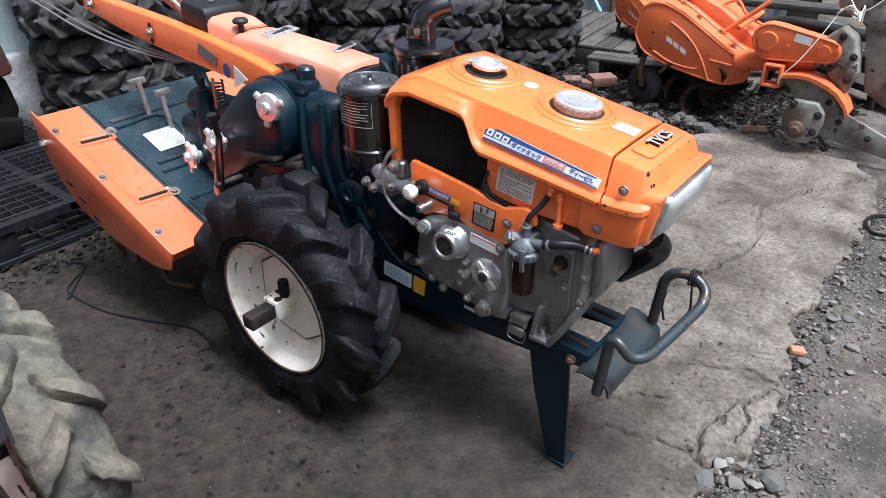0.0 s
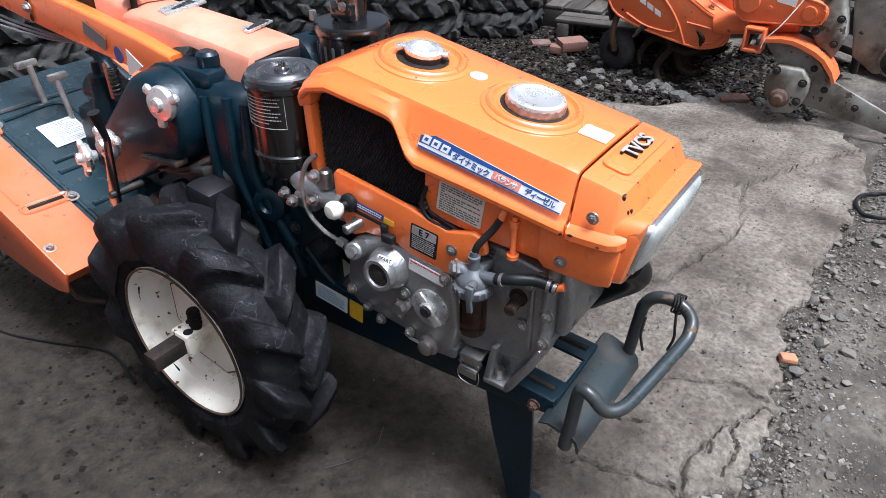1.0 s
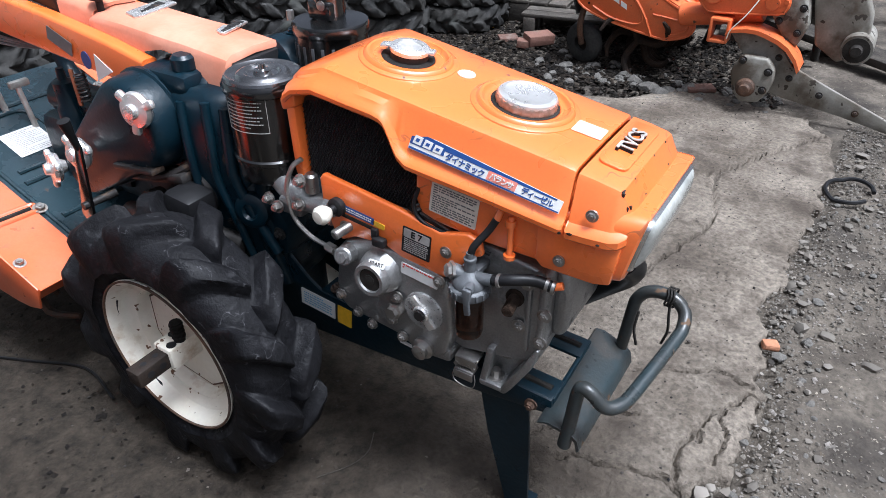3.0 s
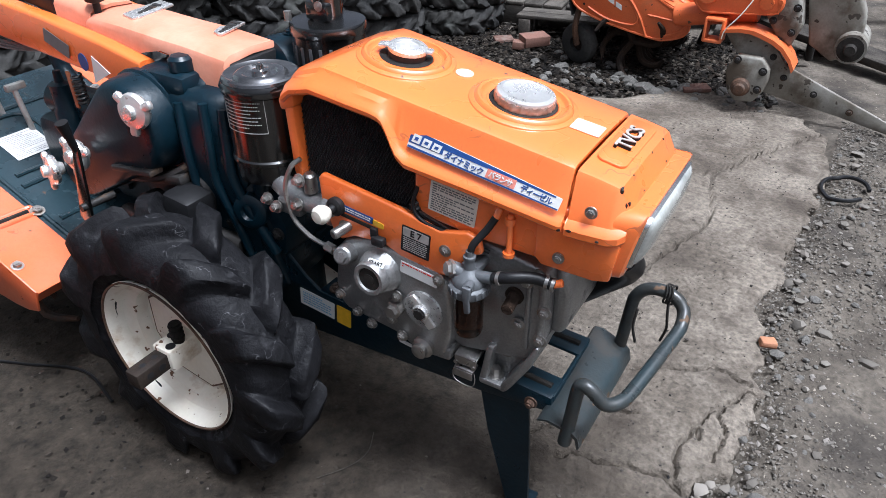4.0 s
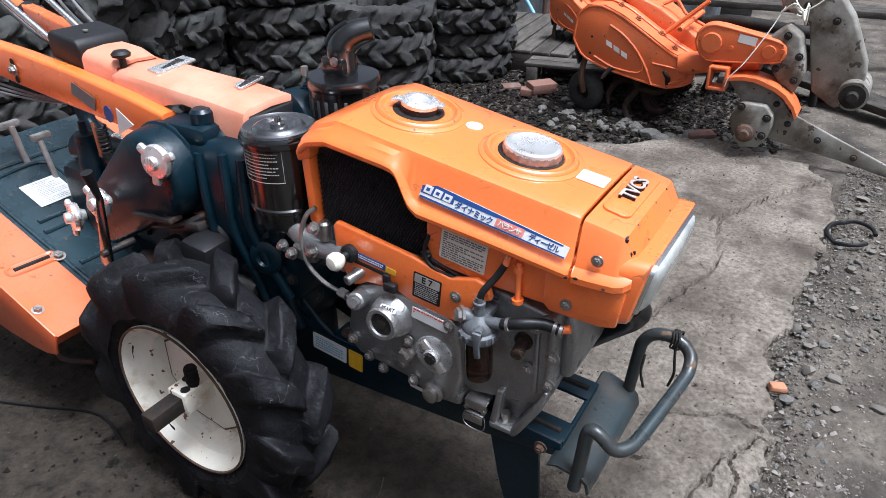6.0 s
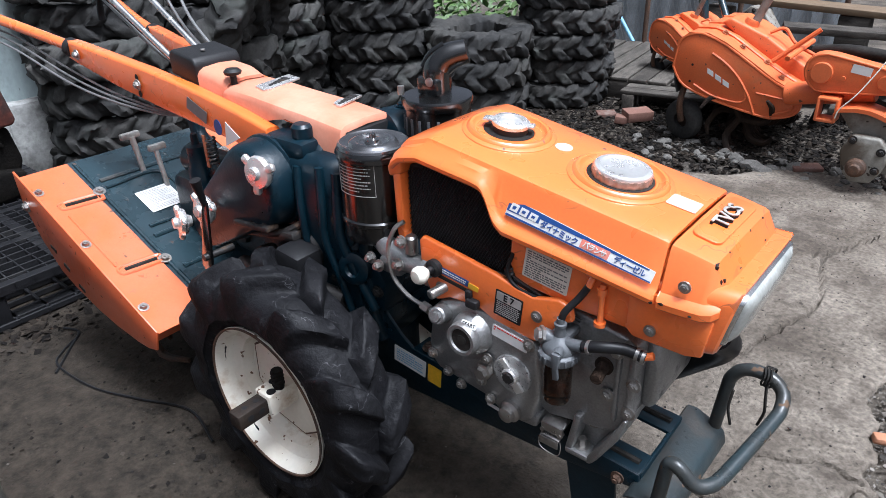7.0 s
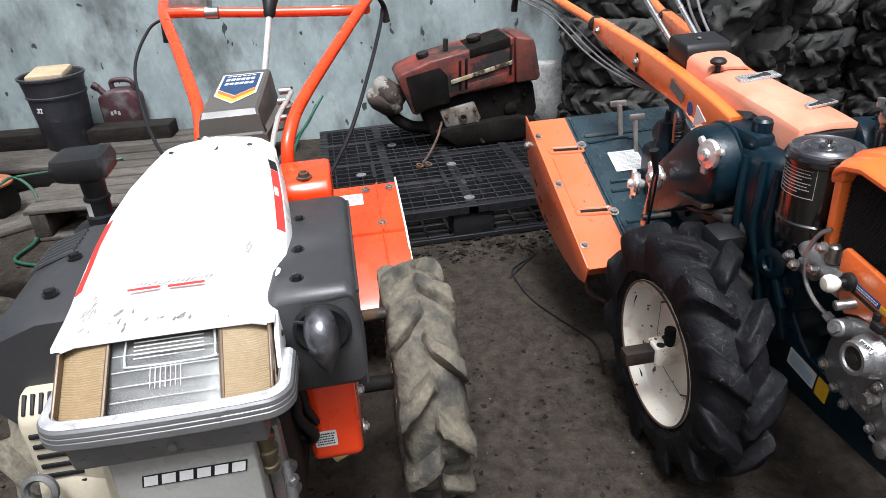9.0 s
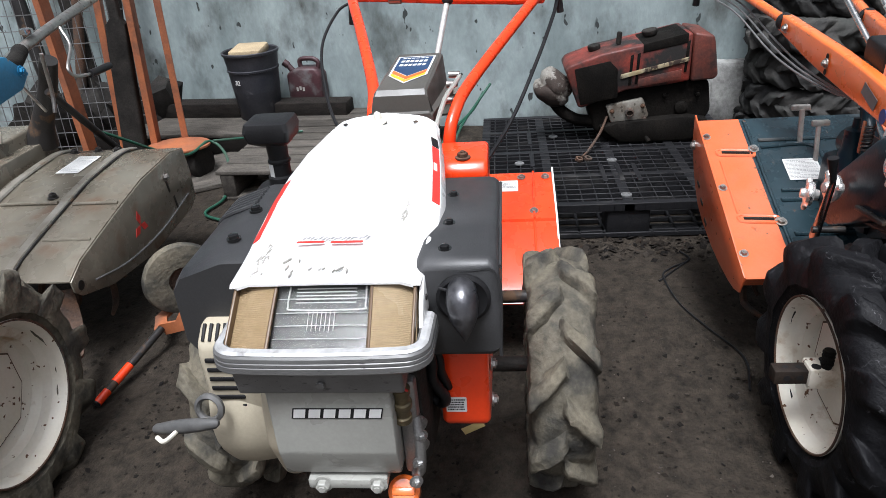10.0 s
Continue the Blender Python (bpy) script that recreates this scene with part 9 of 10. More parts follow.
# ---- rusty orange stand and wire mesh panel ----
def build_stand():
    st = thing("lifting_stand", "rusty orange steel stand with upright bars and a round base plate", "stand")
    for (x0, y0, z0), (x1, y1, z1) in (((-2.2, -3.2, 0.08), (-2.2, -3.23, 1.5)), ((-2.22, -3.02, 0.08), (-2.26, -2.9, 1.5)), ((-2.2, -2.83, 0.05), (-2.22, -2.735, 1.5)), ((-2.28, -2.695, 0.1), (-2.3, -2.65, 1.45))):
        p, q = V(x0, y0, z0), V(x1, y1, z1)
        b = tube(B(), [p, q], 0.01, smooth=False, flat=[(-0.042, -0.016), (0.042, -0.016), (0.042, 0.016), (-0.042, 0.016)])
        part("upright", b, M_RUSTORANGE, st)
    b = prism(B(), [(-2.12 + 0.13 * math.cos(a), -2.66 + 0.17 * math.sin(a)) for a in np.linspace(0, 2 * math.pi, 25)[:-1]], "z", 0.175, 0.187, 0.002)
    part("base_plate", b, M_RUSTORANGE, st, "rusty orange round plate")
    b = lathe(B(), [(0.05, -0.03), (0.08, -0.025), (0.085, 0), (0.08, 0.025), (0.05, 0.03)], (-2.12, -2.56, 0.085), (0.3, 1, 0), 24)
    part("castor", b, M_GUNGE, st)
    b = loft(B(), [[V(-2.19 + a, y + e, z) for a, e in rrect(0.05, w, 0.012, 3)] for y, w, z in ((-2.95, 0.13, 0.06), (-2.925, 0.125, 0.25), (-2.87, 0.11, 0.7), (-2.855, 0.1, 0.8), (-2.85, 0.05, 0.83), (-2.84, 0.05, 1.05))])
    part("back_bar", b, M_GUNGE, st, "oil-black jack column")
    b = rod(B(), (-2.2, -2.8, 0.03), (-2.2, -3.2, 0.03), 0.03, 0.03, 12)
    box(b, (-2.2, -2.7, 0.09), (0.2, 0.2, 0.16), 0.01)
    part("foot", b, M_RUSTY, st)
    return settle(st, (-2.2, -2.9, 0))


build_stand()


def build_mesh_panel():
    mp = thing("wire_mesh_panel", "grey welded wire mesh panel behind the scrap", "mesh panel")
    n = 0
    for k in range(26):
        y = -4.3 + k * 0.05
        part("wire", tube(B(), [(-2.6, y, 0.02), (-2.72, y, 1.7)], 0.0025, 5, smooth=False), M_CABLE, mp)
    for k in range(20):
        z = 0.05 + k * 0.085
        part("wire", tube(B(), [(-2.6 - 0.12 * z / 1.7, -4.3, z), (-2.6 - 0.12 * z / 1.7, -3.05, z)], 0.0025, 5, smooth=False), M_CABLE, mp)
    return settle(mp, (-2.6, -3.7, 0))


build_mesh_panel()


# ---- scrap leaning behind the mesh ----
for k, (p, q, r, mm, lab) in enumerate((((-2.85, -3.35, 0.0), (-3.0, -3.2, 1.25), 0.04, M_GUNGE, "oil-black pipe leaning on the wall"), ((-2.9, -3.5, 0.0), (-3.05, -3.62, 1.35), 0.05, M_GUNGE, "oil-black pipe leaning on the wall"), ((-2.8, -3.62, 0.0), (-3.0, -3.45, 1.1), 0.03, M_RUSTY, "rusty pipe leaning on the wall"), ((-2.85, -3.75, 0.0), (-3.05, -3.95, 1.3), 0.045, M_DARKSTEEL, "dark steel pipe leaning on the wall"))):
    ob = part("scrap_pipe", lathe(B(), [(r * 0.7, 0), (r, 0), (r, 1.0), (r * 0.7, 1.0)], (0, 0, 0), (0, 0, 1), 16, True), mm)
    a, e = V(*p), V(*q)
    ob.matrix_basis = Matrix.Translation(a) @ (e - a).to_track_quat("Z", "Y").to_matrix().to_4x4() @ Matrix.Diagonal((1, 1, (e - a).length, 1))
    tagged(ob, lab, "pipe", "scrap pipes")
b = B()
for k in range(9):
    rn = random.Random(300 + k)
    blob(b, (-2.85 + rn.uniform(-0.08, 0.1), -3.95 + k * 0.11, 0.1 + rn.uniform(0, 0.12)), (0.12, 0.12, 0.14 + 0.08 * rn.random()), 2, 0.3, k * 3.1)
tagged(part("scrap_heap", b, M_GUNGE), "heap of oil-black scrap behind the mesh", "scrap", kind="stuff")


# ---- grey-brown tiller at the side ----
def build_side_tiller():
    tl = thing("walking_tractor", "old grey-brown walking tractor with a worn tiller cover and mud-stained wheel", "walking tractor")
    out = [(-0.392, 0.341), (-0.396, 0.306), (-0.427, 0.278), (-0.583, 0.227), (-0.85, 0.196), (-1.201, 0.216), (-1.256, 0.242), (-1.262, 0.35), (-1.244, 0.449), (-1.143, 0.468), (-0.9, 0.455), (-0.69, 0.42), (-0.465, 0.375)]
    b = prism(B(), out, "y", -2.206, -2.2, 0.002)
    sp = part("side_plate", b, M_TAUPE, tl, "dull brown side plate with a red three-diamond mark")
    q = B()
    c = V(-0.815, 0, 0.325)
    for k in range(3):  # the maker's mark as three plain lozenges
        a = radians(90 + 120 * k)
        d, e = V(math.cos(a), 0, math.sin(a)), V(-math.sin(a), 0, math.cos(a))
        pts = [c, c + d * 0.026 + e * 0.014, c + d * 0.052, c + d * 0.026 - e * 0.014]
        merge(q, prism(B(), [(p.x, p.z) for p in pts], "y", -2.2005, -2.1988))
    part("mark_block", q, M_REDINK, sp)
    q = B()
    for x, z in ((-1.06, 0.37), (-1.09, 0.29)):
        box(q, (x, -2.1995, z), (0.012, 0.002, 0.055), 0.0008, Matrix.Rotation(0.15, 4, "Y"))
    lathe(q, [(0.016, 0), (0.015, 0.0015)], (-0.43, -2.2005, 0.312), (0, 1, 0), 16)
    part("slot", q, M_GUNGE, sp)
    part("edge_line", tube(B(), [(-0.5, -2.199, 0.29), (-0.7, -2.199, 0.25), (-0.95, -2.199, 0.245), (-1.2, -2.199, 0.28)], 0.003, 6), M_CABLE, sp)
    bolt_b = bolt(B(), (-1.06, -2.2, 0.405), (0, 1, 0), 0.012, 0.012)
    part("bolts", bolt_b, M_STEEL, sp)
    # top sheets
    prof = [(-1.25, 0.452), (-1.143, 0.472), (-0.9, 0.46), (-0.69, 0.424), (-0.465, 0.379), (-0.392, 0.345)]
    def sheet(y0, y1, up):
        b = B()
        loft(b, [[V(x, y0, z + up), V(x, y1, z + up), V(x, y1, z + up - 0.004), V(x, y0, z + up - 0.004)] for x, z in prof])
        return b
    part("top_sheet", sheet(-2.42, -2.204, 0.0), M_TAUPE, tl, "worn grey-brown top sheet")
    part("top_sheet", sheet(-2.85, -2.41, 0.005), M_TAUPE, tl, "worn grey-brown top sheet")
    flat = [(-0.016, -0.003), (0.016, -0.003), (0.013, 0.003), (-0.013, 0.003)]
    part("rib", tube(B(), [(x, -2.4, z + 0.008) for x, z in prof], 0.012, step=3, flat=flat), M_TAUPEWORN, tl, "joint strip rubbed to pale metal")
    part("rib", tube(B(), [(x, -2.385, z + 0.003) for x, z in prof], 0.004, 8, 3), M_DARKSTEEL, tl, "dark open joint")
    part("rib", tube(B(), [(x, -2.655, z + 0.01) for x, z in prof], 0.011, step=3, flat=flat), M_TAUPEWORN, tl, "folded edge rubbed to pale metal")
    for x, ya, yb, z in ((-0.75, -2.42, -2.62, 0.447), (-0.75, -2.37, -2.215, 0.441), (-0.56, -2.37, -2.215, 0.401)):
        part("rib", tube(B(), [(x, ya, z - 0.003), (x, (ya + yb) / 2, z - 0.002), (x, yb, z - 0.003)], 0.006, 8), M_TAUPE, tl)
    b = B()
    for x, y in ((-1.2, -2.515), (-1.185, -2.43), (-0.79, -2.46), (-1.18, -2.6)):
        bolt(b, (x, y, float(np.interp(x, [p[0] for p in prof], [p[1] for p in prof])) + 0.006), (0, 0, 1), 0.013, 0.014)
    part("bolts", b, M_DARKSTEEL, tl)
    lm = face((-1.035, -2.5, 0.4745), (0.05, 0, 1), (-1, 0, 0), -3)
    wl = decal("label_plate", 0.088, 0.155, lm, M_PAPER, tl, "white paper label on the cover")
    part("small_print", print_lines(B(), lm, 0.076, 0.14, 14, 61, fill=0.4), M_FADEDPRINT, wl)
    # body between the cover and the handles
    b = prism(B(), [(-1.26, 0.4), (-1.25, 0.56), (-1.2, 0.585), (-0.9, 0.575), (-0.5, 0.53), (-0.3, 0.47), (-0.3, 0.35), (-1.2, 0.35)], "y", -3.05, -2.74, 0.012, 3)
    prism(b, [(-1.24, 0.45), (-1.2, 0.53), (-0.9, 0.53), (-0.5, 0.485), (-0.35, 0.43), (-0.35, 0.38)], "y", -2.75, -2.69, 0.006)
    gb = part("gear_case", b, M_TAUPE, tl, "grey-brown gear case")
    q = decal("sticker", 0.09, 0.045, face((-0.72, -2.83, 0.5555), (0.11, 0, 1), (-1, 0, 0)), M_PAPER, gb)
    b = tube(B(), [(-0.7, -2.8, 0.56), (-0.9, -2.76, 0.6), (-0.98, -2.74, 0.6)], 0.004, 8)
    rod(b, (-0.98, -2.74, 0.585), (-1.0, -2.735, 0.62), 0.016, 0.012, 12)
    part("lever_knob", b, M_IVORY, tl, "yellowed white lever knob")
    b = tube(B(), [(-1.18, -2.72, 0.52), (-1.17, -2.68, 0.6), (-1.14, -2.6, 0.72), (-1.1, -2.53, 0.84)], [0.06, 0.04, 0.033, 0.03], 16)
    part("column", b, M_DARKSTEEL, tl, "dark steering column")
    b = prism(B(), [(-0.2, 0.99), (-0.72, 0.925), (-0.8, 0.86), (-0.75, 0.82), (-0.6, 0.8), (-0.2, 0.86)], "y", -2.46, -2.4, 0.006)
    bolt(b, (-0.765, -2.4, 0.872), (0, 1, 0), 0.012, 0.01)
    part("blue_arm", b, M_BLUEPAINT, tl, "bright blue handle bracket")
    b = tube(B(), [(-0.75, -2.5, 0.86), (-1.05, -2.58, 0.89), (-1.3, -2.6, 0.93), (-1.7, -2.62, 0.99)], 0.018, 14)
    part("handle_bar", b, M_STEEL, tl, "bare steel handlebar")
    b = tube(B(), [(-0.72, -2.46, 0.87), (-0.9, -2.52, 0.87), (-1.04, -2.58, 0.885)], 0.026, 12)
    part("handle_socket", b, M_GUNGE, tl)
    part("clamp_knob", lathe(B(), [(0.01, 0), (0.022, 0.004), (0.022, 0.02), (0.012, 0.024), (0, 0.025)], (-1.12, -2.59, 0.925), (0, 0, 1), 18), M_CHROME, tl)
    b = tube(B(), [(-1.3, -2.58, 0.92), (-1.25, -2.53, 0.86), (-1.15, -2.5, 0.8), (-1.17, -2.49, 0.765), (-1.25, -2.48, 0.755)], 0.006, 8)
    part("hook_lever", b, M_STEEL, tl)
    part("grip", tube(B(), [(-1.24, -2.48, 0.756), (-1.4, -2.49, 0.752)], 0.014, 12, smooth=False), M_BLACKHOSE, tl)
    b = tube(B(), [(-1.0, -2.48, 0.88), (-1.02, -2.5, 0.75), (-1.0, -2.5, 0.68)], 0.007, 8)
    tube(b, [(-0.9, -2.55, 0.86), (-1.0, -2.54, 0.7), (-1.04, -2.56, 0.68)], 0.005, 8)
    part("link_rod", b, M_STEEL, tl)
    b = rod(B(), (-1.08, -2.556, 0.735), (-1.42, -2.564, 0.4), 0.014, 0.014, 12)
    part("prop_tube", b, M_DARKSTEEL, tl)
    # wheel towards the passage
    c = V(0.07, -2.15, 0.29)
    build_wheel(tl, c, 1, 0.31, 0.19, 0.15, M_RUBBER_MUD, "cream painted wheel with rust marks and a worn tyre")
    b = rod(B(), (0.07, -2.2, 0.29), (0.07, -3.0, 0.29), 0.03, 0.03, 12)
    box(b, (-0.2, -2.85, 0.4), (0.5, 0.2, 0.2), 0.03)
    part("axle", b, M_GUNGE, tl)
    b = B()
    rod(b, (-0.75, -2.24, 0.2), (-0.75, -2.85, 0.2), 0.02, 0.02, 10)
    for i in range(10):
        y = -2.26 - i * 0.06
        for k in range(2):
            q = i * 1.7 + k * math.pi
            tube(b, [(-0.75, y, 0.2), (-0.75 + 0.12 * math.cos(q), y, 0.2 + 0.12 * math.sin(q)), (-0.75 + 0.17 * math.cos(q + 0.5), y + 0.03, 0.2 + 0.16 * math.sin(q + 0.5))], [0.012, 0.012, 0.007], 6, 3)
    part("tiller_rotor", b, M_RUSTY, tl)
    b = tube(B(), [(-0.42, -2.26, 0.3), (-0.4, -2.25, 0.2), (-0.32, -2.22, 0.14), (-0.25, -2.2, 0.18)], 0.016, 8, flat=[(-0.03, -0.004), (0.03, -0.004), (0.03, 0.004), (-0.03, 0.004)])
    part("bracket", b, M_RUSTY, tl)
    return settle(tl, (-0.5, -2.6, 0))


build_side_tiller()


def build_gauge_wheel():
    gw = thing("gauge_wheel", "loose grey gauge wheel on a rusty fork with red-tipped rod", "gauge wheel")
    b = lathe(B(), [(0.045, -0.022), (0.1, -0.024), (0.118, -0.018), (0.124, 0), (0.118, 0.018), (0.1, 0.024), (0.045, 0.022)], (-0.66, -2.02, 0.2), (0.75, 0.66, 0.0), 36, closed=True)
    part("tyre", b, M_RUBBER_MUD, gw)
    part("disc", lathe(B(), [(0, -0.008), (0.06, -0.008), (0.06, 0.008), (0, 0.008)], (-0.66, -2.02, 0.2), (0.75, 0.66, 0.0), 26), M_RUSTY, gw)
    b = tube(B(), [(-0.62, -1.97, 0.215), (-0.57, -1.95, 0.17), (-0.53, -1.99, 0.1), (-0.54, -2.06, 0.08)], 0.01, smooth=False, flat=[(-0.022, -0.005), (0.022, -0.005), (0.022, 0.005), (-0.022, 0.005)])
    tube(b, [(-0.68, -2.06, 0.1), (-0.6, -2.09, 0.085), (-0.53, -2.06, 0.085)], 0.01, smooth=False, flat=[(-0.02, -0.005), (0.02, -0.005), (0.02, 0.005), (-0.02, 0.005)])
    part("fork", b, M_RUSTORANGE, gw)
    p, q = V(-0.545, -2.06, 0.085), V(-0.25, -2.15, 0.014)
    part("rod", rod(B(), p, q, 0.0125, 0.0125, 14), M_DARKSTEEL, gw)
    for a, e in ((0.52, 0.74), (0.84, 0.985)):
        part("red_band", rod(B(), p.lerp(q, a), p.lerp(q, e), 0.0132, 0.0132, 14), M_RED, gw)
    return settle(gw, (-0.6, -2.02, 0))


build_gauge_wheel()


# ---- orange tiller attachments beyond the slab ----
def build_tiller(label, m):
    tl = thing("rotary_tiller", label, "tiller")
    out = [(-0.352, 0.379), (-0.341, 0.47), (-0.322, 0.515), (-0.285, 0.54), (-0.24, 0.548), (-0.2, 0.542), (-0.107, 0.507), (0.025, 0.429), (0.139, 0.364), (0.221, 0.329), (0.258, 0.3), (0.268, 0.272), (0.258, 0.24), (0.228, 0.217), (0.168, 0.198), (0.102, 0.196), (-0.109, 0.234), (-0.243, 0.272), (-0.31, 0.31)]
    b = prism(B(), out, "y", 2.455, 2.462, 0.0025)
    sp = part("side_plate", b, M_ORANGE_WORN, tl, "worn orange side plate")
    ctr = V(-0.05, 0, 0.36)
    b = tube(B(), [(ctr.x + (x - ctr.x) * 0.985, 2.456, ctr.z + (z - ctr.z) * 0.985) for x, z in out + out[:1]], 0.006, 6, 2)
    tube(b, [(-0.165, 2.454, 0.461), (-0.095, 2.454, 0.422), (-0.026, 2.454, 0.361), (0.029, 2.454, 0.285), (0.071, 2.454, 0.200)], 0.007, 6)
    tube(b, [(-0.234, 2.454, 0.304), (-0.137, 2.454, 0.262), (-0.026, 2.454, 0.247), (0.016, 2.454, 0.262), (0.009, 2.454, 0.310), (-0.054, 2.454, 0.385), (-0.151, 2.454, 0.456)], 0.006, 6)
    tube(b, [(0.064, 2.454, 0.304), (0.154, 2.454, 0.295), (0.224, 2.454, 0.284), (0.224, 2.454, 0.249), (0.154, 2.454, 0.216)], 0.006, 6)
    part("pressed_rib", b, M_ORANGE_WORN, sp)
    for k in range(3):  # maker's mark as plain blocks
        c = V(-0.162 + k * 0.04, 0, 0.369 - k * 0.0215)
        part("mark_block", prism(B(), [(c.x - 0.016, c.z + 0.021), (c.x + 0.015, c.z + 0.006), (c.x + 0.018, c.z - 0.018), (c.x - 0.013, c.z - 0.003)], "y", 2.4535, 2.456), M_PAPER, sp)
    q = B()
    for x, z in ((-0.252, 0.397), (-0.255, 0.316)):
        lathe(q, [(0.006, 0), (0.006, 0.001)], (x, 2.4545, z), (0, -1, 0), 10)
    part("hole", q, M_INK, sp)
    # cover arching back, with a torn near edge, and a box beam on it
    arch = [(-0.34, 0.46), (-0.322, 0.52), (-0.285, 0.548), (-0.2, 0.552), (-0.107, 0.518), (0.025, 0.44), (0.139, 0.375), (0.245, 0.325)]
    b = loft(B(), [[V(x, 2.452 + 0.006 * (k % 2), z), V(x + 0.01, 3.02, z + 0.01), V(x + 0.006, 3.02, z + 0.002), V(x - 0.004, 2.455, z - 0.008)] for k, (x, z) in enumerate(arch)])
    part("cover", b, M_ORANGE_WORN, tl, "worn orange tiller cover")
    b = B()
    for y in (2.56, 2.7, 2.9):
        tube(b, [(x, y, z + 0.006) for x, z in arch[2:]], 0.008, 6, 3)
    part("cover_rib", b, M_ORANGE_WORN, tl)
    beam = prism(B(), [(-0.2, 0.575), (-0.16, 0.6), (0.02, 0.53), (0.2, 0.42), (0.34, 0.34), (0.34, 0.27), (0.2, 0.33), (0.0, 0.44)], "y", 2.62, 2.76, 0.012, 3)
    part("beam", beam, M_ORANGE_WORN, tl, "orange box beam across the cover")
    b = B()
    for x, y in ((-0.05, 2.52), (0.06, 2.55), (0.15, 2.5), (0.0, 2.8), (-0.15, 2.55)):
        bolt(b, (x, y, float(np.interp(x, [p[0] for p in arch], [p[1] for p in arch])) + 0.006), (0.45, 0, 0.9), 0.011, 0.012)
    part("bolts", b, M_RUSTORANGE, tl)
    part("lift_tube", rod(B(), (-0.07, 2.68, 0.55), (0.03, 2.7, 0.82), 0.02, 0.02, 12), M_GREYCAST, tl, "grey steel tube")
    b = B()
    lathe(b, [(0.036, 0), (0.036, 0.035), (0.03, 0.05)], (-0.085, 2.68, 0.545), (0.35, 0, 1), 14)
    rod(b, (0.08, 2.56, 0.43), (0.25, 2.6, 0.585), 0.011, 0.011, 8)
    rod(b, (0.17, 2.45, 0.475), (0.2, 2.72, 0.51), 0.012, 0.012, 8)
    tube(b, [(0.02, 2.66, 0.54), (0.08, 2.68, 0.56), (0.14, 2.67, 0.5), (0.24, 2.68, 0.45)], 0.008, 8)
    part("adjusting_rod", b, M_ORANGE_WORN, tl)
    # chain case
    pts = [(0.27, 0.463), (0.277, 0.503), (0.3, 0.533), (0.335, 0.545), (0.385, 0.542), (0.616, 0.499), (0.645, 0.478), (0.652, 0.45), (0.645, 0.42), (0.618, 0.401), (0.362, 0.377), (0.313, 0.389), (0.284, 0.422)]
    cc = part("chain_case", prism(B(), pts, "y", 2.32, 2.39, 0.012, 3), M_ORANGE_WORN, tl, "orange chain case")
    b = lathe(B(), [(0.045, 0), (0.041, 0.012), (0, 0.013)], (0.345, 2.321, 0.463), (0, -1, 0), 26)
    lathe(b, [(0.03, 0), (0.027, 0.01), (0, 0.011)], (0.583, 2.321, 0.45), (0, -1, 0), 22)
    for x, z in ((0.43, 0.45), (0.52, 0.46), (0.635, 0.46)):
        lathe(b, [(0.01, 0), (0.009, 0.008), (0, 0.008)], (x, 2.321, z), (0, -1, 0), 12)
    tube(b, [(x + (0.45 - x) * 0.06, 2.321, z + (0.46 - z) * 0.1) for x, z in pts + pts[:1]], 0.004, 6, 2)
    part("boss", b, M_ORANGE_WORN, cc)
    decal("sticker", 0.075, 0.035, face((0.49, 2.3185, 0.49), (0, -1, 0), (0.15, 0, 1)), M_PAPER, cc, "pale blue and white sticker")
    part("arm_tube", rod(B(), (0.2, 2.42, 0.33), (0.55, 2.4, 0.4), 0.05, 0.05, 18, 0.006), M_ORANGE_WORN, tl, "orange drive tube")
    # grey castings and arms
    b = prism(B(), [(0.565, 0.5), (0.63, 0.56), (0.69, 0.52), (0.72, 0.43), (0.735, 0.36), (0.71, 0.28), (0.64, 0.32), (0.59, 0.39)], "y", 2.34, 2.46, 0.015, 3)
    gc = part("grey_housing", b, M_GREYCAST, tl, "pale grey gear housing")
    b = B()
    for x, z in ((0.64, 0.52), (0.7, 0.44), (0.7, 0.34), (0.62, 0.38), (0.66, 0.3)):
        bolt(b, (x, 2.34, z), (0, -1, 0), 0.011, 0.012)
    part("bolts", b, M_DARKSTEEL, gc)
    b = prism(B(), [(0.55, 0.7), (0.63, 0.76), (0.74, 0.74), (0.86, 0.6), (0.95, 0.42), (0.97, 0.28), (0.87, 0.22), (0.77, 0.28), (0.74, 0.4), (0.7, 0.56), (0.58, 0.62)], "y", 2.42, 2.52, 0.012, 3)
    rod(b, (0.93, 2.36, 0.3), (0.93, 2.58, 0.3), 0.06, 0.06, 20)
    mc = part("main_casting", b, M_GREYCAST, tl, "pale grey main casting")
    b = B()
    for x, z in ((0.6, 0.7), (0.66, 0.73), (0.72, 0.68), (0.68, 0.63), (0.8, 0.58)):
        bolt(b, (x, 2.42, z), (0, -1, 0), 0.011, 0.01)
    part("bolts", b, M_DARKSTEEL, mc)
    b = lathe(B(), [(0.05, 0), (0.05, 0.004), (0.025, 0.005), (0.02, 0.03)], (0.93, 2.359, 0.3), (0, -1, 0), 22)
    part("shaft_end", b, M_GUNGE, tl)
    gx = [(0.436, 0.325), (0.45, 0.336), (0.511, 0.347), (0.56, 0.346), (0.598, 0.336), (0.648, 0.318), (0.69, 0.293), (0.73, 0.25), (0.752, 0.21)]
    b = loft(B(), [[V(x, 2.27, z), V(x, 2.4, z), V(x - 0.006, 2.4, z - 0.016), V(x - 0.006, 2.27, z - 0.016)] for x, z in gx])
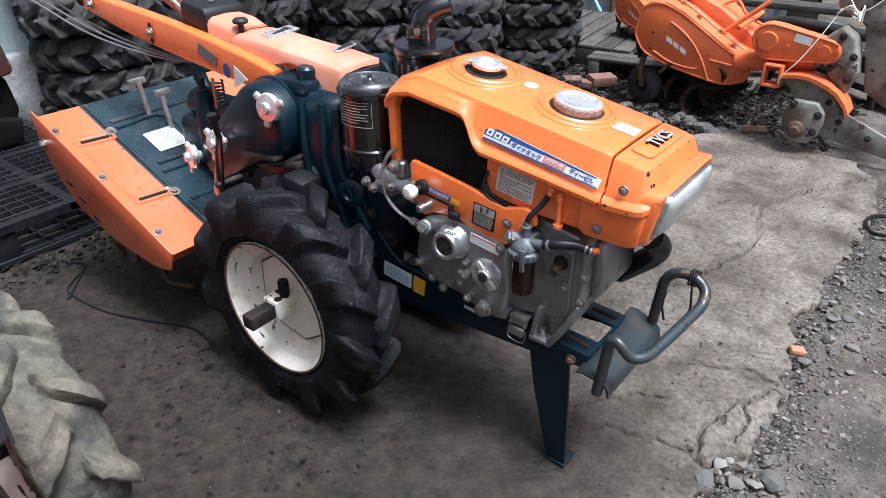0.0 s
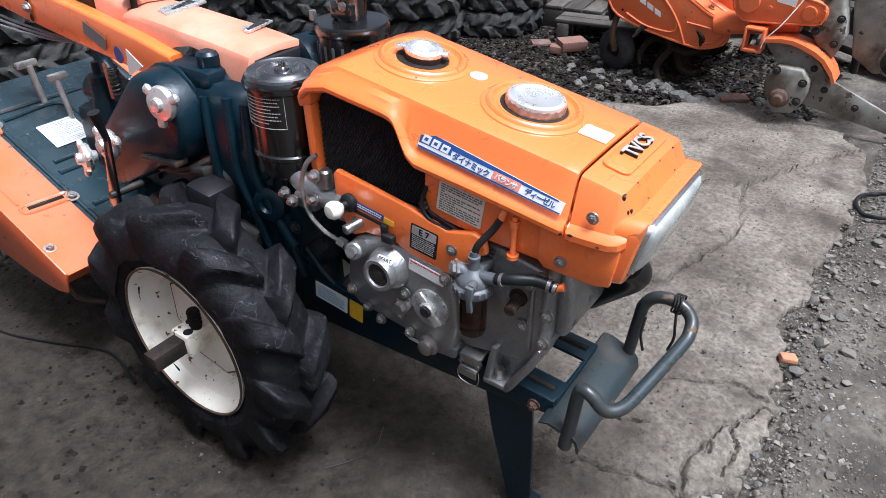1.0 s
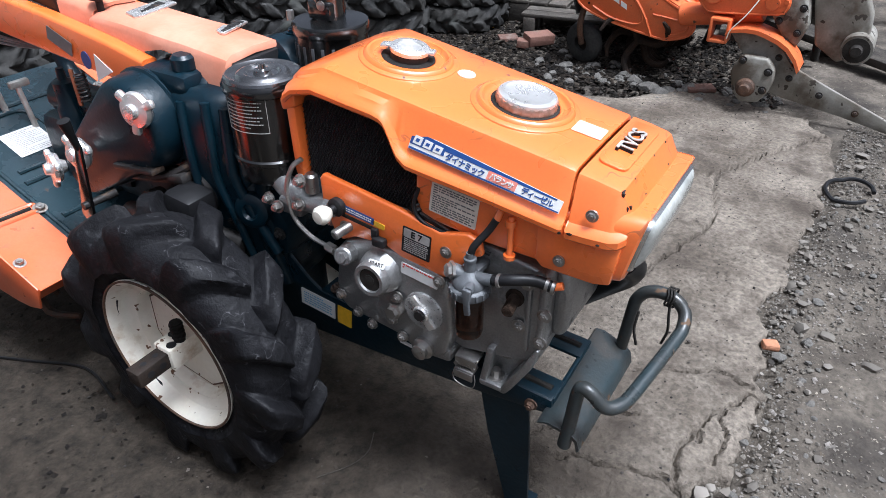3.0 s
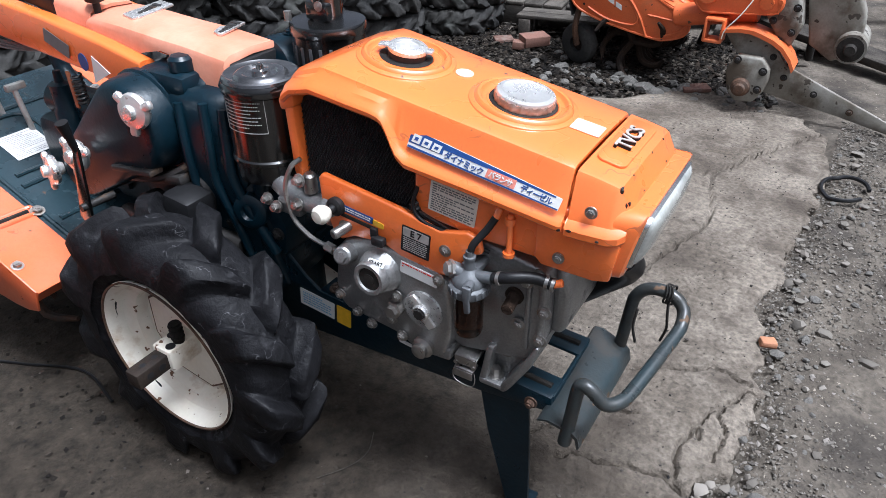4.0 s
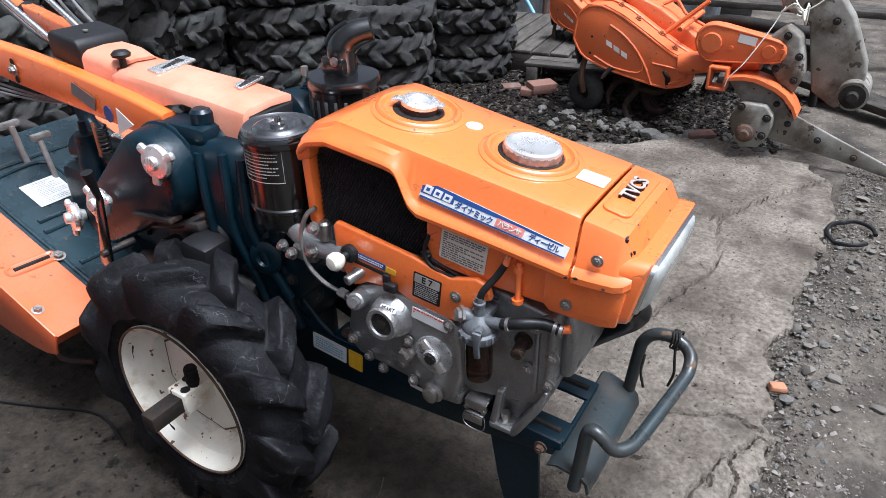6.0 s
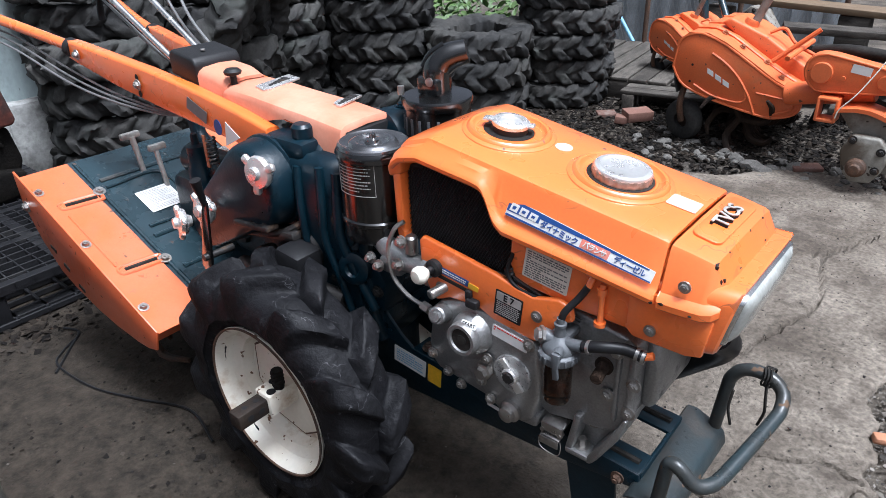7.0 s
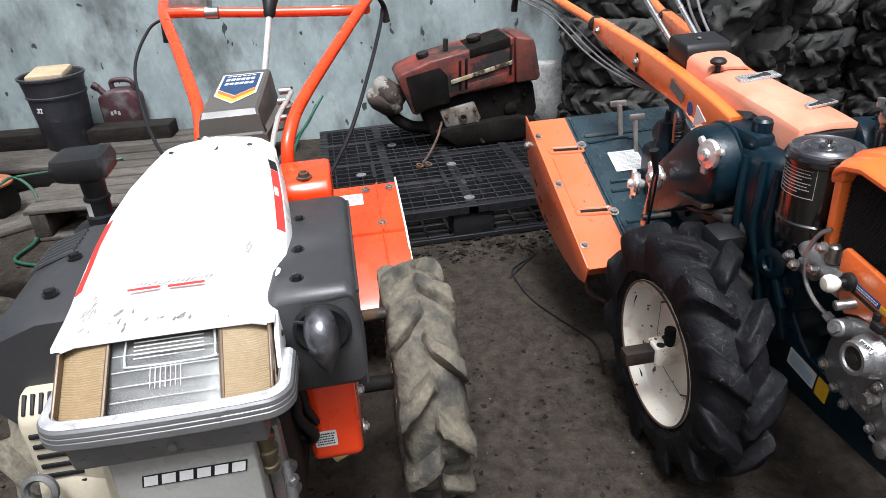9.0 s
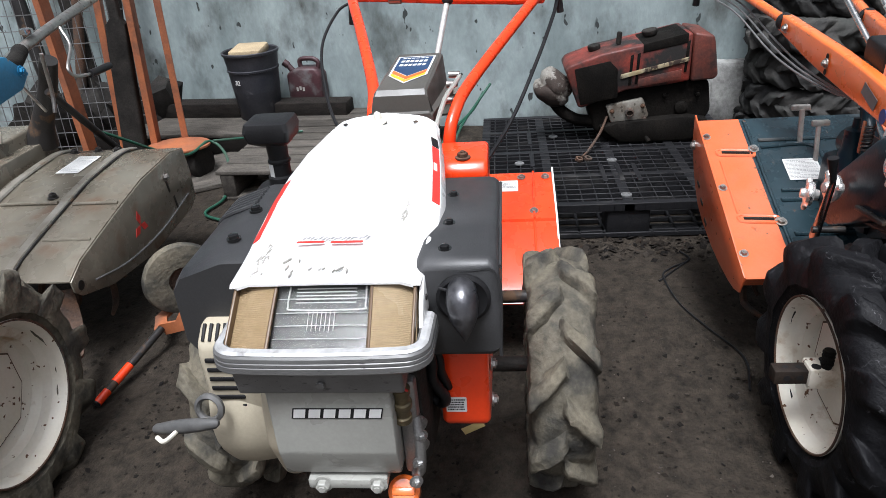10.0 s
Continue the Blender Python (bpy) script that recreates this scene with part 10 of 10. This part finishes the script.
    part("mud_guard", b, M_ORANGE_WORN, tl, "curved orange guard")
    b = prism(B(), [(0.45, 0.31), (0.5, 0.33), (0.58, 0.32), (0.66, 0.28), (0.72, 0.21), (0.92, 0.13), (1.2, 0.02), (1.2, -0.015), (0.95, 0.035), (0.72, 0.07), (0.62, 0.09), (0.55, 0.19)], "y", 2.31, 2.328, 0.004)
    sk = part("skid_plate", b, M_GREYCAST, tl, "mud-stained grey skid plate")
    b = B()
    for x, z in ((0.72, 0.16), (0.66, 0.24), (0.85, 0.11), (1.0, 0.06)):
        bolt(b, (x, 2.31, z), (0, -1, 0), 0.01, 0.01)
    part("bolts", b, M_DARKSTEEL, sk)
    b = prism(B(), [(0.49, 0.167), (0.503, 0.21), (0.527, 0.243), (0.626, 0.243), (0.664, 0.2), (0.668, 0.15), (0.657, 0.1), (0.625, 0.05), (0.55, 0.043), (0.51, 0.09)], "y", 2.25, 2.3, 0.01, 3)
    gb = part("gear_end", b, M_GREYCAST, tl, "mud-stained gear end plate")
    b = lathe(B(), [(0.042, 0), (0.036, 0.02), (0.024, 0.026), (0.02, 0.042), (0, 0.044)], (0.565, 2.252, 0.11), (0, -1, 0), 18)
    part("hub_nut", b, M_RUSTY, gb)
    b = B()
    for x, z in ((0.53, 0.225), (0.64, 0.19), (0.635, 0.11)):
        bolt(b, (x, 2.25, z), (0, -1, 0), 0.012, 0.012)
    part("bolts", b, M_DARKSTEEL, gb)
    b = box(B(), (0.4, 2.32, 0.365), (0.065, 0.08, 0.012), 0.003)
    box(b, (0.4, 2.32, 0.275), (0.075, 0.08, 0.014), 0.003)
    for x in (0.365, 0.437):
        box(b, (x, 2.32, 0.32), (0.012, 0.08, 0.1), 0.003)
    part("hitch_bracket", b, M_ORANGE_WORN, tl, "open orange hitch bracket")
    # rotor and gauge wheel
    part("rotor_shaft", rod(B(), (0.0, 2.5, 0.16), (0.0, 3.0, 0.16), 0.024, 0.024, 12), M_RUSTDARK, tl)
    for i in range(9):
        y = 2.5 + i * 0.06
        for k in range(3):
            q = i * 0.9 + k * 2.1
            b = tube(B(), [(0, y, 0.16), (0.11 * math.cos(q), y - 0.01, 0.16 + 0.11 * math.sin(q)), (0.165 * math.cos(q + 0.45), y - 0.04, 0.16 + 0.165 * math.sin(q + 0.45)), (0.18 * math.cos(q + 0.8), y - 0.07, 0.16 + 0.17 * math.sin(q + 0.8))], [0.016, 0.017, 0.015, 0.007], 7, 3)
            part("tine", b, M_RUSTDARK, tl)
    b = lathe(B(), [(0.04, -0.03), (0.085, -0.032), (0.1, -0.024), (0.106, 0), (0.1, 0.024), (0.085, 0.032), (0.04, 0.03)], (-0.29, 2.54, 0.098), (0.35, 1, 0.1), 34, closed=True)
    gw = part("gauge_wheel", b, M_RUBBER_OLD, tl, "worn gauge wheel")
    part("disc", lathe(B(), [(0.045, -0.006), (0.045, 0.006)], (-0.29, 2.54, 0.098), (0.35, 1, 0.1), 20), M_RUSTDARK, gw)
    part("arm", tube(B(), [(-0.29, 2.5, 0.1), (-0.3, 2.48, 0.2), (-0.28, 2.5, 0.34)], 0.016, 8), M_RUSTY, gw)
    b = loft(B(), [[V(-0.345, y, 0.4), V(-0.338, y, 0.4), V(-0.335, y, 0.32), V(-0.315, y, 0.25), V(-0.322, y, 0.25), V(-0.342, y, 0.31)] for y in (2.47, 2.98)])
    part("rubber_flap", b, M_RUBBER_OLD, tl, "worn grey rubber flap at the back")
    tl.matrix_basis = m
    return tl


t1 = build_tiller("worn orange rotary tiller with rusty tines and grey castings", Matrix())
b = tube(B(), [(0.610, 2.310, 0.640), (0.570, 2.270, 0.540), (0.510, 2.230, 0.420), (0.460, 2.220, 0.350), (0.450, 2.220, 0.310)], 0.0025, 6)
tube(b, [(0.630, 2.310, 0.680), (0.690, 2.270, 0.640), (0.770, 2.270, 0.720), (0.710, 2.270, 0.760), (0.650, 2.290, 0.700)], 0.0025, 6)
for k in range(6):
    tube(b, [(0.6 + 0.02 * k, 2.3 - 0.01 * k, 0.62 + 0.02 * (k % 3)), (0.65 + 0.01 * k, 2.27, 0.66 - 0.015 * k), (0.69, 2.28 + 0.006 * k, 0.61 + 0.01 * k)], 0.004, 6)
tagged(part("rope_tangle", b, M_IVORY), "dirty tangled rope hanging over the tiller", "rope")
t2 = copy_thing(t1, pose(-0.68, 3.3, 0.05, 0, 0, -18) @ Matrix.Scale(0.72, 4) @ Matrix.Translation((0.045, -2.46, -0.02)))
tagged(t2, "second worn orange rotary tiller standing farther back")


# ---- fence, weeds and scrap at the back ----
def build_fence():
    fe = thing("wire_fence", "sagging chain-link fence on thin posts before an added pale backdrop", "fence")
    a, e = V(-2.1, 4.35, 0), V(-0.1, 4.9, 0)
    d = (e - a)
    for f in (0.0, 0.33, 0.66, 1.0):
        p = a + d * f
        part("post", rod(B(), p + V(0, 0, -0.05), p + V(0, 0, 1.3), 0.02, 0.02, 10), M_RUSTY, fe)
    b = B()
    n = 64
    for k in range(-20, n):
        for s in (-1, 1):
            pts = []
            for i in range(16):
                z = 0.03 + i * 0.075
                f = (k + s * i * 0.75 + (12 if s < 0 else 0)) / n
                if 0 <= f <= 1:
                    pts.append(a + d * f + V(0, 0.01 * s * ((i % 2) - 0.5), z))
            if len(pts) > 1:
                tube(b, [pts[0], pts[-1]], 0.0016, 3, smooth=False)
    tagged(part("chain_link", b, M_CABLE, fe), kind="stuff")
    # added wavy sheet: stands in for the hazy far ground beyond the fence
    b = B()
    m = 60
    rows = []
    for i in range(m + 1):
        p = a + d * (i / m) + V(-0.03, 0.12, 0) + V(0, 0.012 * math.sin(i * 1.6), 0)
        rows.append([p, p + V(0, 0, 1.2), p + V(0, 0.002, 1.2), p + V(0, 0.002, 0)])
    loft(b, rows)
    part("sheeting", b, M_BACKDROP, fe, "added pale wavy backdrop in place of hazy far ground")
    return settle(fe, (-1.1, 4.6, 0))


M_BACKDROP = mat("pale_backdrop", (0.24, 0.26, 0.28), 0.6, c2=(0.15, 0.16, 0.17), n=3, dirt=(0.18, 0.17, 0.16), dirt_n=4, dirt_at=0.6)
build_fence()
for p, q, r, m_, lab in ((V(-1.95, 4.5, 0.62), V(-1.45, 4.35, 0.06), 0.016, M_LIGHTBLUE, "pale blue pole leaning on the fence"), (V(-0.7, 3.62, 0.75), V(-0.6, 3.6, 0.12), 0.03, M_STEEL_PLATE, "blue-grey steel bar standing by the tiller"),
                         (V(-0.62, 3.66, 0.62), V(-0.4, 3.5, 0.3), 0.02, M_STEEL_PLATE, "blue-grey steel bar standing by the tiller")):
    tagged(part("steel_bar", rod(B(), p, q, r, r, 10), m_), lab, "bar")
M_PINE = mat("raw_pine_board", (0.15, 0.1, 0.055), 0.7, c2=(0.1, 0.068, 0.04), n=5, stretch=(1, 8, 8), grain=60, gk=0.15, bump=0.2)
for x, y, z, L, w, a, m_ in ((-0.35, 4.15, 0.46, 1.3, 0.14, 4, M_PINE), (0.25, 3.75, 0.22, 1.3, 0.1, -15, M_WOOD), (0.55, 4.0, 0.34, 1.6, 0.12, 20, M_WOOD), (0.05, 3.5, 0.1, 1.0, 0.12, 35, M_WOOD), (0.75, 3.3, 0.08, 1.2, 0.14, -30, M_WOOD), (0.5, 3.5, 0.2, 1.4, 0.1, 60, M_WOOD)):
    ob = part("scrap_board", box(B(), (0, 0, 0), (L, w, 0.04), 0.004), m_)
    ob.matrix_basis = pose(x, y, z, 5, 3, a)
    tagged(ob, "old board lying on the scrap heap", "board", "scrap boards")
for x, y, h in ((-0.75, 4.15, 0.42), (0.1, 4.2, 0.42), (0.4, 3.6, 0.17), (0.65, 3.9, 0.3), (0.3, 3.4, 0.06), (0.85, 3.4, 0.06)):
    ob = part("timber_block", box(B(), (0, 0, h / 2 - 0.02), (0.18, 0.16, h + 0.02), 0.012), M_WOOD)
    ob.matrix_basis = pose(x, y, 0, 0, 0, 20 * x)
    tagged(ob, "dark timber block under the scrap boards", "timber", "timber blocks")
b = tube(B(), [(0.15, 3.05, 0.4), (0.32, 2.98, 0.43), (0.55, 2.95, 0.42), (0.8, 3.0, 0.4)], 0.03, 12)
tube(b, [(0.2, 3.1, 0.02), (0.25, 3.05, 0.2), (0.32, 2.98, 0.42)], 0.02, 10)
tube(b, [(0.75, 3.1, 0.02), (0.74, 3.05, 0.2), (0.72, 2.98, 0.4)], 0.02, 10)
tagged(part("handle_frame", b, M_GUNGE), "black handle frame lying behind the orange tiller", "handle")


def build_weeds(cx, cy, rx, ry, h, n, seed):
    rn = random.Random(seed)
    b = B()
    for k in range(n):
        a, r = rn.uniform(0, 6.283), math.sqrt(rn.random())
        p = V(cx + rx * r * math.cos(a), cy + ry * r * math.sin(a), rn.uniform(0.02, h) * (1 - 0.5 * r))
        s = rn.uniform(0.02, 0.05)
        q = Euler((rn.uniform(-0.9, 0.9), rn.uniform(-0.9, 0.9), rn.uniform(0, 6.28))).to_matrix()
        vs = [b.verts.new(p + q @ V(*v) * s) for v in ((-1, 0, 0), (-0.3, 0.5, 0.12), (0.6, 0.42, 0.1), (1.2, 0, -0.1), (0.6, -0.42, 0.1), (-0.3, -0.5, 0.12))]
        c = b.verts.new(p + q @ V(0.1, 0, -0.05) * s)
        for i in range(6):
            b.faces.new((vs[i], vs[(i + 1) % 6], c))
    return tagged(part("weeds", b, M_LEAF), "low leafy green weeds behind the tyres", "weeds", kind="stuff")


build_weeds(-2.55, 3.75, 0.7, 0.5, 0.55, 900, 3)
build_weeds(-3.3, 3.2, 0.9, 0.6, 0.9, 900, 4)
build_weeds(-1.7, 5.4, 1.6, 0.4, 1.3, 1200, 5)


# ---- bricks, stones, hose ring, cable ----
M_PALEBRICK = mat("pale_orange_brick", (0.36, 0.17, 0.09), 0.85, c2=(0.3, 0.13, 0.07), n=30, grain=120, gk=0.15, bump=0.3)


def brick_ob(m, label, s=(0.21, 0.1, 0.06)):
    b = box(B(), (0, 0, s[2] / 2), s, 0.005)
    for v in b.verts:
        v.co += V(noise.noise(v.co * 40), noise.noise(v.co * 40 + V(5, 0, 0)), 0) * 0.004
    ob = part("brick", b, M_BRICK)
    ob.matrix_basis = m
    return tagged(ob, label, "brick", "loose bricks")


brick_ob(pose(-0.6, 2.66, 0.01, 3, 0, 50), "broken reddish brick lying on the litter", (0.15, 0.1, 0.055))
brick_ob(pose(-0.66, 2.6, -0.005, 0, 5, 20), "broken reddish brick lying on the litter", (0.08, 0.07, 0.04))
brick_ob(pose(-0.8, 2.68, -0.016, 4, 0, 40), "broken reddish brick lying on the litter", (0.11, 0.08, 0.03))
brick_ob(pose(0.972, 0.71, -0.012, 5, 8, 30), "small orange brick chip at the slab's edge", (0.045, 0.028, 0.018)).data.materials[0] = M_PALEBRICK
brick_ob(pose(0.35, 2.42, 0.0, 3, 0, 35), "flat piece of reddish brick", (0.13, 0.07, 0.02))
stone_meshes = []
for k in range(7):
    b = blob(B(), (0, 0, 0), (1, 0.75 + 0.08 * (k % 3), 0.55), 2, 0.2, k + 1, 1.3)
    ob = part("stone", b, M_STONE, None, "", 25)
    stone_meshes.append(ob.data)
    bpy.data.objects.remove(ob)
rn = random.Random(12)
places = [(0.924, 0.093, 0.028), (1.053, 0.775, 0.018), (1.053, 0.974, 0.017), (1.049, 0.184, 0.03), (1.0, 0.68, 0.02), (0.132, 2.327, 0.05), (0.2, 2.3, 0.04), (-0.131, 2.348, 0.032), (0.05, 2.38, 0.04), (-0.342, 2.416, 0.03), (0.461, 2.483, 0.03), (0.3, 2.4, 0.045), (-0.2, 2.5, 0.03)]
for k in range(150):
    if k < 60:
        f = rn.random()
        y = -0.15 + 2.4 * f
        x = float(np.interp(y, [p[1] for p in EDGE[:13]], [p[0] for p in EDGE[:13]])) + abs(rn.gauss(0.03, 0.16)) - 0.005
        r = rn.uniform(0.004, 0.012)
    else:
        x, y = rn.uniform(-0.5, 0.7), rn.gauss(2.42, 0.08)
        r = rn.uniform(0.012, 0.032)
    places.append((x, y, r))
for x, y, r in places:
    ob = new("stone", stone_meshes[rn.randrange(7)])
    ob.matrix_basis = Matrix.Translation((x, y, -0.014 + r * 0.3)) @ Euler((rn.uniform(-0.3, 0.3), rn.uniform(-0.3, 0.3), rn.uniform(0, 6.28))).to_matrix().to_4x4() @ Matrix.Diagonal((r, r, r, 1))
    tagged(ob, "loose broken grey stone on the soil", "stone", "loose stones")


def chips(name, label, n, place, size, material, seed, flat=0.35, cat="litter"):
    rn = random.Random(seed)
    vs, fs = [], []
    for k in range(n):
        x, y, z = place(rn)
        s = size(rn)
        q = Euler((rn.uniform(-0.5, 0.5), rn.uniform(-0.5, 0.5), rn.uniform(0, 6.28))).to_matrix()
        o = len(vs)
        for v in ((1, 0, 0), (-1, 0.15, 0), (0.1, 0.75, 0), (-0.1, -0.8, 0), (0.1, 0.1, flat), (0, 0, -flat)):
            w = q @ (V(*v) * s * rn.uniform(0.7, 1.3))
            vs.append((x + w.x, y + w.y, z + w.z))
        fs += [(o + a, o + b_, o + c) for a, b_, c in ((0, 2, 4), (2, 1, 4), (1, 3, 4), (3, 0, 4), (2, 0, 5), (1, 2, 5), (3, 1, 5), (0, 3, 5))]
    me = bpy.data.meshes.new(name)
    me.from_pydata(vs, [], fs)
    me.materials.append(material)
    return tagged(new(name, me), label, cat, kind="stuff")


def isle_material(name, cols, rough=0.9):
    """Colour that changes from piece to piece."""
    m = bpy.data.materials.new(name)
    m.use_nodes = True
    nt = m.node_tree
    g, r = nt.nodes.new("ShaderNodeNewGeometry"), nt.nodes.new("ShaderNodeValToRGB")
    nt.links.new(g.outputs["Random Per Island"], r.inputs["Fac"])
    while len(r.color_ramp.elements) < len(cols):
        r.color_ramp.elements.new(0.5)
    for i, c in enumerate(cols):
        r.color_ramp.elements[i].position = i / (len(cols) - 1)
        r.color_ramp.elements[i].color = (*c, 1)
    nt.links.new(r.outputs["Color"], nt.nodes["Principled BSDF"].inputs["Base Color"])
    nt.nodes["Principled BSDF"].inputs["Roughness"].default_value = rough
    nt.nodes["Principled BSDF"].inputs["Specular IOR Level"].default_value = 0.12
    return m


M_GRIT = isle_material("mixed_grit", [(0.05, 0.045, 0.04), (0.12, 0.11, 0.095), (0.15, 0.135, 0.115), (0.08, 0.066, 0.052), (0.22, 0.2, 0.18), (0.1, 0.09, 0.078)])
M_RUBBLE = isle_material("pale_rubble", [(0.16, 0.145, 0.125), (0.1, 0.09, 0.078), (0.22, 0.2, 0.175), (0.13, 0.115, 0.098), (0.18, 0.16, 0.14)])
M_DARKLITTER = isle_material("dark_leaf_litter", [(0.006, 0.0055, 0.005), (0.018, 0.014, 0.011), (0.009, 0.008, 0.007), (0.026, 0.02, 0.015), (0.006, 0.0055, 0.005), (0.012, 0.01, 0.009), (0.06, 0.05, 0.04)])
M_DARKCHIPS = isle_material("dark_chips", [(0.015, 0.014, 0.014), (0.03, 0.027, 0.025), (0.05, 0.045, 0.04), (0.02, 0.018, 0.018), (0.12, 0.105, 0.09)])


def edge_x(y):
    return float(np.interp(y, [p[1] for p in EDGE[:13]], [p[0] for p in EDGE[:13]]))


def by_edge(rn):
    y = rn.uniform(-0.5, 2.4)
    x = edge_x(y) + abs(rn.gauss(0, 0.3)) - 0.01
    return x, y, -0.014 + rn.uniform(-0.003, 0.004)


def on_slab(rn):
    while True:
        x, y = rn.uniform(-1.3, 1.0), rn.uniform(-0.9, 2.4)
        if inside(x + 0.03, y + 0.03) and inside(x - 0.02, y - 0.02):
            return x, y, 0.001


def litter_place(rn):
    while True:
        x, y = rn.uniform(-1.4, 0.7), rn.uniform(2.0, 3.3)
        if not inside(x, y - 0.03):
            return x, y, -0.008 + rn.uniform(-0.004, 0.012)


chips("gravel", "fine grey grit and gravel beside the slab", 16000, by_edge, lambda r: min(0.014, 0.0014 + abs(r.gauss(0, 0.0024)) + (r.uniform(0, 0.009) if r.random() < 0.03 else 0)), M_GRIT, 1, 0.5, "gravel")
rn, b = random.Random(9), B()
for k in range(150):
    y = rn.uniform(-0.3, 2.2)
    r = min(0.02, 0.004 + abs(rn.gauss(0, 0.006)))
    blob(b, (edge_x(y) + abs(rn.gauss(0.02, 0.09)), y, -0.012 + r * 0.3), (r * rn.uniform(0.8, 1.5), r, r * rn.uniform(0.5, 0.8)), 1, 0.3, k * 1.7)
tagged(part("rubble", b, M_RUBBLE), "broken pale concrete rubble along the slab's edge", "rubble", kind="stuff")
chips("grit", "scattered grit on the concrete", 3600, on_slab, lambda r: min(0.009, 0.001 + abs(r.gauss(0, 0.0019))), M_DARKCHIPS, 2, 0.5, "grit")
chips("leaf_litter", "black leaf litter and bark chips behind the tractor", 9800, litter_place, lambda r: min(0.035, 0.004 + abs(r.gauss(0, 0.009))), M_DARKLITTER, 3, 0.3, "litter")
chips("chips", "dark chips and crumbs strewn between the machines", 2600, lambda r: (r.uniform(-1.6, 0.3), r.uniform(-2.4, -0.1), 0.002), lambda r: min(0.016, 0.002 + abs(r.gauss(0, 0.004))), M_DARKLITTER, 4, 0.25)
chips("chips", "dark wood chips swept along the pallet's front", 260, lambda r: (r.gauss(-1.17, 0.05), r.uniform(-0.9, 0.2), 0.004), lambda r: r.uniform(0.005, 0.022), M_DARKLITTER, 5, 0.2)
tagged(part("hose_ring", tube(B(), [(1.057 + 0.075 * math.cos(a) * (1 + 0.1 * math.sin(2 * a)), 1.7 + 0.1 * math.sin(a), -0.004 + 0.012 * abs(math.sin(a * 1.5))) for a in np.linspace(0.3, 5.6, 16)], 0.0075, 8), M_BLACKHOSE), "broken ring of black hose lying on the gravel", "hose")
b = tube(B(), [(-1.03, -0.3, 0.006), (-0.99, -0.36, 0.006), (-0.93, -0.4, 0.006), (-0.75, -0.385, 0.006), (-0.6, -0.33, 0.006), (-0.45, -0.27, 0.006), (-0.3, -0.3, 0.006)], 0.0034, 7)
tagged(part("cable", b, M_BLACKHOSE), "thin black cable lying on the ground", "cable")
b = tube(B(), [(-1.12, -0.3, 0.004), (-1.06, -0.28, 0.004), (-1.0, -0.33, 0.004), (-0.9, -0.42, 0.004)], 0.004, 7)
tagged(part("cable", b, M_BLACKHOSE), "thin black cable lying on the ground", "cable")
b = tube(B(), [(0.25, -0.22, 0.003), (0.29, -0.16, 0.004), (0.3, -0.11, 0.003), (0.28, -0.06, 0.003)], 0.0011, 5)
tagged(part("straw", b, M_WOOD), "dry straw on the ground", "straw")
b = box(B(), (0, 0, 0.001), (0.06, 0.026, 0.001), 0)
M_YELLOWED = mat("yellowed_paper", (0.5, 0.4, 0.16), 0.8, gk=0.1, bump=0.0)
ob = part("paper_tag", b, M_YELLOWED)
ob.matrix_basis = pose(-0.16, -1.05, 0.003, 3, 2, -60)
tagged(ob, "scrap of yellowed paper on the ground", "paper")
ob = part("leaf", prism(B(), [(0.09 * math.cos(a) * (1 + 0.2 * math.sin(3 * a)), 0.05 * math.sin(a)) for a in np.linspace(0, 6.0, 14)], "z", 0, 0.002), M_YELLOW)
ob.matrix_basis = pose(-1.02, 2.84, 0.012, 6, 5, 30)
tagged(ob, "yellow fallen leaf on the dark litter", "leaf")
